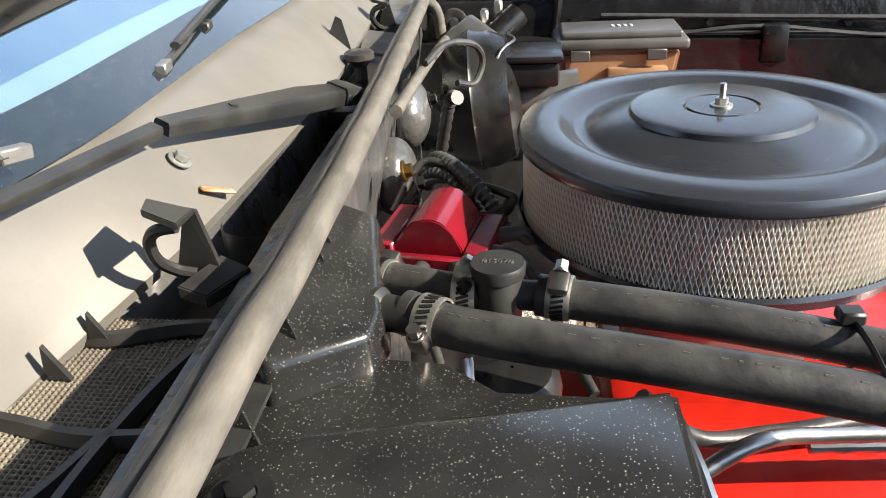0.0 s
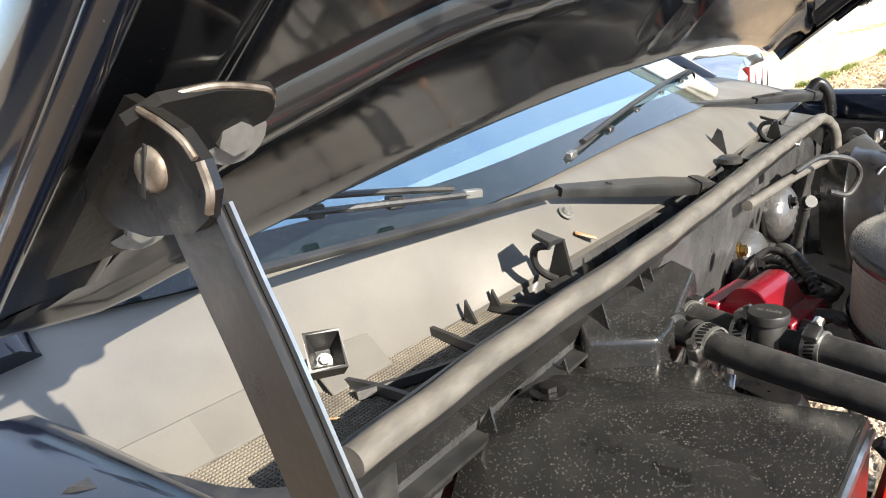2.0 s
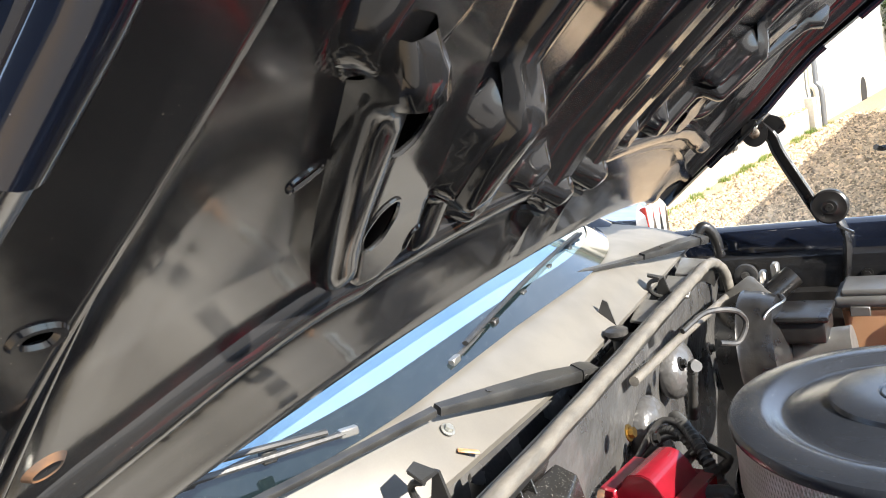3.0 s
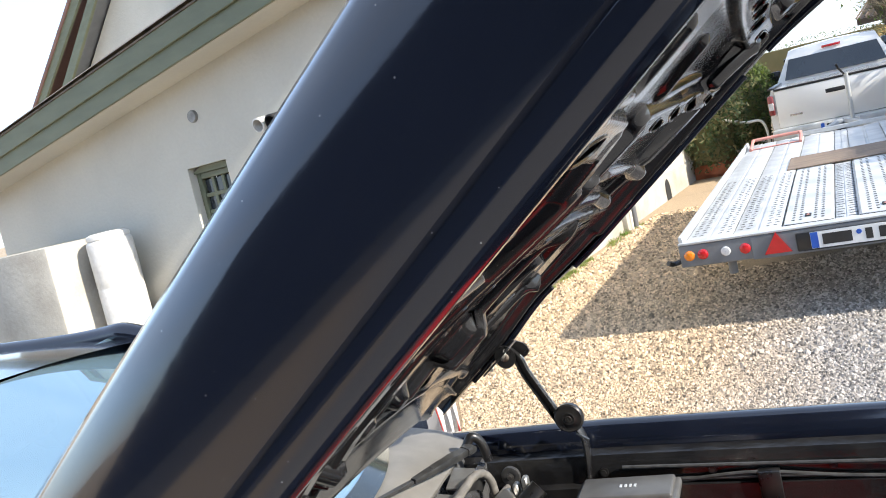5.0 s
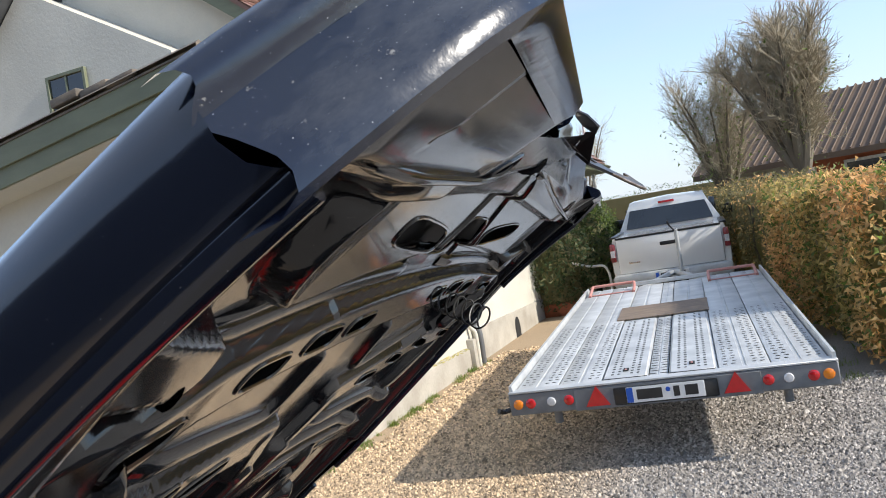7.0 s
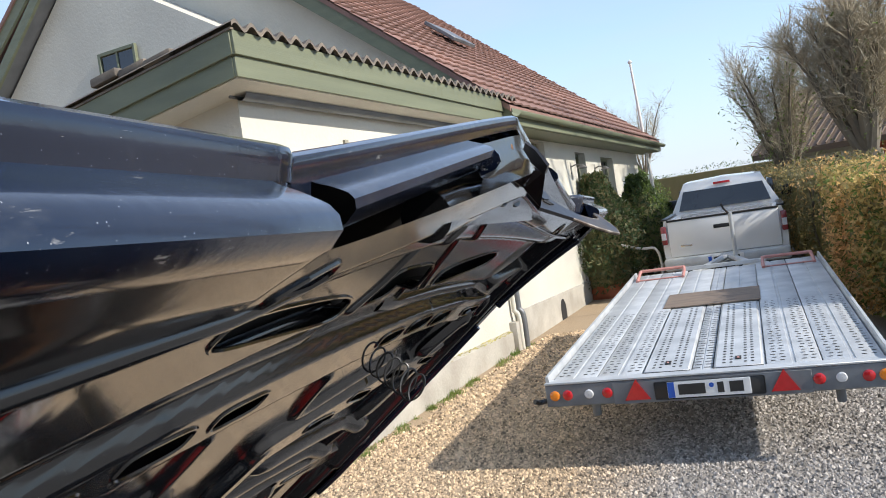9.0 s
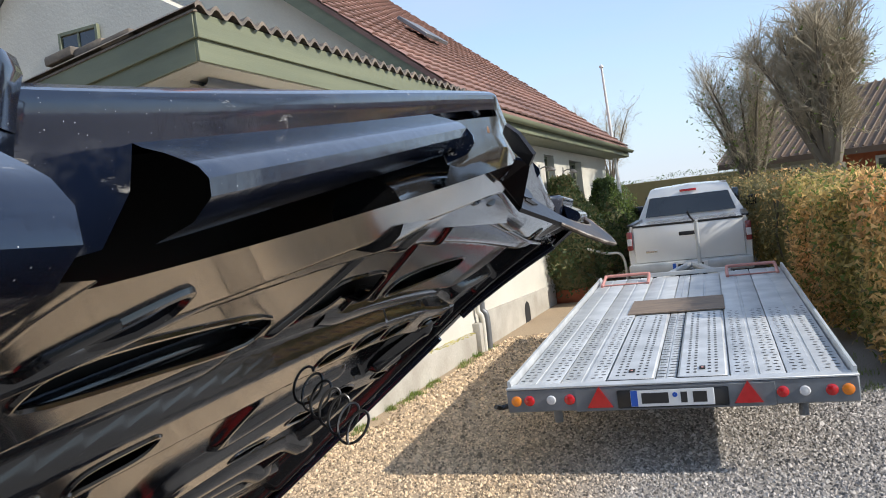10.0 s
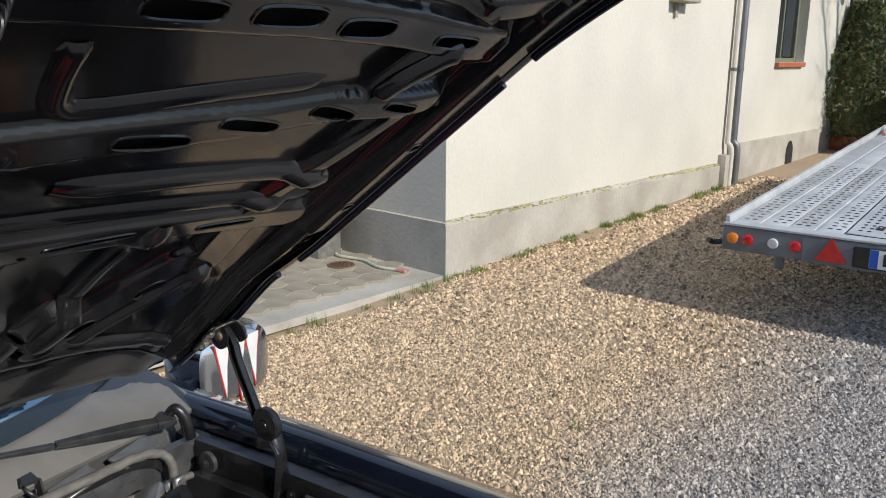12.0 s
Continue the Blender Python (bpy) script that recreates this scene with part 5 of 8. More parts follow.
def worm_clamp(m, r, name="hose_clamp"):
    root = thing(name, m, "steel worm-drive clamp tightened round a hose", "hose clamp", "hose clamps")
    b = lathe(bmesh.new(), [(r, -0.007), (r + 0.0014, -0.0072), (r + 0.0016, -0.006), (r + 0.0010, 0), (r + 0.0016, 0.006), (r + 0.0014, 0.0072), (r, 0.007)], 40)
    band = part("band", b, ZINC, root, "slotted steel band")
    for i in range(26):
        a = 2 * math.pi * i / 26
        part("slot", boxed((-0.0005, -0.0009, -0.004), (0.0006, 0.0009, 0.004), 0, 1, Matrix.Rotation(a, 4, "Z") @ Matrix.Translation((r + 0.0013, 0, 0)) @ pose(0, 0, 0, 18)), SATIN_BLACK, band)
    part("screw_box", boxed((r, -0.007, -0.0062), (r + 0.008, 0.007, 0.0062), 0.002), STEEL, root)
    part("screw", bolt(bmesh.new(), Matrix.Translation((r + 0.005, -0.006, 0)) @ rot_to((0, -1, 0)), 0.0042, 0.006, 1.2), STEEL, root)


def hose_thing(pts, r, label, n=10):
    root = thing("heater_hose", CAR, label, "hose", "heater hoses")
    line = smooth_path(pts, n)
    part("hose_body", tube(bmesh.new(), line, r, 20), RUBBER, root)
    part("hose_end", tube(bmesh.new(), [line[0] - (line[1] - line[0]).normalized() * 0.003, line[0] + (line[1] - line[0]).normalized() * 0.004], r * 1.06, 20), RUBBER, root, "cut end of the hose")
    rng = random.Random(7)
    for i in range(3, len(line) - 8, 1):
        if rng.random() < 0.45:
            d = (line[i + 1] - line[i]).normalized()
            up = Vector((0, -0.42, 1)) - d * d.dot(Vector((0, -0.42, 1)))
            c = line[i] + up.normalized() * (r - 0.0003)
            part("scuff", tube(bmesh.new(), [c, c + d * rng.uniform(0.002, 0.005)], 0.0007, 5), GREY_LID, root)
    return root


def build_hoses():
    lower = [(-0.238, -0.288, 1.035), (-0.20, -0.305, 1.034), (-0.09, -0.330, 1.030), (-0.008, -0.345, 1.024), (0.08, -0.36, 1.012), (0.25, -0.38, 0.98), (0.42, -0.36, 0.90)]
    upper = [(-0.160, -0.265, 1.034), (-0.067, -0.284, 1.030), (0.005, -0.300, 1.024), (0.08, -0.325, 1.018), (0.25, -0.345, 0.985), (0.42, -0.32, 0.90)]
    stub = [(-0.268, -0.240, 1.034), (-0.240, -0.250, 1.034), (-0.205, -0.262, 1.034)]
    hose_thing(lower, 0.0128, "long black rubber heater hose with scuff marks")
    hose_thing(upper, 0.0122, "black rubber heater hose beside the air cleaner")
    hose_thing(stub, 0.0110, "short black rubber hose from the heater box")
    worm_clamp(CAR @ rot_to(Vector(lower[1]) - Vector(lower[0]), (-0.224, -0.2945, 1.035)) @ pose(0, 0, 0, 0, 0, 200), 0.0130)
    worm_clamp(CAR @ rot_to(Vector(upper[1]) - Vector(upper[0]), (-0.150, -0.2670, 1.034)) @ pose(0, 0, 0, 0, 0, 120), 0.0124)
    worm_clamp(CAR @ rot_to((1, -0.4, 0), (-0.262, -0.243, 1.034)) @ pose(0, 0, 0, 0, 0, 20), 0.0112)
    worm_clamp(CAR @ rot_to((1, -0.1, 0), (-0.207, -0.263, 1.034)) @ pose(0, 0, 0, 0, 0, 90), 0.0112)
    # heater valve with round cap
    root = thing("heater_valve", CAR @ pose(-0.187, -0.264, 1.034), "black plastic heater valve with a round cap", "valve")
    part("body", lathe(bmesh.new(), [(0.001, -0.022), (0.0125, -0.022), (0.0145, -0.012), (0.0145, 0.012), (0.0135, 0.014), (0.0165, 0.0145), (0.0168, 0.021), (0.0160, 0.0225), (0.001, 0.0228)], 32), MATT_PLASTIC, root)
    cu = bpy.data.curves.new("cap_number", "FONT")
    cu.body, cu.size, cu.extrude, cu.align_x, cu.align_y = "#1507#", 0.0062, 0.0003, "CENTER", "CENTER"
    cu.materials.append(GREY_LID)
    tx = new("cap_number", cu)
    tx.parent, tx.matrix_basis = root, pose(0, 0, 0.0230, 0, 0, -4)
    part("outlet", tube(bmesh.new(), [(0.008, 0, 0), (0.030, -0.002, 0)], 0.0095, 14), MATT_PLASTIC, root)
    part("inlet", tube(bmesh.new(), [(-0.008, 0, 0), (-0.022, 0.001, 0)], 0.0095, 14), MATT_PLASTIC, root)
    part("lever", tubed([(-0.020, 0.004, -0.02), (-0.023, -0.006, 0.0), (-0.018, -0.010, 0.014)], 0.004, 8, flat=0.5), SATIN_BLACK, root)
    # vacuum pot under the hose
    b = lathe(bmesh.new(), [(0.001, 0.012), (0.024, 0.012), (0.030, 0.006), (0.032, 0.0), (0.032, -0.006), (0.022, -0.014), (0.001, -0.015)], 32)
    solo("vacuum_pot", b, SATIN_BLACK, CAR @ pose(-0.180, -0.285, 0.985, 8, 6, 0), "round black vacuum pot below the hoses", "vacuum pot")
    solo("valve_bracket", tubed([(-0.205, -0.30, 1.012), (-0.200, -0.312, 0.995), (-0.17, -0.318, 0.975), (-0.14, -0.30, 0.972)], 0.004, 8, flat=0.4), STEEL, CAR, "bent bright steel bracket under the valve", "bracket")
    # cable tie round both hoses
    root = thing("cable_tie", CAR, "black cable tie round two hoses", "cable tie")
    ring = []
    for a in np.linspace(0, 2 * math.pi, 30):
        c = Vector((0.006, -0.3225 + 0.0375 * math.cos(a), 1.024 + 0.0145 * math.sin(a) + 0.002 * math.cos(a)))
        ring.append(c)
    part("strap", tube(bmesh.new(), ring, 0.0026, 6, cap=False, flat=0.5), MATT_PLASTIC, root)
    part("lock", boxed((-0.002, -0.302, 1.036), (0.012, -0.290, 1.044), 0.0015, 1), MATT_PLASTIC, root)


build_hoses()


def build_heater_box():
    root = thing("heater_box", CAR, "dusty black plastic heater box with ribs", "heater box")
    # main rounded cover
    b = bmesh.new()
    rr = []
    for k in range(13):
        t = k / 12
        x = -0.314 + 0.214 * t
        back = -0.420 + 0.068 * t
        z0 = 1.053 - 0.018 * t - 0.014 * (1 - min(1, t * 6)) ** 2
        rr.append([(x, back + 0.012 * t, 0.90), (x, back, 1.012), (x, back - 0.004, z0 - 0.003), (x, back - 0.010, z0), (x, -0.455, z0 + 0.001), (x, -0.492, z0 - 0.003), (x, -0.522, z0 - 0.016), (x, -0.540, z0 - 0.042), (x, -0.545, z0 - 0.075), (x, -0.550, 0.90)])
    ring_mesh(b, rr, close=False)
    part("cover", b, PLASTIC, root, "smooth black cover with dust specks")
    b = bmesh.new()
    prism(b, [(-0.100, -0.342, 0.90), (-0.100, -0.350, 1.020), (-0.101, -0.362, 1.034), (-0.101, -0.455, 1.035), (-0.101, -0.492, 1.031), (-0.101, -0.522, 1.018), (-0.101, -0.540, 0.991), (-0.101, -0.55, 0.90)], (0.004, 0, 0))
    part("end_face", b, PLASTIC, root)
    part("end_trim", tubed([(-0.096, -0.352, 1.018), (-0.094, -0.42, 1.030), (-0.094, -0.49, 1.026), (-0.094, -0.53, 0.99)], 0.0035, 8), STEEL, root, "bright metal edge")
    # ledge towards the engine
    b = bmesh.new()
    prism(b, [(-0.322, -0.420, 1.026), (-0.318, -0.345, 1.024), (-0.255, -0.315, 1.022), (-0.215, -0.320, 1.022), (-0.185, -0.345, 1.022), (-0.095, -0.352, 1.024), (-0.10, -0.40, 1.026)], (0, 0, -0.006))
    part("ledge", b, PLASTIC, root, "dusty flat ledge", smooth=False)
    # raised block
    b = bmesh.new()
    lo = [(-0.302, -0.366, 1.014), (-0.250, -0.327, 1.014), (-0.248, -0.300, 1.014), (-0.266, -0.192, 1.014), (-0.300, -0.180, 1.014), (-0.320, -0.345, 1.014)]
    hi = [(-0.302, -0.361, 1.048), (-0.254, -0.325, 1.045), (-0.253, -0.302, 1.048), (-0.271, -0.196, 1.058), (-0.298, -0.188, 1.064), (-0.318, -0.343, 1.062)]
    ring_mesh(b, [lo, hi], True, True)
    bmesh.ops.bevel(b, geom=[e for e in b.edges], offset=0.005, segments=3, affect="EDGES", profile=0.5)
    part("raised_block", b, PLASTIC, root, "raised block with rounded corners")
    # back flange with fins
    b = bmesh.new()
    rr = [[(-0.318, y, 1.012), (-0.316, y, 1.040), (-0.306, y, 1.066), (-0.290, y, 1.092)] for y in np.linspace(-0.62, -0.18, 12)]
    ring_mesh(b, rr, close=False)
    part("flange", b, PLASTIC, root)
    for y, z in ((-0.500, 1.030), (-0.396, 1.020), (-0.335, 1.056), (-0.262, 1.060), (-0.240, 1.060)):
        b = prism(bmesh.new(), [(-0.318, y, z), (-0.290, y - 0.006, z - 0.004), (-0.304, y + 0.003, z + 0.026)], (0, 0.0020, 0))
        part("fin", b, PLASTIC, root, smooth=False)
    part("neck", lathe(bmesh.new(), [(0.001, 0.0), (0.014, 0.0), (0.0145, 0.006), (0.011, 0.010), (0.011, 0.03)], 24, rot_to((1, -0.35, 0), (-0.262, -0.283, 1.035))), MATT_PLASTIC, root)
    b = bolt(bmesh.new(), pose(-0.284, -0.452, 1.0510), 0.0065, 0.004, 2.1)
    part("screw", b, SATIN_BLACK, root, "recessed screw with a wide washer")
    part("lower_lip", tubed([(-0.325, -0.556, 0.985), (-0.2, -0.560, 0.975), (-0.09, -0.560, 0.965)], 0.006, 8), PLASTIC, root)


build_heater_box()


def build_distributor():
    root = thing("distributor", CAR, "dark red distributor cap with black plug leads", "distributor")
    b = bmesh.new()
    lo = [(-0.288, -0.105, 0.935), (-0.212, -0.118, 0.935), (-0.200, -0.030, 0.935), (-0.275, -0.012, 0.935)]
    hi = [(-0.280, -0.100, 0.978), (-0.216, -0.110, 0.978), (-0.206, -0.036, 0.978), (-0.270, -0.020, 0.978)]
    ring_mesh(b, [lo, hi], True, True)
    bmesh.ops.bevel(b, geom=b.edges[:], offset=0.005, segments=2, affect="EDGES")
    cap = part("cap", b, DIST_RED, root, "glossy dark red cap")
    b = bmesh.new()
    prof = [(-0.033, 0.974), (-0.032, 0.984), (-0.025, 0.986), (-0.021, 0.998), (-0.013, 1.005), (0.002, 1.008), (0.012, 1.005), (0.020, 0.996), (0.028, 0.984), (0.031, 0.974)]
    ax, ay = Vector((0.97, -0.17, 0)), Vector((0.17, 0.97, 0))
    rr = [[Vector((-0.244, -0.066, 0)) + ax * u + ay * v + Vector((0, 0, z)) for u, z in prof] for v in (-0.036, 0.036)]
    ring_mesh(b, rr, True, True)
    bmesh.ops.bevel(b, geom=b.edges[:], offset=0.0012, segments=2, affect="EDGES")
    part("coil_cover", b, DIST_RED, cap)
    for u, h in ((-0.041, 0.986), (0.040, 0.982)):
        c = Vector((-0.244, -0.066, 0)) + ax * u
        part("cap_wing", boxed((-0.010, -0.040, 0.958), (0.010, 0.040, h), 0.002, 1, Matrix.Translation(c) @ pose(0, 0, 0, 0, 0, -10)), DIST_RED, cap)
    for v in (-0.046, 0.044):
        c = Vector((-0.244, -0.066, 0.972)) + ay * v
        part("clip", boxed((-0.034, -0.004, -0.003), (0.034, 0.004, 0.008), 0.002, 1, Matrix.Translation(c) @ pose(0, 0, 0, 0, 0, -10)), DIST_RED, cap)
    part("shaft", tube(bmesh.new(), [(-0.244, -0.066, 0.80), (-0.244, -0.066, 0.94)], 0.035, 20), SILVER_ALU, root)
    ends = [(-0.29, -0.085), (-0.285, -0.11), (-0.255, -0.122), (-0.225, -0.120), (-0.200, -0.09), (-0.198, -0.06), (-0.205, -0.025), (-0.235, -0.010)]
    far = [[(-0.30, -0.12, 0.965), (-0.285, -0.20, 0.93)], [(-0.285, -0.16, 0.962), (-0.27, -0.22, 0.92)], [(-0.25, -0.16, 0.958), (-0.22, -0.24, 0.92)], [(-0.215, -0.155, 0.962), (-0.16, -0.22, 0.92)],
           [(-0.165, -0.10, 0.955), (-0.12, -0.20, 0.91)], [(-0.168, -0.055, 0.965), (-0.15, 0.03, 0.93)], [(-0.185, 0.0, 0.985), (-0.26, 0.04, 0.985), (-0.30, 0.03, 0.95)], [(-0.215, 0.02, 0.99), (-0.27, 0.05, 1.0), (-0.30, 0.02, 0.96)]]
    for (x, y), f in zip(ends, far):
        c = Vector((-0.244, -0.066, 0.968))
        p0 = Vector((x, y, 0.972))
        d = (p0 - c).normalized()
        boot = part("boot", tube(bmesh.new(), smooth_path([p0 - d * 0.004, p0 + d * 0.022, Vector(f[0]) * 0.4 + (p0 + d * 0.03) * 0.6], 5), lambda t: 0.0075 - 0.002 * t, 12), RUBBER, root, "black rubber boot")
        part("lead", tubed([p0 + d * 0.02, *f], 0.0042, 10), RUBBER, boot, "black plug lead")
    part("dust_band", lathe(bmesh.new(), [(0.012, 0), (0.013, 0.004), (0.012, 0.008)], 20, rot_to((1, 0.2, 0), (-0.30, -0.10, 0.972))), RUST, root)


build_distributor()


def build_engine():
    root = thing("engine", CAR, "red-painted V8 engine block with ribbed valve covers", "engine")
    for sign in (-1, 1):
        b = bmesh.new()
        rr = []
        for x, k in ((-0.10, 0.9), (-0.095, 1.0), (0.40, 1.0), (0.405, 0.9)):
            rr.append([(x, sign * y, z) for y, z in ((0.165, 0.80), (0.165, 0.865), (0.175, 0.884), (0.205, 0.888), (0.262, 0.862), (0.285, 0.845), (0.290, 0.80))])
        ring_mesh(b, rr, False)
        vc = part("valve_cover", b, ENGINE_RED, root, "glossy red valve cover")
        for i in range(9):
            x = 0.02 + 0.022 * i
            part("raised_script", boxed((x, sign * 0.215 - 0.008, 0.8835), (x + 0.008 + 0.004 * (i % 3), sign * 0.215 + 0.010 + 0.004 * (i % 2), 0.8865), 0.001, 1, Matrix()), ENGINE_RED, vc)
        part("exhaust", tubed([(-0.08, sign * 0.34, 0.76), (0.15, sign * 0.36, 0.77), (0.38, sign * 0.34, 0.74)], 0.03, 14), RUST, root)
        part("cylinder_head", boxed((-0.10, sign * 0.15 if sign > 0 else -0.32, 0.66), (0.41, 0.32 if sign > 0 else -0.15, 0.80), 0.01), ENGINE_RED, root)
    part("intake", boxed((-0.10, -0.15, 0.74), (0.40, 0.15, 0.84), 0.02), ENGINE_RED, root)
    part("block", boxed((-0.15, -0.22, 0.42), (0.42, 0.22, 0.68), 0.02), ENGINE_RED, root)
    part("carburettor", boxed((-0.08, -0.07, 0.84), (0.08, 0.07, 0.89), 0.01), SILVER_ALU, root)
    for sign in (-1,):
        part("fuel_line", tubed([(-0.075, -0.31, 0.93), (-0.03, -0.29, 0.945), (0.02, -0.27, 0.935), (0.12, -0.26, 0.93), (0.30, -0.25, 0.925)], 0.0055, 10), STEEL, root, "bright steel fuel line")
        part("fuel_hose", tubed([(-0.10, -0.28, 0.97), (-0.06, -0.27, 0.93), (0.0, -0.25, 0.92), (0.10, -0.225, 0.915), (0.30, -0.22, 0.91)], 0.006, 10), RUBBER, root)
        part("braided_line", tubed([(0.02, -0.245, 0.902), (0.12, -0.24, 0.902), (0.32, -0.235, 0.90)], 0.004, 8, ridges=0.2), STEEL, root)
    # conduits looping behind the distributor
    for pts, r in (([(-0.275, 0.10, 0.955), (-0.262, 0.07, 0.995), (-0.235, 0.03, 1.00), (-0.205, -0.01, 0.985), (-0.185, -0.02, 0.95)], 0.008), ([(-0.285, 0.06, 0.95), (-0.272, 0.05, 0.985), (-0.245, 0.03, 0.992), (-0.215, 0.02, 0.96)], 0.006), ([(-0.268, 0.16, 0.955), (-0.250, 0.13, 1.035), (-0.240, 0.115, 1.045)], 0.0075)):
        part("conduit", tube(bmesh.new(), smooth_path(pts, 14), r, 10, ridges=0.22), CONDUIT, root, "black corrugated conduit")


build_engine()


def build_bay_left():
    # fluid reservoir
    root = thing("fluid_reservoir", CAR @ pose(-0.031, 0.545, 0.90), "amber translucent reservoir with a dark snap lid", "reservoir")
    b = bmesh.new()
    lo = [(-0.080, -0.040, 0), (0.072, -0.040, 0), (0.076, 0.040, 0), (-0.080, 0.040, 0)]
    hi = [(-0.088, -0.045, 0.095), (0.086, -0.045, 0.095), (0.088, 0.045, 0.095), (-0.088, 0.045, 0.095)]
    ring_mesh(b, [lo, hi], True, True)
    bmesh.ops.bevel(b, geom=b.edges[:], offset=0.006, segments=3, affect="EDGES")
    box(b, (-0.02, -0.052, 0.015), (0.068, -0.038, 0.072), 0.005)
    part("tank", b, RESERVOIR, root, "amber plastic tank")
    b = boxed((-0.097, -0.052, 0.095), (0.097, 0.052, 0.112), 0.006, 3)
    box(b, (-0.088, -0.043, 0.110), (0.088, 0.043, 0.122), 0.005, 3)
    lid = part("lid", b, GREY_LID, root, "dark grey lid")
    for x in (-0.06, 0.05):
        part("snap", boxed((x - 0.014, -0.056, 0.083), (x + 0.014, -0.050, 0.098), 0.001, 1), GREY_LID, lid)
    for i in range(4):
        part("embossed_bar", boxed((-0.012 + 0.009 * i, -0.006, 0.122), (-0.007 + 0.009 * i, 0.006, 0.1232), 0.0005, 1), GALV, lid)
    # brake servo and master cylinder
    root = thing("brake_servo", CAR @ pose(-0.235, 0.42, 0.95), "black brake servo with a metal master cylinder", "brake servo")
    part("drum", lathe(bmesh.new(), [(0.001, 0.06), (0.05, 0.058), (0.085, 0.045), (0.095, 0.02), (0.097, 0.0), (0.10, -0.004), (0.097, -0.01), (0.085, -0.04), (0.001, -0.05)], 36, rot_to((1, 0, 0.1))), SATIN_BLACK, root)
    part("cylinder", tube(bmesh.new(), [(0.05, 0, 0.0), (0.14, 0, 0.012)], 0.03, 18), SILVER_ALU, root)
    b = boxed((0.0, -0.045, 0.028), (0.11, 0.035, 0.062), 0.006)
    box(b, (0.005, -0.05, 0.062), (0.115, 0.04, 0.072), 0.004)
    part("chamber", b, SATIN_BLACK, root)
    part("bail_wire", tubed([(0.02, -0.05, 0.03), (0.03, -0.052, 0.078), (0.05, 0.0, 0.085), (0.03, 0.042, 0.078), (0.02, 0.04, 0.03)], 0.002, 6), STEEL, root)
    # wiper motor, angled arm and bits
    root = thing("wiper_motor", CAR @ pose(-0.255, 0.46, 1.0), "dirty cast wiper motor on the firewall", "wiper motor")
    part("housing", boxed((-0.02, -0.03, -0.02), (0.05, 0.04, 0.03), 0.008), SILVER_ALU, root, "dusty cast housing", m=pose(0, 0, 0, 20, -30, 30))
    part("can", tube(bmesh.new(), [(0.03, 0.0, 0.02), (0.075, 0.03, 0.055)], 0.018, 16), SATIN_BLACK, root)
    for i in range(3):
        part("lug", boxed((0.02 * i, 0.03, 0.02 + 0.012 * i), (0.02 * i + 0.012, 0.05, 0.05 + 0.012 * i), 0.003, 1), SILVER_ALU, root)
    solo("fender_brace", tubed([(-0.291, 0.03, 1.058), (-0.289, 0.22, 1.046), (-0.285, 0.42, 1.031), (-0.280, 0.585, 1.016)], 0.0065, 10), SEAL, CAR, "dusty steel brace along the firewall", "brace")
    solo("ground_cable", tubed([(-0.285, 0.22, 1.055), (-0.265, 0.27, 1.065), (-0.235, 0.31, 1.055), (-0.225, 0.33, 1.030), (-0.235, 0.315, 1.005), (-0.255, 0.29, 1.012)], 0.0042, 8), RUBBER, CAR, "black cable looping off the firewall", "cable")
    for k, pts in enumerate(([(-0.05, 0.634, 1.02), (0.15, 0.634, 1.012), (0.45, 0.632, 1.0), (0.8, 0.63, 0.985)], [(0.05, 0.633, 0.985), (0.2, 0.628, 0.996), (0.4, 0.63, 0.975), (0.8, 0.628, 0.96)], [(-0.12, 0.634, 0.985), (0.05, 0.632, 0.99), (0.3, 0.628, 0.985)])):
        solo("wiring_loom", tubed(pts, 0.004, 8), CONDUIT, CAR, "black wiring loom along the fender apron", "cable", "wiring looms")
    b = boxed((-0.02, -0.012, -0.03), (0.02, 0.012, 0.03), 0.004)
    solo("relay", b, SATIN_BLACK, CAR @ pose(0.22, 0.628, 0.97), "small black relay on the fender apron", "relay")


build_bay_left()


def build_bay_right():
    root = thing("washer_bottle", CAR @ pose(-0.505, -0.700, 0.97), "white plastic washer bottle with a tan cap", "washer bottle")
    part("bottle", boxed((-0.055, -0.045, -0.20), (0.055, 0.045, 0.09), 0.012, 3), WHITE_PLASTIC, root, "white plastic bottle")
    part("cap", lathe(bmesh.new(), [(0.001, 0.014), (0.014, 0.014), (0.018, 0.010), (0.019, 0.0), (0.019, -0.01)], 24, pose(0.005, 0, 0.10)), RESERVOIR, root, "tan cap")
    b = bmesh.new()
    p = smooth_path([(-0.425, -0.715, 1.085), (-0.395, -0.70, 1.083), (-0.355, -0.685, 1.078), (-0.32, -0.66, 1.078), (-0.30, -0.62, 1.080)], 6)
    rr = []
    for q in p:
        rr.append([q + Vector(o) for o in ((0, -0.02, -0.05), (0.0, -0.018, 0.0), (0.01, -0.01, 0.010), (0.012, 0.01, 0.010), (0.004, 0.018, 0.002), (0.0, 0.02, -0.05))])
    ring_mesh(b, rr, True, True)
    solo("plenum_seal", b, RUBBER, CAR, "black rubber seal at the corner of the cowl", "rubber seal")


build_bay_right()


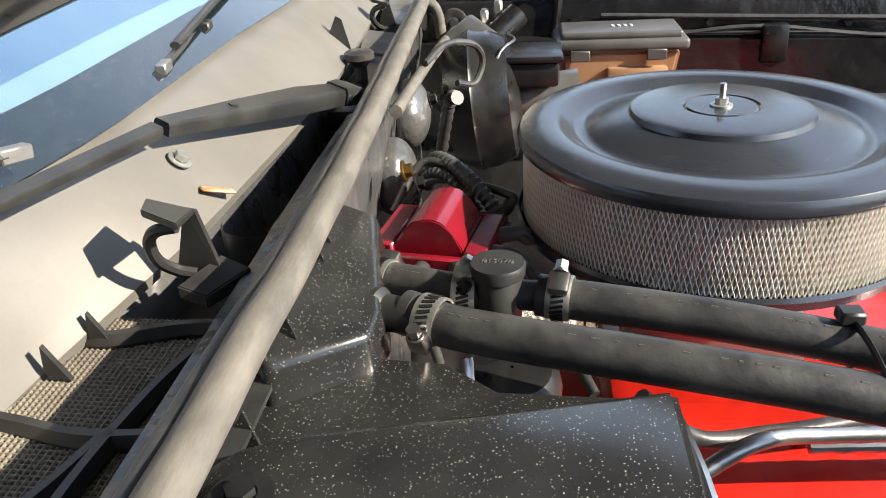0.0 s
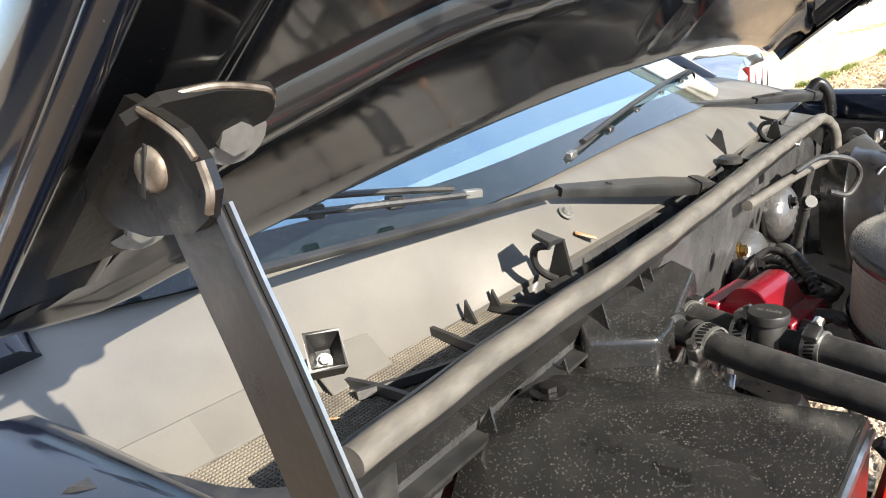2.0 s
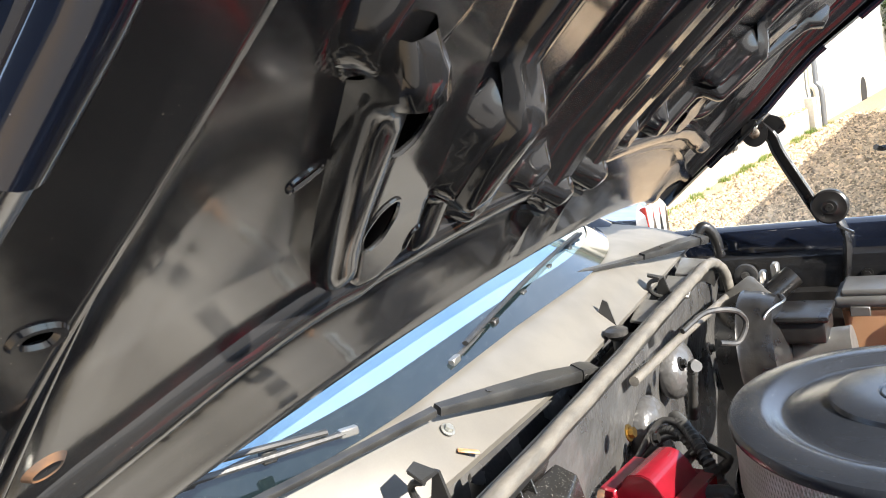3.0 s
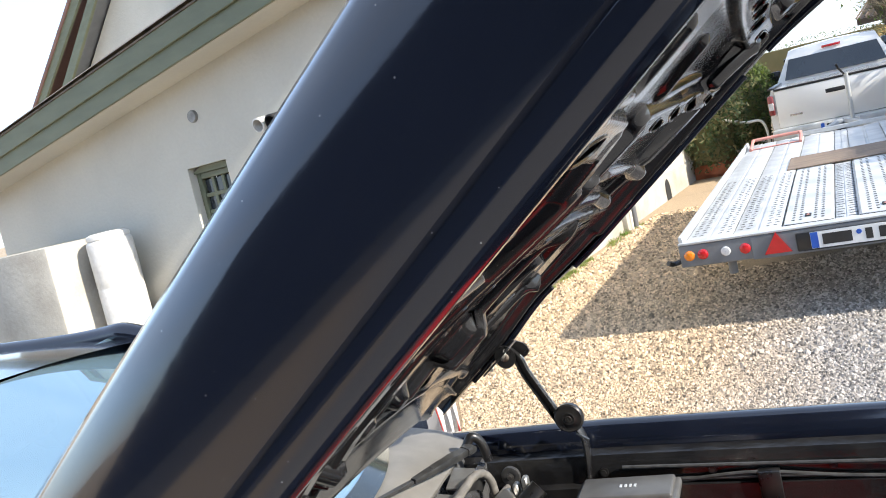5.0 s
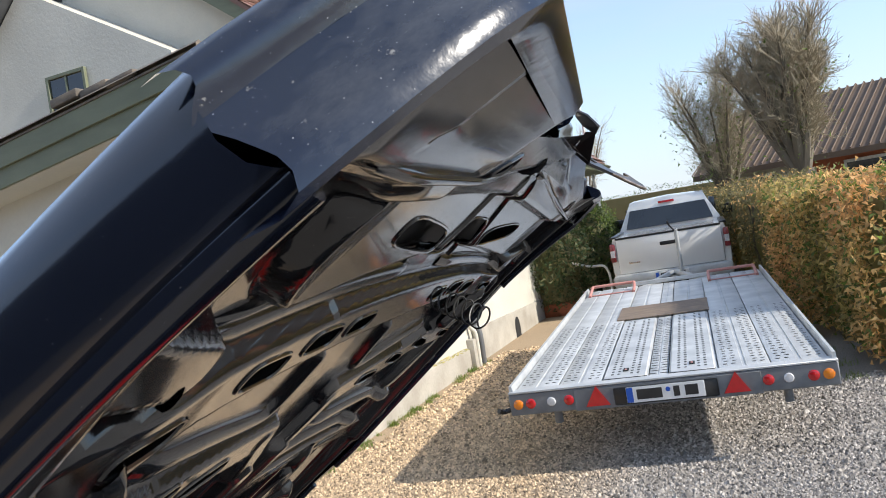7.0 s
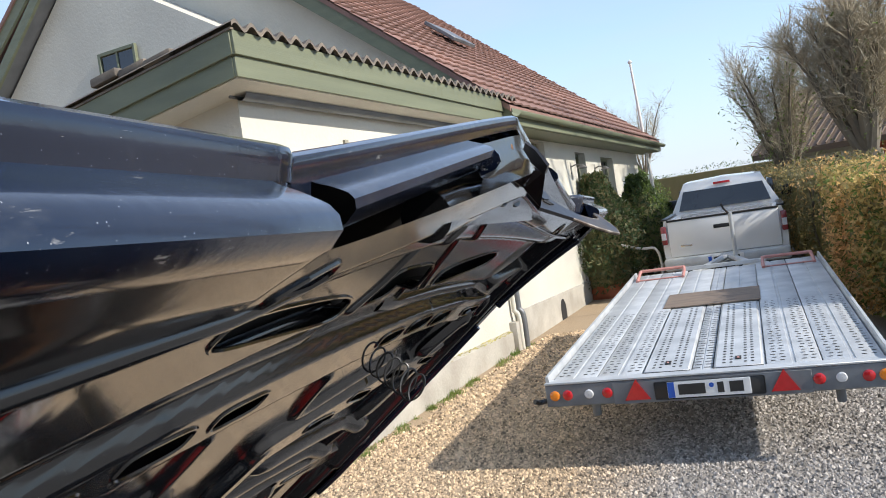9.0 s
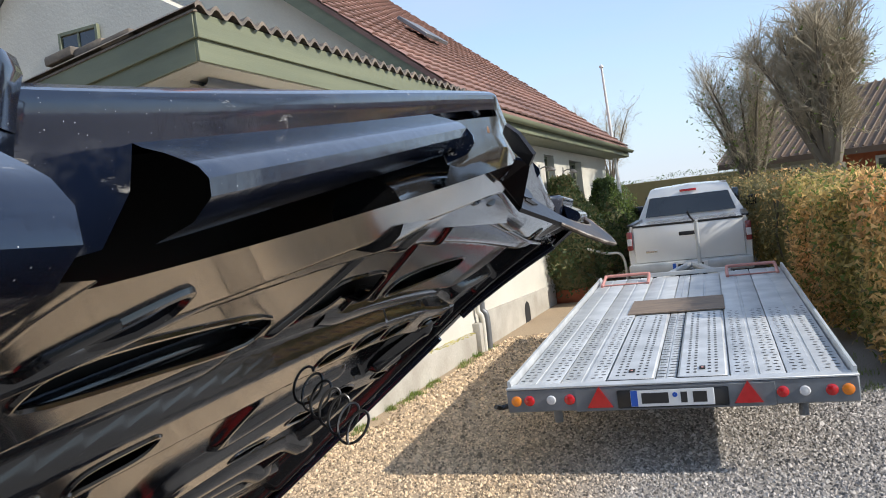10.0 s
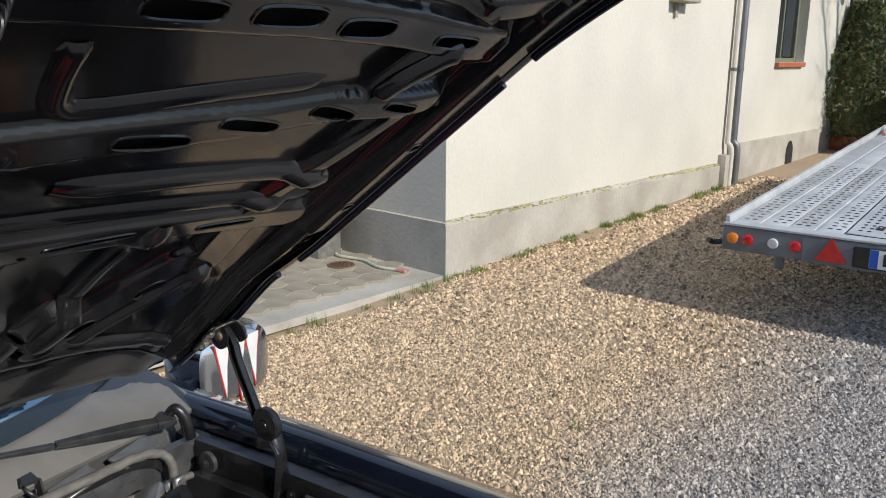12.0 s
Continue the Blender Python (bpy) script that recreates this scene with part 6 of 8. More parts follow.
# ---- house ----
def wall_with_openings(u0, u1, z0, z1, holes, thick, axis):
    """A wall in boxes round rectangular openings. axis 'y': runs along y with its face at x = 0; axis 'x': along -x with its face at y = 0."""
    b = bmesh.new()
    cuts = sorted({u0, u1, *[h[0] for h in holes], *[h[1] for h in holes]})
    for a, c in zip(cuts, cuts[1:]):
        zs = [(z0, z1)]
        for h in holes:
            if h[0] <= a and c <= h[1]:
                zs = [q for lo, hi in zs for q in ((lo, min(hi, h[2])), (max(lo, h[3]), hi)) if q[1] - q[0] > 1e-4]
        for lo, hi in zs:
            if axis == "y":
                box(b, (-thick, a, lo), (0, c, hi))
            else:
                box(b, (-c, 0, lo), (-a, thick, hi))
    bmesh.ops.remove_doubles(b, verts=b.verts[:], dist=0.0005)
    return b


def house_window(parent_m, w, h, cols, rows, label, arched=False, sill=True, transom=0.0, name="window_1"):
    """A framed window in the plane x = 0 of parent_m, its foot at the origin, y along the wall."""
    root = thing(name, parent_m, label, "window", kind="structure")
    f = 0.055
    b = bmesh.new()
    box(b, (-0.08, 0, 0), (-0.02, f, h), 0.006, 1)
    box(b, (-0.08, w - f, 0), (-0.02, w, h), 0.006, 1)
    box(b, (-0.08, f, 0), (-0.02, w - f, f), 0.006, 1)
    box(b, (-0.08, f, h - f), (-0.02, w - f, h), 0.006, 1)
    part("window_frame", b, GREEN_WOOD, root)
    hs = [f + (h - 2 * f) * i / rows for i in range(rows + 1)]
    if transom:
        hs = [f, transom, h - f]
    ws = [f + (w - 2 * f) * i / cols for i in range(cols + 1)]
    for i in range(1, cols):
        part("mullion", boxed((-0.07, ws[i] - 0.018, f), (-0.03, ws[i] + 0.018, h - f), 0.004, 1), GREEN_WOOD, root)
    for z in hs[1:-1]:
        part("glazing_bar", boxed((-0.068, f, z - 0.018), (-0.028, w - f, z + 0.018), 0.004, 1), GREEN_WOOD, root)
    for i in range(cols):
        for z0, z1 in zip(hs, hs[1:]):
            part("pane", boxed((-0.056, ws[i] + 0.012, z0 + 0.012), (-0.050, ws[i + 1] - 0.012, z1 - 0.012)), WINDOW_GLASS, root)
    if arched:
        b = bmesh.new()
        pts = [(-0.05, 0, h + 0.001)] + [(-0.05, w / 2 - w / 2 * math.cos(a), h + 0.07 * math.sin(a)) for a in np.linspace(0.05, math.pi - 0.05, 11)] + [(-0.05, w, h + 0.001)]
        prism(b, pts, (0.052, 0, 0))
        part("arch_head", b, GREEN_WOOD, root)
    else:
        part("curtain", boxed((-0.20, f, f), (-0.19, w * 0.32, h - f)), CURTAIN, root)
        part("curtain", boxed((-0.20, w * 0.68, f), (-0.19, w - f, h - f)), CURTAIN, root)
    if sill:
        for i in range(int(w / 0.11)):
            part("sill_brick", boxed((-0.10, 0.11 * i + 0.004, -0.065), (0.155, 0.11 * i + 0.104, -0.002), 0.004, 1), SILL, root)
    part("back", boxed((-0.30, 0, 0), (-0.26, w, h)), DARK, root)
    return root


def leaning(bm, above=-9.0):
    """The annex roof falls away from the drive: lowers what lies further in."""
    for v in bm.verts:
        if v.co.z > above and v.co.x < 0.3:
            v.co.z += 0.142 * (v.co.x - 0.3)
    return bm


def build_house():
    root = thing("house", HOUSE, "white limewashed house with green eaves and a red tiled roof", "house")
    # low annex in front
    part("wall", wall_with_openings(0, 5.05, 0.40, 3.06, [], 0.3, "y"), RENDER_WHITE, root, "white limewashed wall in the sun")
    part("wall", leaning(wall_with_openings(0.30, 5.4, 0.40, 3.06, [(1.66, 2.16, 1.20, 1.98)], 0.3, "x"), 3.0), RENDER_WHITE, root, "white limewashed gable wall in shade")
    b = bmesh.new()
    prism(b, [(0, 0, -0.4), (0.035, -0.035, -0.4), (0.035, -0.035, 0.39), (0, 0, 0.425)], (0, 5.05, 0))
    part("plinth", b, PLINTH, root, "stained grey cement plinth", smooth=False)
    # moss and lichen along the sloped top of the plinth
    rng = np.random.RandomState(31)
    verts, faces = [], []
    for u in np.arange(0.02, 5.0, 0.011):
        if rng.rand() < 0.30 + 0.55 * min(1, max(0, math.sin(1.9 * u) + 0.2 * u)):
            r, d = rng.uniform(0.006, 0.020), rng.uniform(0.0, 1.0)
            c = Vector((0.035 - 0.031 * d, u, 0.392 + 0.031 * d))
            i = len(verts)
            ring = [(c.x + r * 0.4 * math.sin(a) * q, c.y + r * 1.6 * math.cos(a) * q, c.z + 0.003 - r * 0.4 * math.sin(a) * q) for a, q in zip(np.linspace(0, 2 * math.pi, 7)[:6], rng.uniform(0.6, 1.2, 6))]
            verts.extend([tuple(v) for v in ring] + [(c.x + 0.004, c.y, c.z + 0.007)])
            faces.extend([(i + q, i + (q + 1) % 6, i + 6) for q in range(6)])
    tagged(link("moss", from_arrays("moss", verts, faces), MOSS, root, "yellow-green moss on the plinth ledge", smooth=False), kind="stuff")
    part("plinth", boxed((-5.4, -0.035, -0.4), (0.033, 0.0, 0.41), 0.004, 1), PLINTH, root)
    # annex eaves: soffit, fascia boards, gutter
    part("soffit", leaning(boxed((-5.6, -0.34, 3.06), (0.30, 5.15, 3.085))), RENDER_WHITE, root)
    for lo, hi in (((0.30, -0.36, 3.065), (0.325, 5.15, 3.225)), ((0.322, -0.38, 3.215), (0.35, 5.15, 3.385)), ((-5.6, -0.362, 3.065), (0.30, -0.338, 3.225)), ((-5.6, -0.388, 3.215), (0.324, -0.360, 3.385))):
        part("fascia_board", leaning(boxed(lo, hi, 0.004, 1)), GREEN_WOOD, root, "olive green fascia board")
    b = bmesh.new()
    rr = [[(0.02 + 0.055 - 0.055 * math.cos(a), y, 3.03 - 0.055 * math.sin(a)) for a in np.linspace(0, math.pi, 9)] for y in (-0.05, 5.05)]
    ring_mesh(b, rr, close=False)
    part("gutter", b, GUTTER, root, "grey gutter below the eaves")
    part("gutter_trim", boxed((0.005, -0.10, 3.00), (0.02, 5.0, 3.055)), GUTTER, root)
    # corrugated annex roof
    b = bmesh.new()
    n = 260
    rr = [[(x, -0.42 + 5.62 * i / n, z + 0.028 * math.sin(2 * math.pi * i / n * 5.62 / 0.177)) for i in range(n + 1)] for x, z in ((0.385, 3.395), (0.382, 3.425), (-2.6, 3.415), (-5.6, 3.40))]
    ring_mesh(b, rr, close=False)
    part("annex_roof", leaning(b), FIBRE, root, "weathered corrugated fibre cement roof")
    b = boxed((-5.6, -0.40, 3.385), (0.35, -0.36, 3.40))
    part("verge_trim", leaning(b), FIBRE, root)
    for i in range(3):
        part("verge_tile", leaning(boxed((-0.5 - 0.28 * i, -0.40 + 0.02 * (i % 2), 3.40 + 0.03 * i), (-0.22 - 0.28 * i, 0.35, 3.47 + 0.032 * i), 0.02)), FIBRE, root, "stacked grey verge tile")
    # main house
    holes = [(6.22, 7.28, 1.58, 3.00), (8.98, 9.62, 0.75, 2.90), (10.75, 11.75, 1.60, 2.86)]
    part("wall", wall_with_openings(5.05, 14.2, 0.55, 3.3, holes, 0.35, "y"), RENDER_WHITE, root, "white limewashed wall of the main house")
    part("plinth", boxed((-0.30, 5.05, -0.6), (0.03, 14.2, 0.62), 0.006, 1), PLINTH, root)
    part("cellar_vent", prism(bmesh.new(), [(0.031, 7.0 + 0.13 * math.cos(a), 0.36 + 0.17 * math.sin(a)) if a <= math.pi else (0.031, 7.0 + 0.13 * math.cos(a), 0.14) for a in np.linspace(0, 2 * math.pi, 18, endpoint=False)], (0.004, 0, 0)), DARK, root, "small arched cellar opening")
    W = 12.4
    apex = (-W / 2, 3.32 + W / 2 * 0.80)
    b = bmesh.new()
    prism(b, [(0, 5.05, 3.0), (0, 5.05, 3.32), (apex[0], 5.05, apex[1]), (-W, 5.05, 3.32), (-W, 5.05, 3.0)], (0, 0.3, 0))
    part("gable_wall", b, RENDER_WHITE, root, "white gable wall", smooth=False)
    for sign in (1, -1):
        ex = 0.45 if sign > 0 else -W - 0.45
        b = bmesh.new()
        prism(b, [(ex, 4.75, 3.00), (ex, 4.75, 3.20), (apex[0], 4.75, apex[1] + 0.30), (apex[0], 4.75, apex[1] + 0.02)], (0, 0.05, 0))
        part("barge_board", b, GREEN_WOOD, root, "dark olive barge board", smooth=False)
        b = bmesh.new()
        prism(b, [(ex, 4.72, 3.20), (apex[0], 4.72, apex[1] + 0.30), (apex[0], 4.72, apex[1] + 0.38), (ex, 4.72, 3.28)], (0, 10.2, 0))
        part("roof_slope", b, TILE_RED, root, "red brown tiled roof", smooth=False)
    # tile courses on the sunny slope
    d = Vector((apex[0] - 0.45, 0, apex[1] + 0.38 - 3.28)).normalized()
    up = Vector((-d.z, 0, d.x)) * -1
    for i in range(26):
        p = Vector((0.45, 0, 3.285)) + d * (0.30 * i)
        b = bmesh.new()
        n = 102
        rr = []
        for j in range(n + 1):
            y = 4.70 + 10.2 * j / n
            wv = 0.012 * math.sin(j * 2.1)
            rr.append([tuple(p + up * (0.045 + wv) + Vector((0, y, 0))), tuple(p + up * (0.02 + wv) + Vector((0, y, 0))), tuple(p + d * 0.33 + up * (0.008 + wv) + Vector((0, y, 0)))])
        ring_mesh(b, rr, close=False)
        part("tile_course", b, TILE_RED, root)
    part("skylight", boxed((-0.35, -0.5, 0), (0.35, 0.5, 0.07), 0.01, 1, Matrix.Translation((-2.2, 9.3, 5.55)) @ pose(0, 0, 0, 0, 38.5, 0)), GUTTER, root, "grey roof window")
    part("eave_soffit", boxed((0.0, 4.80, 3.02), (0.44, 14.8, 3.05)), GREEN_WOOD, root)
    part("eave_board", boxed((0.43, 4.75, 3.03), (0.47, 14.85, 3.24), 0.004, 1), GREEN_WOOD, root, "olive green eaves board")
    b = bmesh.new()
    rr = [[(0.53 - 0.06 * math.cos(a), y, 3.18 - 0.06 * math.sin(a)) for a in np.linspace(0, math.pi, 9)] for y in (4.7, 14.9)]
    ring_mesh(b, rr, close=False)
    part("eave_gutter", b, GREEN_WOOD, root)
    # wing with a steep gable in front of the main gable
    b = prism(bmesh.new(), [(-9.70, 4.2, 3.0), (-9.70, 4.2, 3.6), (-6.2, 4.2, 6.77), (-3.52, 4.2, 5.17), (-3.52, 4.2, 3.0)], (0, 0.86, 0))
    part("wing_wall", b, RENDER_WHITE, root, "white wall of the gabled wing", smooth=False)
    b = prism(bmesh.new(), [(-9.70 - 0.35, 3.9, 3.6 - 0.32), (-9.70 - 0.35, 3.9, 3.6 - 0.08), (-6.2, 3.9, 6.77 + 0.22), (-6.2, 3.9, 6.77)], (0, 0.05, 0))
    part("wing_barge_board", b, GREEN_WOOD, root, "dark olive barge board", smooth=False)
    b = prism(bmesh.new(), [(-9.70 - 0.35, 3.95, 3.6 - 0.22), (-9.70 - 0.35, 3.95, 3.6 - 0.10), (-6.2, 3.95, 6.77 + 0.20), (-6.2, 3.95, 6.77 + 0.05)], (0, 1.1, 0))
    part("wing_roof", b, GUTTER, root, "pale grey underside of the wing roof", smooth=False)
    part("ridge_chimney", boxed((-6.5, 8.2, 7.8), (-5.9, 8.8, 9.2), 0.02), SILL, root, "red brick chimney")
    part("end_wall", boxed((-W, 14.0, 0), (-0.36, 14.2, 3.3)), RENDER_WHITE, root)
    house_window(HOUSE @ pose(-0.10, 6.22, 1.58), 1.06, 1.42, 2, 2, "tall green wooden window with a brick sill", transom=1.02, name="window_1")
    house_window(HOUSE @ pose(-0.10, 8.98, 0.75), 0.64, 2.15, 1, 3, "narrow green glazed door in the house wall", sill=False, name="door_1")
    house_window(HOUSE @ pose(-0.10, 10.75, 1.60), 1.0, 1.26, 2, 2, "green wooden window further along the house", transom=0.9, name="window_2")
    house_window(HOUSE @ pose(-2.16, 0.06, 1.20, 0, 0, -90) @ pose(0.0, 0.0, 0), 0.50, 0.72, 3, 4, "small arched iron-barred window", arched=True, sill=False, name="window_3")
    house_window(HOUSE @ pose(-5.88, 4.11, 4.46, 0, 0, -90), 0.79, 0.85, 2, 1, "small green window high in the gable", sill=False, name="window_4")


def build_house_things():
    # rain pipes
    for dx, mat, r in ((0.0, GUTTER, 0.042), (-0.16, RENDER_WHITE, 0.03)):
        y = 5.02 + dx
        root = thing("rain_pipe", HOUSE @ pose(0, y, 0), "grey rain pipe kinked over the plinth" if dx == 0 else "white painted pipe beside the rain pipe", "rain pipe", "rain pipes")
        part("pipe", tubed([(0.06, 0, 3.05), (0.055, 0, 2.0), (0.055, 0, 0.78), (0.06, 0, 0.66), (0.10, 0.02, 0.56), (0.10, 0.02, 0.12)], r, 16), mat, root)
        for z in (2.6, 1.5):
            part("pipe_clip", lathe(bmesh.new(), [(r + 0.004, -0.02), (r + 0.005, 0.02)], 16, pose(0.055, 0, z)), GUTTER, root)
    b = boxed((-0.06, -0.07, 0), (0.07, 0.07, 0.42), 0.01)
    solo("pipe_boot", b, PLINTH, HOUSE @ pose(0.03, 4.82, 0.10), "grey cement pipe boot at the wall foot", "pipe boot")
    # meter boxes
    for y, z in ((1.29, 2.26), (3.27, 2.16)):
        root = thing("meter_box", HOUSE @ pose(0, y, z), "weathered grey wooden nesting box on the wall", "nesting box", "wall boxes")
        b = boxed((0.0, 0.0, 0.0), (0.17, 0.36, 0.36), 0.008, 1)
        body = part("body", b, METER_GREY, root)
        part("lid", boxed((-0.0, -0.02, 0.36), (0.19, 0.38, 0.385), 0.006, 1), METER_GREY, root)
        part("batten", boxed((0.0, 0.10, -0.14), (0.03, 0.16, 0.50), 0.004, 1), METER_GREY, root)
        part("perch", tube(bmesh.new(), [(0.10, 0.36, 0.22), (0.10, 0.50, 0.24)], 0.008, 8), LAMP_METAL, root)
        part("hole", lathe(bmesh.new(), [(0.001, 0.001), (0.02, 0.001)], 16, rot_to((1, 0, 0), (0.17, 0.18, 0.2))), DARK, body)
    # wall lamps on the main house
    for y in (8.6, 10.2):
        root = thing("wall_lamp", HOUSE @ pose(0, y, 2.62), "small metal wall lamp by the house door", "wall lamp", "wall lamps")
        part("arm", tubed([(0, 0, 0), (0.10, 0, 0.03), (0.2, 0, 0.0)], 0.012, 8), LAMP_METAL, root)
        part("shade", lathe(bmesh.new(), [(0.02, 0.02), (0.09, -0.04), (0.085, -0.05), (0.02, -0.01)], 20, pose(0.2, 0, 0)), LAMP_METAL, root)
        part("plate", boxed((0.0, -0.03, -0.12), (0.012, 0.03, 0.08), 0.003, 1), LAMP_METAL, root)
    # gable things: floodlight, vent, heat pump, tank, bin
    root = thing("floodlight", HOUSE @ pose(-0.92, 0, 2.10), "small twin floodlight on the gable wall", "floodlight")
    part("bracket", boxed((-0.10, -0.10, -0.03), (0.10, 0.0, 0.03), 0.01), WHITE_PLASTIC, root)
    for x in (-0.08, 0.06):
        part("lamp_head", lathe(bmesh.new(), [(0.02, 0.06), (0.05, 0.05), (0.062, -0.05), (0.05, -0.055)], 20, rot_to((0, 1, 0.25), (x, -0.15, 0.06))), WHITE_PLASTIC if x < 0 else DARK, root)
    part("sensor", boxed((-0.10, -0.16, -0.10), (0.08, -0.02, -0.06), 0.01), LAMP_METAL, root)
    solo("wall_vent", lathe(bmesh.new(), [(0.001, 0.03), (0.05, 0.03), (0.055, 0.02), (0.055, -0.02)], 24, rot_to((0, -1, 0))), LAMP_METAL, HOUSE @ pose(-1.91, 0, 2.41), "round grey vent in the gable wall", "vent")
    root = thing("heat_pump", HOUSE @ pose(-1.28, -0.30, 0.40), "white outdoor heat pump unit on the wall", "heat pump")
    part("casing", boxed((-0.33, -0.14, 0.0), (0.33, 0.14, 0.55), 0.03, 3), WHITE_PLASTIC, root)
    part("grille", lathe(bmesh.new(), [(0.02, 0.005), (0.20, 0.008), (0.22, 0.0)], 28, rot_to((0, -1, 0), (0.06, -0.14, 0.27))), LAMP_METAL, root)
    part("handle_slot", boxed((-0.24, -0.145, 0.44), (-0.10, -0.139, 0.46)), DARK, root)
    part("foot", boxed((-0.28, -0.12, -0.40), (0.28, 0.12, 0.0), 0.01), LAMP_METAL, root)
    part("hose", tubed([(-0.33, 0.0, 0.3), (-0.42, 0.05, 0.15), (-0.40, 0.12, -0.1)], 0.02, 10), RUBBER, root)
    root = thing("water_tank", HOUSE @ pose(-3.08, -0.32, 0), "white upright water tank by the gable", "water tank")
    part("shell", lathe(bmesh.new(), [(0.001, 1.53), (0.19, 1.53), (0.205, 1.51), (0.21, 1.49), (0.21, 1.10), (0.206, 1.09), (0.206, 1.07), (0.21, 1.06), (0.21, 0.55), (0.206, 0.54), (0.206, 0.52), (0.21, 0.51), (0.21, 0.05), (0.20, 0.0)], 36), WHITE_PLASTIC, root)
    part("lid", lathe(bmesh.new(), [(0.001, 1.60), (0.15, 1.595), (0.195, 1.575), (0.20, 1.55), (0.195, 1.532)], 36), WHITE_PLASTIC, root)
    part("tap", boxed((-0.02, -0.27, 0.18), (0.02, -0.20, 0.23), 0.008), DARK, root)
    b = boxed((-0.6, -0.35, 0), (0.6, 0.35, 1.58), 0.04)
    solo("storage_box", b, PLINTH, HOUSE @ pose(-3.95, -0.45, 0), "grey storage cabinet by the gable", "cabinet")
    # steps with rail by the house door
    root = thing("door_steps", HOUSE @ pose(0.0, 9.3, 0), "brick door steps with a white hand rail", "steps")
    for i in range(3):
        part("step", boxed((0.03, -0.6, 0.0), (1.2 - 0.32 * i, 0.6, 0.17 * (i + 1)), 0.01), SILL, root)
    part("rail", tubed([(1.25, -0.55, 0.0), (1.25, -0.55, 0.95), (0.9, -0.55, 1.08), (0.1, -0.55, 1.35)], 0.022, 10), WHITE_PLASTIC, root)


build_house()
build_house_things()


# ---- paving by the gable ----
def build_paving():
    root = thing("pavement", HOUSE, "old hexagonal concrete paving along the gable", "pavement", kind="structure")
    part("bed", boxed((-6, -3.6, -0.05), (0.02, 0.2, 0.004)), PLINTH, root)
    me = None
    r = 0.125
    for i in range(-2, 40):
        for j in range(0, 17):
            x, y = -0.10 - i * r * 1.5, -0.14 - (j + 0.5 * (i % 2)) * r * 1.732
            if x > -0.12 or x < -3.0 or y < -2.6 or i < 0:
                continue
            if me is None:
                b = bmesh.new()
                hexa = [(math.cos(a), math.sin(a)) for a in (math.pi / 3 * k for k in range(6))]
                ring_mesh(b, [[(q * r * 0.985 * s, w * r * 0.985 * s, z) for q, w in hexa] for s, z in ((1.0, 0.0), (1.0, 0.016), (0.95, 0.020))], True, True)
                me = bpy.data.meshes.new("paver")
                b.to_mesh(me)
                b.free()
                me.materials.append(PAVER)
            ob = new("paver", me)
            ob.parent = root
            ob.matrix_basis = pose(x, y, 0.002 + 0.003 * random.random(), random.uniform(-1, 1), random.uniform(-1, 1), 0)
    part("edge_band", boxed((-3.3, -2.85, -0.03), (-0.02, -2.72, 0.022), 0.006, 1), PAVER, root)
    root = thing("drain_grate", HOUSE @ pose(-0.72, -0.42, 0.024), "rusty iron drain grate in the paving", "drain grate")
    part("rim", lathe(bmesh.new(), [(0.085, 0.0), (0.09, 0.008), (0.105, 0.008), (0.11, 0.0)], 28), IRON, root)
    for i in range(-3, 4):
        w = math.sqrt(0.09 ** 2 - (0.024 * i) ** 2)
        part("bar", boxed((-w, 0.024 * i - 0.007, 0.0), (w, 0.024 * i + 0.007, 0.006), 0.002, 1), IRON, root)
    b = tubed([(-1.15, -0.10, 0.035), (-0.95, -0.26, 0.035), (-0.70, -0.22, 0.035), (-0.45, -0.28, 0.035), (-0.25, -0.24, 0.035)], 0.013, 10)
    hose = thing("garden_hose", HOUSE, "pale garden hose lying on the paving", "hose")
    part("pipe", b, HOSE_PALE, hose)
    part("coupling", tube(bmesh.new(), [(-0.27, -0.245, 0.035), (-0.19, -0.235, 0.035)], 0.019, 12), RED_PAINT, hose)


build_paving()


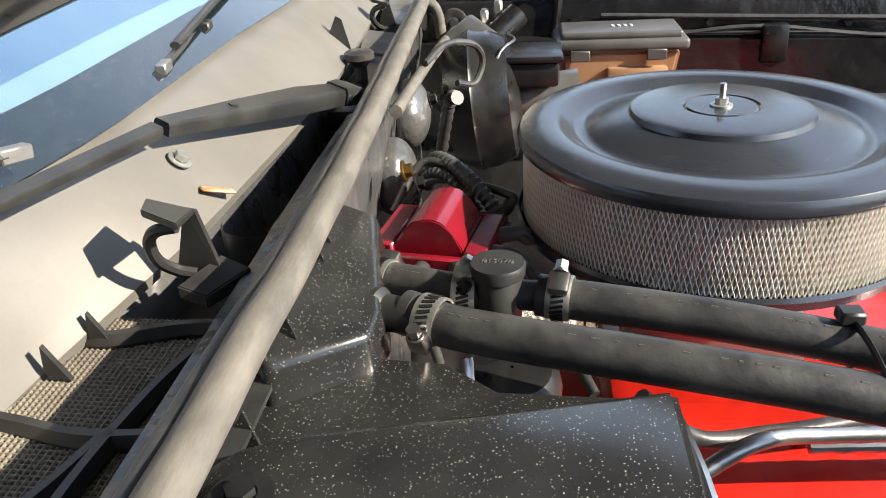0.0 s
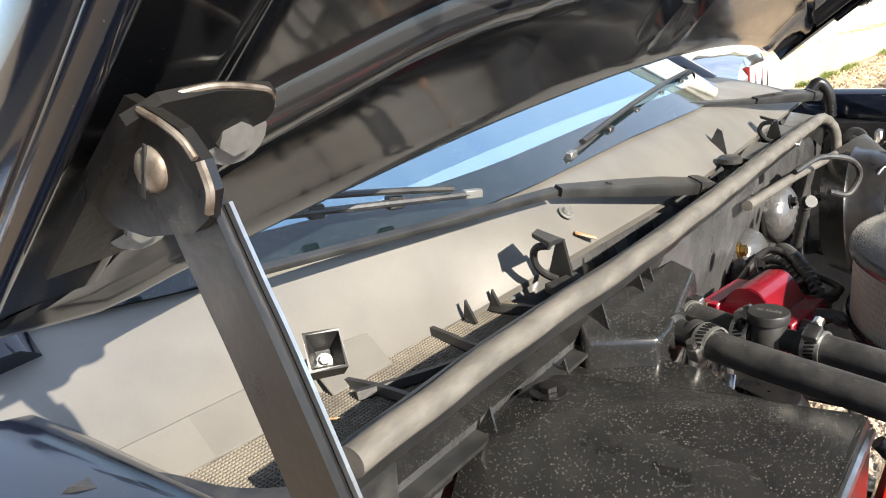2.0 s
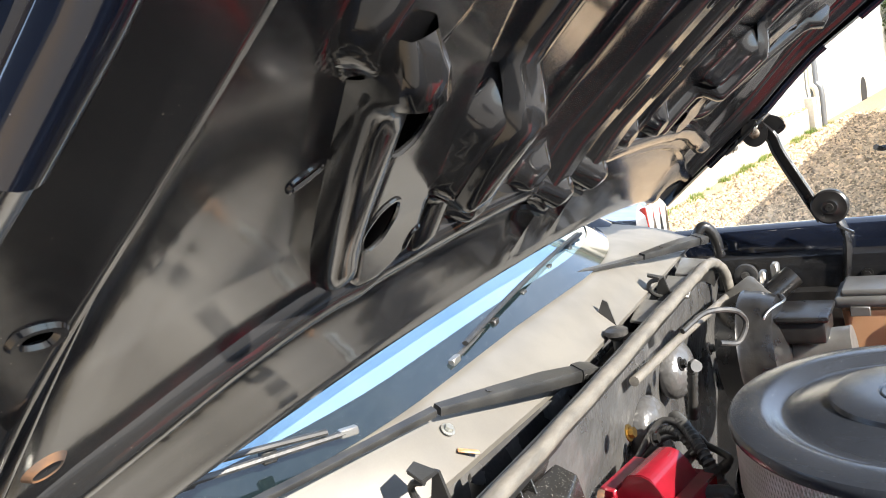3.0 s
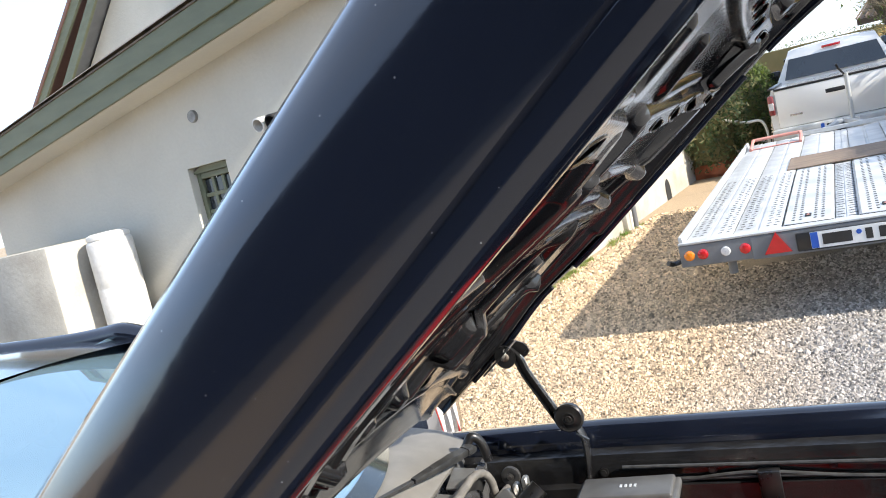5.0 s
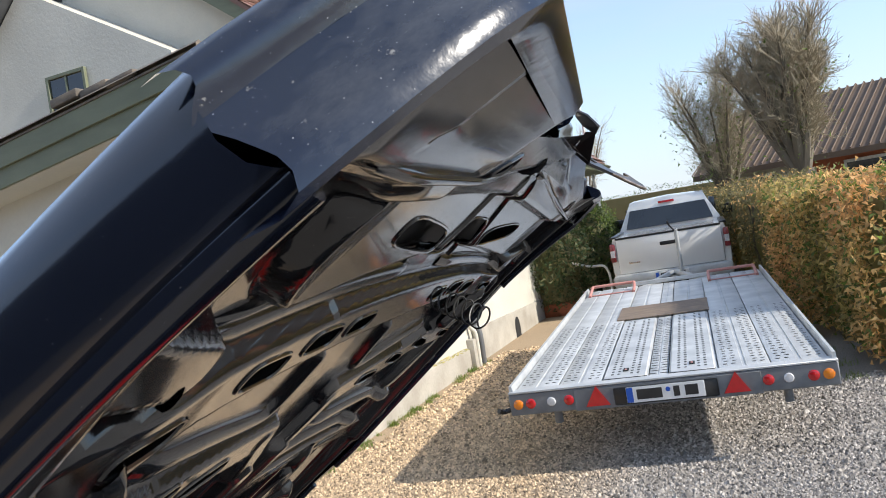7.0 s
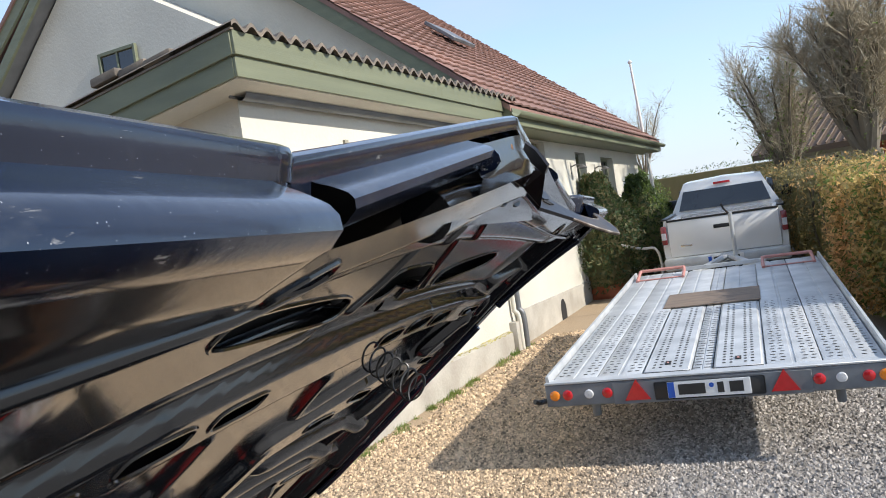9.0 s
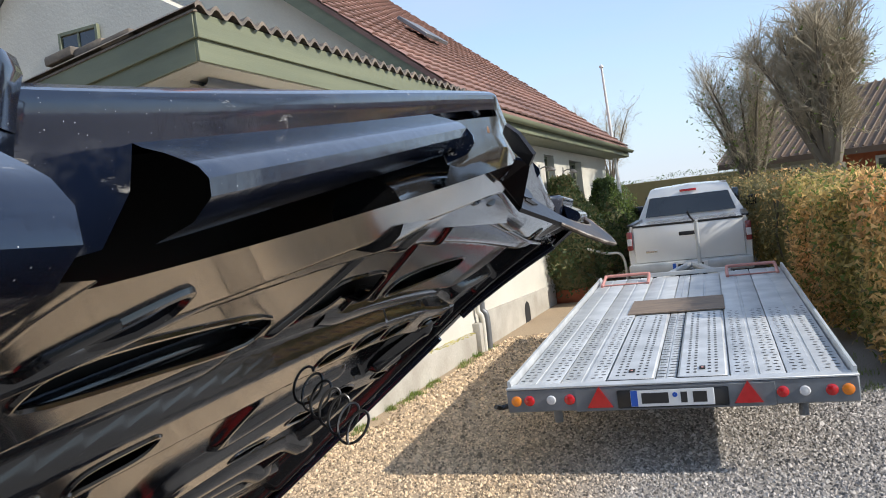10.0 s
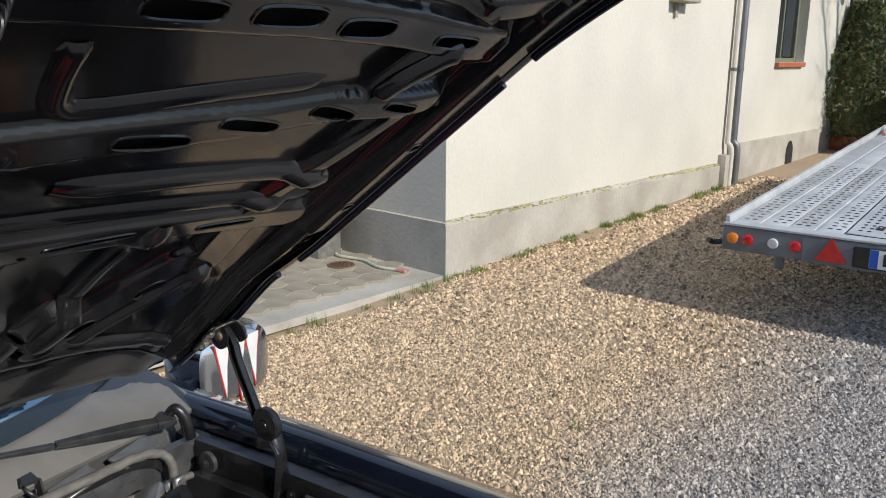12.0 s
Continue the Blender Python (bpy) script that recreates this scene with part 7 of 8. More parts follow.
# ---- trailer ----
def build_trailer():
    root = thing("car_trailer", TRAILER, "galvanised flatbed car trailer with ramps and lamp board", "trailer")
    Z = 0.61
    frame = part("frame", boxed((-1.08, 0.06, Z - 0.12), (1.08, 5.0, Z - 0.05), 0.01), GALV, root)
    # deck planks: pressed steel channels
    xs = [-1.05, -0.735, -0.425, -0.105, 0.030, 0.365, 0.70, 1.05]
    for x0, x1 in zip(xs, xs[1:]):
        if x1 - x0 < 0.05:
            continue
        b = bmesh.new()
        z1 = Z if abs(x0 + x1 - 0.06) / 2 > 0.4 else Z - 0.012
        rr = []
        w = x1 - x0
        for y in (0.03, 5.0):
            rr.append([(x0 + 0.003, y, z1 - 0.03), (x0 + 0.004, y, z1 - 0.002), (x0 + 0.012, y, z1 + 0.002), (x0 + w * 0.46, y, z1 + 0.002), (x0 + w * 0.47, y, z1 - 0.004), (x0 + w * 0.53, y, z1 - 0.004), (x0 + w * 0.54, y, z1 + 0.002), (x1 - 0.012, y, z1 + 0.002), (x1 - 0.004, y, z1 - 0.002), (x1 - 0.003, y, z1 - 0.03)])
        ring_mesh(b, rr, close=False)
        part("deck_plank", b, GALV, root, "galvanised deck plank")
        # punched holes
        verts, faces = [], []
        for k in range(28):
            for q in (0.14, 0.30, 0.70, 0.86):
                cx, cy = x0 + w * q + 0.01 * (k % 2), 0.16 + 0.08 * k
                i = len(verts)
                verts.extend([(cx + 0.017 * math.cos(a), cy + 0.009 * math.sin(a), z1 + 0.0042) for a in (math.pi / 4 * t for t in range(8))])
                faces.append(tuple(range(i, i + 8)))
        tagged(link("hole_pattern", from_arrays("hole_pattern", verts, faces), DARK, root, smooth=False), kind="stuff")
    for sign in (-1, 1):
        b = bmesh.new()
        prism(b, [(sign * 1.05, 0.0, Z - 0.10), (sign * 1.085, 0.0, Z - 0.10), (sign * 1.085, 0.0, Z + 0.045), (sign * 1.065, 0.0, Z + 0.045), (sign * 1.060, 0.0, Z + 0.02)], (0, 5.05, 0))
        part("side_rail", b, GALV, root, "galvanised side rail", smooth=False)
        for k in range(14):
            part("lashing_slot", boxed((sign * 1.0855 - 0.001, 0.2 + 0.35 * k, Z - 0.01), (sign * 1.0855 + 0.001, 0.34 + 0.35 * k, Z + 0.015)), DARK, root)
        # red wheel stop hoops at the front
        xh = sign * 0.72
        part("wheel_stop", tubed([(xh - 0.27, 4.45, Z + 0.012), (xh - 0.27, 4.72, Z + 0.05), (xh - 0.26, 4.80, Z + 0.075), (xh - 0.22, 4.83, Z + 0.08), (xh + 0.22, 4.83, Z + 0.08), (xh + 0.26, 4.80, Z + 0.075), (xh + 0.27, 4.72, Z + 0.05), (xh + 0.27, 4.45, Z + 0.012)], 0.019, 10), RED_PAINT, root, "faded red wheel stop hoop")
        part("wheel_stop_base", boxed((xh - 0.27, 4.50, Z + 0.006), (xh + 0.27, 4.56, Z + 0.014)), RED_PAINT, root)
        # ramps stowed in the middle of the deck
        xr = sign * 0.230 - 0.035
        ramp = part("ramp", boxed((xr - 0.15, 0.06, Z - 0.01), (xr + 0.15, 2.35, Z + 0.012), 0.008, 1), GALV, root, "galvanised loading ramp lying in the deck")
        verts, faces = [], []
        for k in range(28):
            for q in (-0.09, -0.045, 0.045, 0.09):
                cx, cy = xr + q, 0.16 + 0.078 * k
                i = len(verts)
                verts.extend([(cx + 0.012 * math.cos(a), cy + 0.016 * math.sin(a), Z + 0.0135) for a in (math.pi / 4 * t for t in range(8))])
                faces.append(tuple(range(i, i + 8)))
        tagged(link("hole_pattern", from_arrays("hole_pattern", verts, faces), DARK, ramp, smooth=False), kind="stuff")
        part("ramp_edge", boxed((xr - 0.156, 0.052, Z - 0.004), (xr + 0.156, 0.064, Z + 0.009), 0.002, 1), DARK, ramp, "dark gap at the ramp's end")
        part("ramp_latch", boxed((xr - 0.02, 0.22, Z + 0.014), (xr + 0.02, 0.30, Z + 0.02), 0.002, 1), DARK, ramp)
        part("ramp_latch", boxed((xr - 0.008, 0.235, Z + 0.02), (xr + 0.008, 0.26, Z + 0.024), 0.002, 1), RED_PAINT, ramp)
        # wheels under the deck
        for y in (2.3, 3.05):
            w = part("wheel", lathe(bmesh.new(), [(0.12, -0.08), (0.22, -0.09), (0.25, -0.06), (0.255, 0), (0.25, 0.06), (0.22, 0.09), (0.12, 0.08)], 24, rot_to((1, 0, 0), (sign * 0.86, y, 0.24))), TYRE, root)
            part("rim", lathe(bmesh.new(), [(0.02, 0.03), (0.11, 0.05), (0.125, 0.07)], 20, rot_to((sign, 0, 0), (sign * 0.86, y, 0.24))), GALV, w)
        part("support_leg", tube(bmesh.new(), [(sign * 0.78, 0.12, Z - 0.1), (sign * 0.78, 0.12, 0.33)], 0.03, 10), GALV_DARK, root)
    part("plywood_sheet", boxed((-0.50, 2.45, Z + 0.002), (0.38, 3.20, Z + 0.012)), PLY, root, "brown plywood sheet let into the deck")
    part("corner_hook", tubed([(-1.08, 0.05, Z - 0.13), (-1.15, 0.02, Z - 0.14), (-1.18, -0.02, Z - 0.12)], 0.018, 8), SATIN_BLACK, root)
    # lamp board
    board = part("lamp_board", boxed((-1.09, -0.03, Z - 0.165), (1.09, 0.03, Z - 0.008), 0.008, 1), GALV_DARK, root, "grey rear lamp board")
    part("deck_edge", boxed((-1.09, -0.035, Z - 0.008), (1.09, 0.06, Z + 0.006), 0.003, 1), GALV, root)
    part("plate_panel", boxed((-0.62, -0.034, Z - 0.17), (0.62, -0.029, Z - 0.02), 0.003, 1), GALV_DARK, board)
    part("plate_recess", boxed((-0.345, -0.038, Z - 0.155), (0.345, -0.033, Z - 0.035), 0.01, 2), BAR_BLACK, board)
    plate = part("number_plate", boxed((-0.26, -0.043, Z - 0.148), (0.26, -0.037, Z - 0.038), 0.004, 1), PLATE_WHITE, board, "white number plate with black bars")
    part("plate_strip", boxed((-0.258, -0.0445, Z - 0.145), (-0.215, -0.0425, Z - 0.041)), PLATE_BLUE, plate)
    for x0, x1 in ((-0.19, -0.02), (0.055, 0.095), (0.13, 0.215)):
        part("plate_bar", boxed((x0, -0.0445, Z - 0.128), (x1, -0.0425, Z - 0.058)), BAR_BLACK, plate)
    part("plate_seal", lathe(bmesh.new(), [(0.001, 0.002), (0.016, 0.002), (0.016, 0)], 14, rot_to((0, -1, 0), (0.02, -0.043, Z - 0.075))), PLATE_BLUE, plate)
    for sign in (-1, 1):
        b = prism(bmesh.new(), [(sign * 0.46 - 0.085, -0.036, Z - 0.145), (sign * 0.46 + 0.085, -0.036, Z - 0.145), (sign * 0.46, -0.036, Z - 0.005)], (0, -0.008, 0))
        part("reflector_triangle", b, RED_LENS, board, "red triangular reflector", smooth=False)
        for x, m, r in ((0.66, RED_LENS, 0.036), (0.785, CLEAR_LENS, 0.032), (0.935, RED_LENS, 0.036), (1.025, ORANGE_LENS, 0.036)):
            part("lamp", lathe(bmesh.new(), [(0.001, 0.012), (r * 0.8, 0.010), (r, 0.004), (r, -0.002)], 20, rot_to((0, -1, 0), (sign * x, -0.031, Z - 0.085))), m, board)
    # drawbar
    for sign in (-1, 1):
        part("drawbar", tube(bmesh.new(), [(sign * 0.55, 4.95, Z - 0.12), (0.04 * sign, 6.9, Z - 0.12)], 0.05, 8), GALV, root)
    part("jockey_wheel", tube(bmesh.new(), [(0.12, 6.6, 0.2), (0.12, 6.6, 1.15)], 0.03, 10), GALV, root)
    part("jockey_handle", tubed([(0.12, 6.6, 1.12), (0.05, 6.55, 1.22), (0.02, 6.5, 1.30)], 0.014, 8), SATIN_BLACK, root)
    part("headboard", boxed((-0.5, 5.0, Z), (0.5, 5.03, Z + 0.05), 0.005, 1), GALV, root)


build_trailer()


# ---- pick-up truck ----
def build_truck():
    root = thing("pickup_truck", TRUCK, "off-white pickup truck towing the trailer", "pickup truck")
    W = 0.93
    b = bmesh.new()
    sec = [(-W, 0.55), (-W - 0.01, 0.80), (-W + 0.01, 1.10), (-W + 0.05, 1.22), (W - 0.05, 1.22), (W - 0.01, 1.10), (W + 0.01, 0.80), (W, 0.55)]
    rings = [[(x * k, y, z) for x, z in sec] for y, k in ((0.05, 0.985), (0.10, 1.0), (3.4, 1.0), (5.1, 0.95), (5.2, 0.9))]
    ring_mesh(b, rings, True, True)
    part("body", b, TRUCK_PAINT, root, "off-white painted body")
    part("tailgate", boxed((-W + 0.10, 0.0, 0.62), (W - 0.10, 0.07, 1.20), 0.025), TRUCK_PAINT, root, "off-white tailgate")
    part("tailgate_handle", boxed((-0.13, -0.02, 1.01), (0.13, 0.005, 1.07), 0.01), DARK, root)
    part("tailgate_top", boxed((-W + 0.10, -0.005, 1.195), (W - 0.10, 0.06, 1.225), 0.008), DARK, root)
    b = bmesh.new()
    cab = [(1.62, 1.22, 0.90), (1.72, 1.60, 0.76), (1.85, 1.74, 0.70), (2.9, 1.76, 0.70), (3.5, 1.70, 0.70), (4.1, 1.22, 0.88)]
    rings = []
    for y, z, w in cab:
        rings.append([(-w - 0.02, y, 1.18), (-w, y, min(z, 1.24)), (-w + 0.05 * (z > 1.3), y, z), (0, y, z + 0.03 * (z > 1.5)), (w - 0.05 * (z > 1.3), y, z), (w, y, min(z, 1.24)), (w + 0.02, y, 1.18)])
    ring_mesh(b, rings, close=False)
    part("cab", b, TRUCK_PAINT, root, "off-white cab")
    b = bmesh.new()
    prism(b, [(-0.76, 1.60, 1.27), (0.76, 1.60, 1.27), (0.66, 1.70, 1.60), (-0.66, 1.70, 1.60)], (0, -0.012, 0.0))
    part("rear_window", b, CAR_GLASS, root, "dark rear window", smooth=False)
    part("brake_light", boxed((-0.14, 1.70, 1.66), (0.14, 1.74, 1.70), 0.005), RED_LENS, root)
    for sign in (-1, 1):
        t = part("tail_light", boxed((sign * 0.895 - 0.045, -0.012, 0.84), (sign * 0.895 + 0.045, 0.10, 1.14), 0.02), TAIL_LENS, root, "red and white tail light")
        part("reverse_lens", boxed((sign * 0.895 - 0.036, -0.016, 0.92), (sign * 0.895 + 0.036, -0.010, 1.03), 0.002, 1), CLEAR_LENS, t)
        part("side_window", boxed((sign * 0.74 - 0.012, 1.85, 1.26), (sign * 0.74 + 0.09, 3.6, 1.62), 0.02), CAR_GLASS, root)
        m = part("side_mirror", boxed((sign * 1.06 - 0.10, 3.55, 1.22), (sign * 1.06 + 0.10, 3.68, 1.42), 0.03), SATIN_BLACK, root)
        part("bed_rail", boxed((sign * 0.87 - 0.05, 0.06, 1.215), (sign * 0.87 + 0.05, 1.65, 1.25), 0.01), SATIN_BLACK, root)
        for y in (0.95, 4.35):
            w = part("wheel", lathe(bmesh.new(), [(0.2, -0.12), (0.34, -0.13), (0.375, -0.09), (0.38, 0), (0.375, 0.09), (0.34, 0.13), (0.2, 0.12)], 28, rot_to((1, 0, 0), (sign * 0.80, y, 0.38))), TYRE, root)
            part("rim", lathe(bmesh.new(), [(0.03, 0.06), (0.18, 0.08), (0.21, 0.11)], 20, rot_to((sign, 0, 0), (sign * 0.80, y, 0.38))), CHROME, w)
    bp = part("rear_bumper", boxed((-W, -0.16, 0.42), (W, 0.04, 0.62), 0.04), GALV, root, "grey metal rear bumper")
    pl = part("number_plate", boxed((-0.26, -0.172, 0.50), (0.26, -0.164, 0.60), 0.003, 1), PLATE_WHITE, bp, "white plate with bars")
    part("plate_strip", boxed((-0.26, -0.174, 0.505), (-0.21, -0.1715, 0.595)), PLATE_BLUE, pl)
    part("plate_bar", boxed((-0.18, -0.174, 0.525), (0.2, -0.1715, 0.58)), BAR_BLACK, pl)
    part("badge", boxed((-0.66, -0.008, 0.78), (-0.48, 0.002, 0.81), 0.003, 1), CHROME, root)
    # near-black slab standing in for the shade under the truck
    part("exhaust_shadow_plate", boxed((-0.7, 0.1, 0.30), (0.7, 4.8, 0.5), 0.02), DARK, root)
    part("tow_hitch", boxed((-0.06, -0.40, 0.42), (0.06, -0.1, 0.50), 0.01), SATIN_BLACK, root)


build_truck()


# ---- greenery and distance ----
def leaf_cloud(n, inside, size, seed, droop=0.3):
    """Small leaf quads, each placed by the function inside(rng), in one mesh."""
    rng = np.random.RandomState(seed)
    verts, faces = [], []
    for _ in range(n):
        p, out = inside(rng)
        s = size * rng.uniform(0.6, 1.3)
        a = Vector((rng.normal(), rng.normal(), rng.normal() - droop)).normalized()
        b = a.cross(Vector(out) + Vector((rng.normal(), rng.normal(), rng.normal())) * 0.6).normalized()
        p = Vector(p)
        i = len(verts)
        verts.extend([tuple(p - b * s * 0.35), tuple(p + a * s * 0.5 - b * s * 0.1), tuple(p + a * s), tuple(p + a * s * 0.5 + b * s * 0.35)])
        faces.append((i, i + 1, i + 2, i + 3))
    return verts, faces


def build_hedge(name, m, length, height, depth, mats, n, seed, label):
    root = thing(name, m, label, "hedge")
    def surf(rng):
        y = rng.uniform(0, length)
        bulge = 0.10 * math.sin(y * 2.1 + seed) + 0.06 * math.sin(y * 5.3)
        h = height + 0.06 * math.sin(y * 1.7) + 0.04 * rng.normal()
        if rng.rand() < 0.30:
            return (rng.uniform(-0.02, depth), y, h + 0.04 * rng.normal()), (0, 0, 1)
        if rng.rand() < 0.12:
            return (rng.uniform(0, depth), 0.05 * rng.normal(), rng.uniform(0.1, h)), (0, -1, 0.2)
        return (bulge - abs(rng.normal()) * 0.07 + 0.05, y, h * rng.uniform(0.05, 1.0) ** 0.8), (-1, 0, 0.2)
    for k, mat in enumerate(mats):
        v, f = leaf_cloud(n[k], surf, 0.075, seed + k)
        tagged(link("foliage", from_arrays("foliage", v, f), mat, root, smooth=False), kind="stuff")
    b = boxed((0.16, 0.05, 0.0), (depth - 0.05, length, height - 0.12), 0.05)
    part("dark_core", b, LEAF_HEDGE, root)
    rng = np.random.RandomState(seed)
    for i in range(int(length * 2)):
        y = 0.25 + i * 0.5
        part("stem", tubed([(0.3, y, 0), (0.25 + 0.1 * rng.normal(), y + 0.1, height * 0.4), (0.15, y + 0.1 * rng.normal(), height * 0.8)], 0.02, 6, 3), BARK, root)


build_hedge("beech_hedge", YARD @ pose(3.50, 6.75, 0, 0, 0, -6), 4.7, 1.60, 1.1, (LEAF_BROWN, LEAF_HEDGE, LEAF_LIGHT), (14000, 1600, 4200), 5, "clipped beech hedge with brown winter leaves")
build_hedge("dark_hedge", YARD @ pose(3.98, 11.5, 0, 0, 0, -8), 17, 1.70, 1.2, (LEAF_HEDGE, LEAF_BROWN), (8000, 2500), 9, "dull green hedge along the drive")
build_hedge("far_hedge", YARD @ pose(-2.0, 33, 0, 0, 0, -90), 26, 2.0, 1.5, (LEAF_GREEN, LEAF_LIGHT), (6000, 2500), 13, "far green hedge across the end of the drive")


def build_conifer(x, y, h, r, seed, mats, label):
    root = thing("conifer", YARD @ pose(x, y, 0), label, "conifer", "conifers")
    def body(rng):
        t = rng.rand() ** 0.7
        a = rng.uniform(0, 2 * math.pi)
        w = r * (0.62 + 0.40 * math.sin(math.pi * min(1, t * 1.0 + 0.12)) - 0.55 * max(0, t - 0.55) * 1.6)
        w *= 1 + 0.10 * math.sin(5 * a + 7 * t + seed) + 0.06 * rng.normal()
        return (w * math.cos(a), w * math.sin(a), 0.1 + t * h), (math.cos(a), math.sin(a), 0.3)
    for k, (mat, n) in enumerate(mats):
        v, f = leaf_cloud(n, body, 0.085, seed + k, -0.5)
        tagged(link("foliage", from_arrays("foliage", v, f), mat, root, smooth=False), kind="stuff")
    part("trunk", tubed([(0, 0, 0), (0.02, 0.01, h * 0.5), (0, 0, h * 0.9)], lambda t: 0.06 * (1.1 - t), 8), BARK, root)
    b = bmesh.new()
    lathe(b, [(0.05, 0.1), (r * 0.62, 0.25), (r * 0.72, h * 0.4), (r * 0.55, h * 0.7), (r * 0.2, h * 0.92), (0.01, h * 0.95)], 14)
    part("dark_core", b, LEAF_HEDGE, root)


build_conifer(1.05, 14.1, 2.05, 0.62, 3, ((LEAF_GREEN, 5200), (LEAF_HEDGE, 2600)), "clipped dark green conifer beside the house wall")
build_conifer(1.95, 16.6, 1.95, 0.62, 23, ((LEAF_GREEN, 3800), (LEAF_LIGHT, 1500)), "round green conifer beside the steps")
build_conifer(2.0, 24.0, 2.6, 1.2, 41, ((LEAF_LIGHT, 3000), (LEAF_GREEN, 3000)), "bright green shrub behind the house")


def build_bare_tree(x, y, h, spread, seed, label, twigs=4, leaves=0, limbs=9, trunk=0.16, fork=0.3):
    root = thing("bare_tree", YARD @ pose(x, y, 0), label, "tree", "bare trees")
    rng = np.random.RandomState(seed)
    part("trunk", tubed([(0, 0, 0), (0.05, 0.02, h * fork * 0.5), (0.0, 0.05, h * fork)], lambda t: trunk * (1.15 - 0.35 * t), 12), BARK, root)
    tips = []
    for i in range(limbs):
        a = 2 * math.pi * i / limbs + rng.uniform(-0.3, 0.3)
        lean = rng.uniform(0.15, 1.0) * spread
        top = h * rng.uniform(0.75, 1.0)
        p0 = Vector((0, 0.05, h * fork * rng.uniform(0.8, 1.0)))
        p1 = p0 + Vector((math.cos(a) * lean * 0.4, math.sin(a) * lean * 0.4, (top - p0.z) * 0.40))
        p2 = p0 + Vector((math.cos(a) * lean * 0.7, math.sin(a) * lean * 0.7, (top - p0.z) * 0.75))
        p3 = p0 + Vector((math.cos(a) * lean, math.sin(a) * lean, (top - p0.z)))
        pts = smooth_path([p0, p1, p2, p3], 5)
        part("limb", tube(bmesh.new(), pts, lambda t: trunk * 0.42 * (1.05 - 0.85 * t), 7), BARK, root)
        tips.extend(pts[3:])
    verts, faces = [], []
    def twig(p, d, length, r, depth):
        q = p + d * length * 0.5 + Vector((rng.normal(), rng.normal(), rng.normal())) * length * 0.07
        e = q + d * length * 0.5 + Vector((rng.normal(), rng.normal(), rng.normal())) * length * 0.10
        for s0, s1, ra, rb in ((p, q, r, r * 0.75), (q, e, r * 0.75, r * 0.4)):
            dd = (s1 - s0).normalized()
            sd = dd.cross(Vector((0.3, 0.2, 1))).normalized()
            up = sd.cross(dd)
            k = len(verts)
            for c, rr in ((s0, ra), (s1, rb)):
                for t in range(3):
                    a = 2.094 * t
                    verts.append(tuple(c + sd * rr * math.cos(a) + up * rr * math.sin(a)))
            for t in range(3):
                u = (t + 1) % 3
                faces.append((k + t, k + u, k + 3 + u, k + 3 + t))
        if depth:
            for _ in range(3):
                nd = (d + Vector((rng.normal(), rng.normal(), rng.normal() + 0.25)) * 0.55).normalized()
                twig(p + (e - p) * rng.uniform(0.25, 0.95), nd, length * rng.uniform(0.5, 0.75), r * 0.55, depth - 1)
    for p in tips:
        for _ in range(twigs):
            d = Vector((rng.normal() * 0.6, rng.normal() * 0.6, 1.0 + 0.3 * rng.normal())).normalized()
            twig(p, d, h * 0.11 * rng.uniform(0.7, 1.3), trunk * 0.048, 2)
    tagged(link("twig_haze", from_arrays("twig_haze", verts, faces), TWIG, root, "fine bare twigs"), kind="stuff")
    if leaves:
        def crown(r2):
            p = tips[r2.randint(len(tips))]
            return tuple(p + Vector((r2.normal(), r2.normal(), r2.normal())) * h * 0.06), (0, 0, 1)
        v, f = leaf_cloud(leaves, crown, 0.09, seed + 7)
        tagged(link("young_leaves", from_arrays("young_leaves", v, f), LEAF_LIGHT, root, smooth=False), kind="stuff")


build_bare_tree(6.6, 17.2, 5.0, 1.5, 11, "pollarded bare tree with dense brown twigs", 7, 500, 12, 0.30, 0.36)
build_bare_tree(5.6, 19.5, 4.6, 1.3, 17, "bare tree with a haze of fine twigs", 6, 900, 9, 0.16, 0.3)
build_bare_tree(8.8, 12.5, 8.5, 3.2, 29, "tall bare tree with overhanging branches", 3, 0, 8, 0.18, 0.35)
build_bare_tree(5.5, 60, 7.5, 3.0, 37, "distant bare tree on the horizon", 3, 0, 8, 0.2, 0.3)


def build_far_house():
    m = YARD @ pose(10.9, 23.4, 0, 0, 0, -38)
    root = thing("far_house", m, "brick house with a brown tiled roof behind the hedge", "house")
    part("wall", boxed((-3.5, -3.0, 0), (3.5, 3.0, 2.12)), SILL, root, "red brick wall")
    part("wall", boxed((-3.52, -3.02, 0), (-1.2, -2.98, 2.12)), RENDER_WHITE, root)
    for sign in (-1, 1):
        b = prism(bmesh.new(), [(-4.0, sign * 3.6, 1.95), (-4.0, 0, 3.75), (-4.0, 0, 3.90), (-4.0, sign * 3.6, 2.10)], (8.0, 0, 0))
        part("roof_slope", b, TILE_BROWN, root, "brown tiled roof", smooth=False)
        for i in range(36):
            x = -4.0 + 8.0 * i / 36
            part("tile_ridge", tube(bmesh.new(), [(x, sign * 3.62, 2.13), (x, 0, 3.94)], 0.022, 5), TILE_BROWN, root)
    part("gable", prism(bmesh.new(), [(-3.5, -3.0, 2.1), (-3.5, 3.0, 2.1), (-3.5, 0, 3.70)], (7.0, 0, 0)), TILE_BROWN, root, smooth=False)
    for x in (-2.4, 0.4, 2.2):
        w = part("window", boxed((x - 0.55, -3.06, 0.9), (x + 0.55, -3.01, 1.85), 0.01, 1), WHITE_PLASTIC, root)
        part("pane", boxed((x - 0.47, -3.075, 0.98), (x + 0.47, -3.055, 1.77)), WINDOW_GLASS, w)


build_far_house()

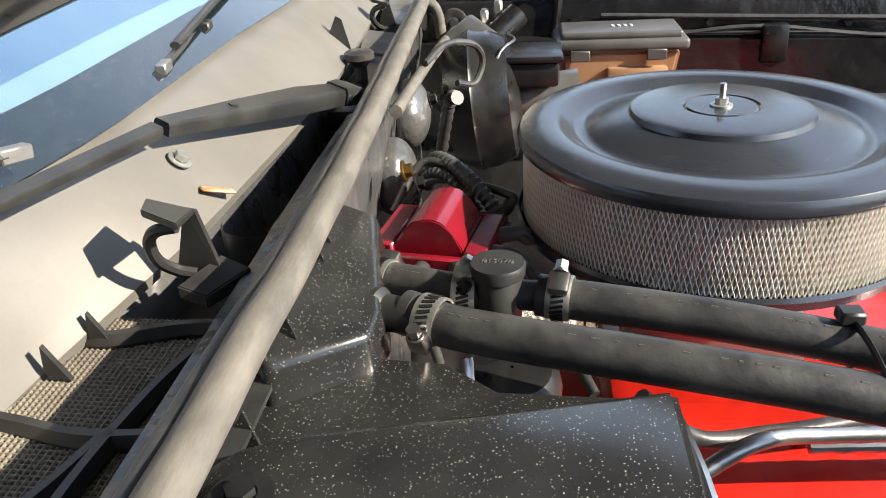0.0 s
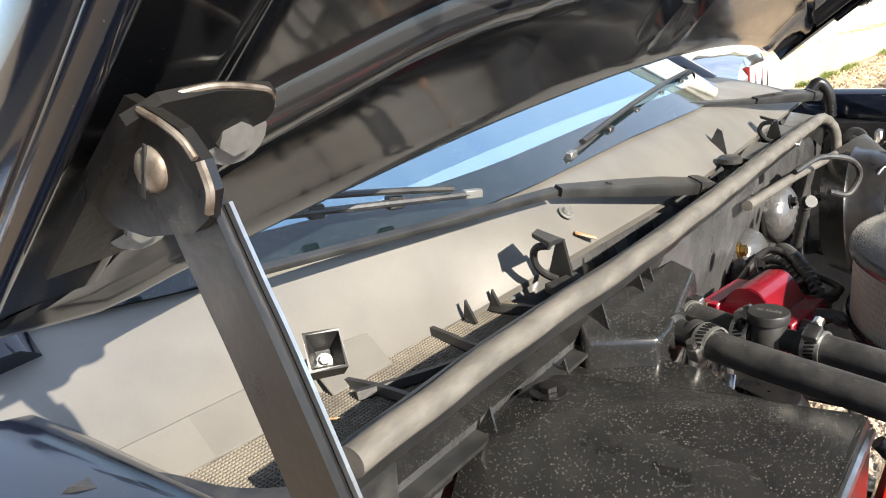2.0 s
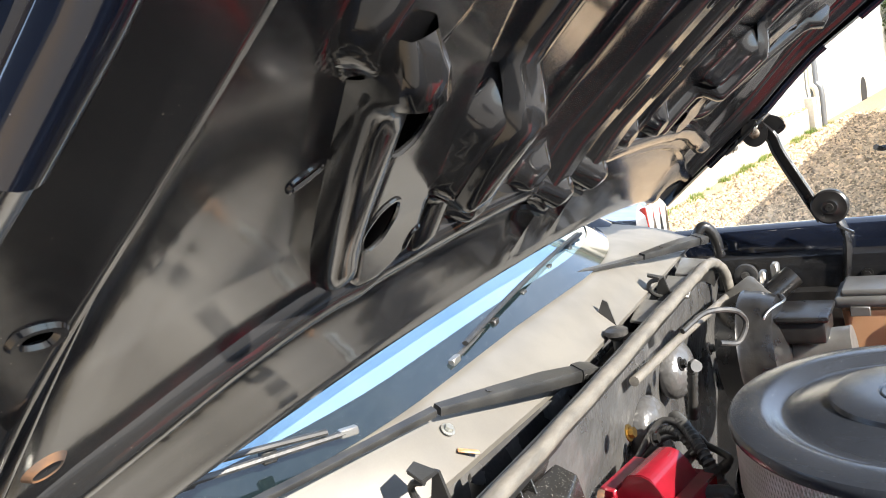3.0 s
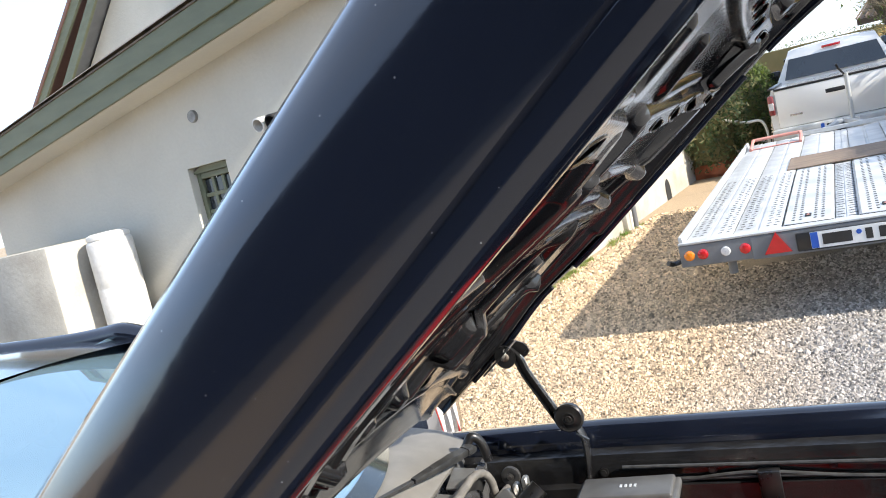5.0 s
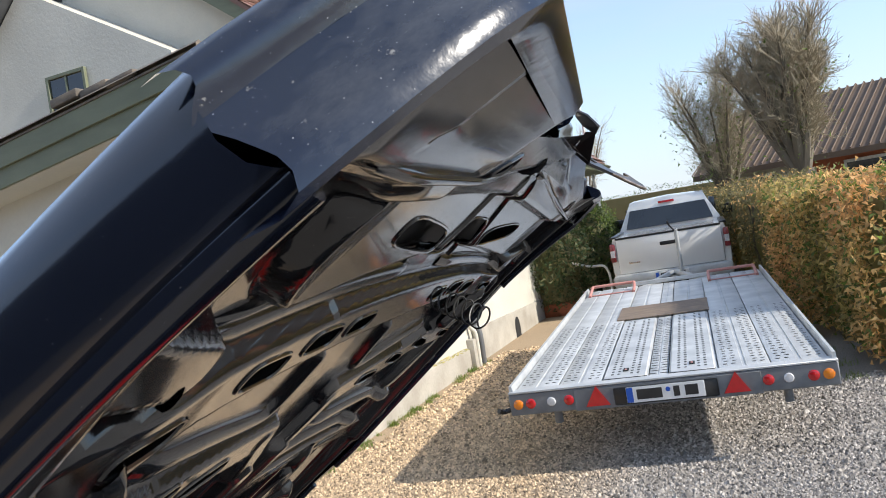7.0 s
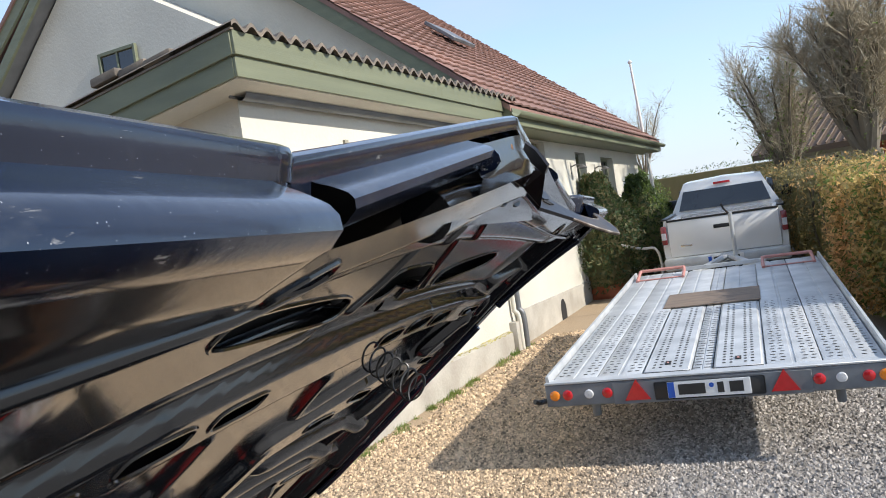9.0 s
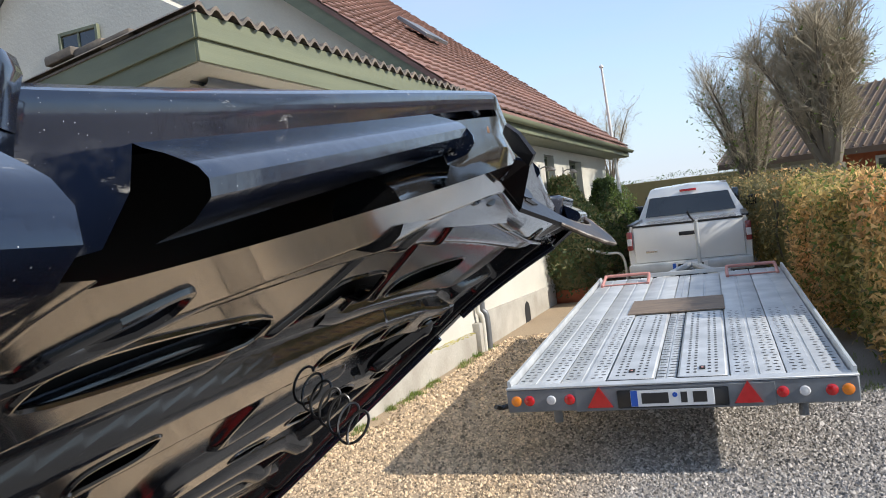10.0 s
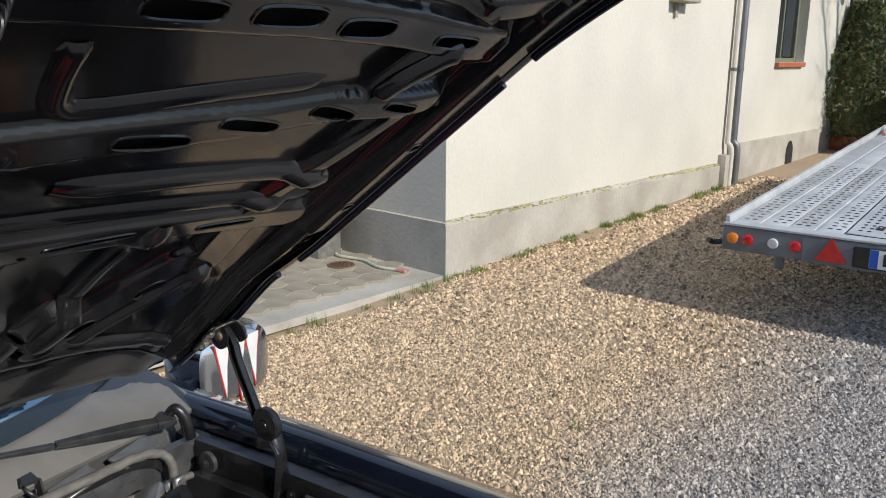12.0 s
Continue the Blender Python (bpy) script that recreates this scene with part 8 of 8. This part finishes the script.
flag = thing("flagpole", YARD @ pose(2.55, 19.4, 0, 0, -2.0, 0), "slim white flagpole behind the house", "flagpole")
part("pole", tube(bmesh.new(), [(0, 0, 0), (0, 0, 2.5), (0, 0, 4.7)], lambda t: 0.045 * (1.1 - 0.5 * t), 10), WHITE_PLASTIC, flag)
part("finial", lathe(bmesh.new(), [(0.001, 0.10), (0.05, 0.06), (0.05, 0.02), (0.02, 0.0)], 14, pose(0, 0, 4.7)), WHITE_PLASTIC, flag)


def build_gravel():
    """Loose stones where the camera sees them best, and a thin scatter beyond."""
    rng = np.random.RandomState(4)
    base = np.array([(1, 0, -0.25), (0.25, 0.95, -0.15), (-0.85, 0.5, -0.25), (-0.7, -0.72, -0.2), (0.4, -0.9, -0.25), (0.25, 0.15, 0.8), (-0.3, -0.1, 0.72)])
    tri = np.array([(0, 1, 5), (1, 2, 5), (2, 6, 5), (2, 3, 6), (3, 4, 6), (4, 5, 6), (4, 0, 5)])
    verts, faces, n = [], [], 0
    for count, x0, x1, y0, y1, size in ((125000, -2.4, 2.6, 1.75, 4.6, 0.0088), (42000, -1.9, 4.0, 4.6, 7.0, 0.0125), (7000, -1.0, 0.8, 7.0, 11.0, 0.018)):
        p = np.c_[rng.uniform(x0, x1, count), rng.uniform(y0, y1, count)]
        p = p[p[:, 0] > -1.62 - 0.36 * (5.07 - np.minimum(p[:, 1], 5.07)) + 0.03] if y0 < 4.7 else p[p[:, 0] > -1.55 + 0.278 * (p[:, 1] - 5.48)]
        k = len(p)
        size = size * np.exp(rng.normal(0, 0.30, (k, 1)))
        turn = rng.uniform(0, 6.283, (k, 1))
        v = base[None] * np.stack([size, size * rng.uniform(0.6, 0.95, (k, 1)), size * rng.uniform(0.55, 1.0, (k, 1))], -1) + rng.normal(0, 0.13, (k, 7, 3)) * size[:, :, None]
        x = p[:, :1] + v[:, :, 0] * np.cos(turn) - v[:, :, 1] * np.sin(turn)
        y = p[:, 1:] + v[:, :, 0] * np.sin(turn) + v[:, :, 1] * np.cos(turn)
        verts.extend(np.stack([x, y, v[:, :, 2] + size * 0.1], -1).reshape(-1, 3).tolist())
        faces.extend((tri[None] + (n + 7 * np.arange(k))[:, None, None]).reshape(-1, 3).tolist())
        n += 7 * k
    me = from_arrays("gravel", verts, faces)
    tagged(link("gravel", me, PEBBLE, None, smooth=False), "loose tan and grey gravel stones on the drive", "gravel", kind="stuff")


build_gravel()


def build_grass():
    rng = np.random.RandomState(8)
    verts, faces = [], []
    spots = []
    for _ in range(70):
        u = rng.uniform(-0.1, 5.2)
        p = HOUSE @ Vector((rng.uniform(0.05, 0.16), u, 0.17 * u / 5))
        spots.append((p.x, p.y, rng.uniform(0.4, 0.9)))
    for x, y, k in ((-1.92, 4.21, 1.2), (-1.62, 5.05, 1.0), (-1.72, 4.86, 0.8), (-1.8, 4.6, 0.5), (-1.66, 5.2, 0.8), (0.0, 3.6, 0.4), (3.3, 7.4, 1.3), (3.35, 8.0, 1.3), (3.2, 6.9, 1.2), (-1.98, 4.0, 0.5)):
        spots.append((x, y, k))
    for x, y, k in spots:
        for _ in range(int(46 * k)):
            px, py = x + rng.normal() * 0.045 * k, y + rng.normal() * 0.045 * k
            h = rng.uniform(0.02, 0.065) * min(1.2, k + 0.3)
            a = rng.uniform(0, 6.283)
            w, l = 0.003, rng.normal() * 0.02
            i = len(verts)
            verts.extend([(px - w * math.cos(a), py - w * math.sin(a), 0), (px + w * math.cos(a), py + w * math.sin(a), 0), (px + l * math.sin(a), py - l * math.cos(a), h)])
            faces.append((i, i + 1, i + 2))
    tagged(link("grass_tufts", from_arrays("grass_tufts", verts, faces), GRASS, None, smooth=False), "small green weeds along the wall foot and paving edge", "grass", kind="stuff")


build_grass()


# ---- unseen dark wall added behind the camera to darken the hood's reflections ----
def build_reflected_wall():
    bm = bmesh.new()
    for i in range(60):
        box(bm, (-9.0 + 0.2 * i, -4.62 + 0.012 * (i % 2), 0), (-8.802 + 0.2 * i, -4.5 + 0.012 * (i % 2), 4.6))
    solo("wall_south", bm, REFLECTED_BOARD, Matrix(), "dark blue-grey boarded wall, added out of view to darken reflections", "wall", kind="structure", smooth=False)


build_reflected_wall()
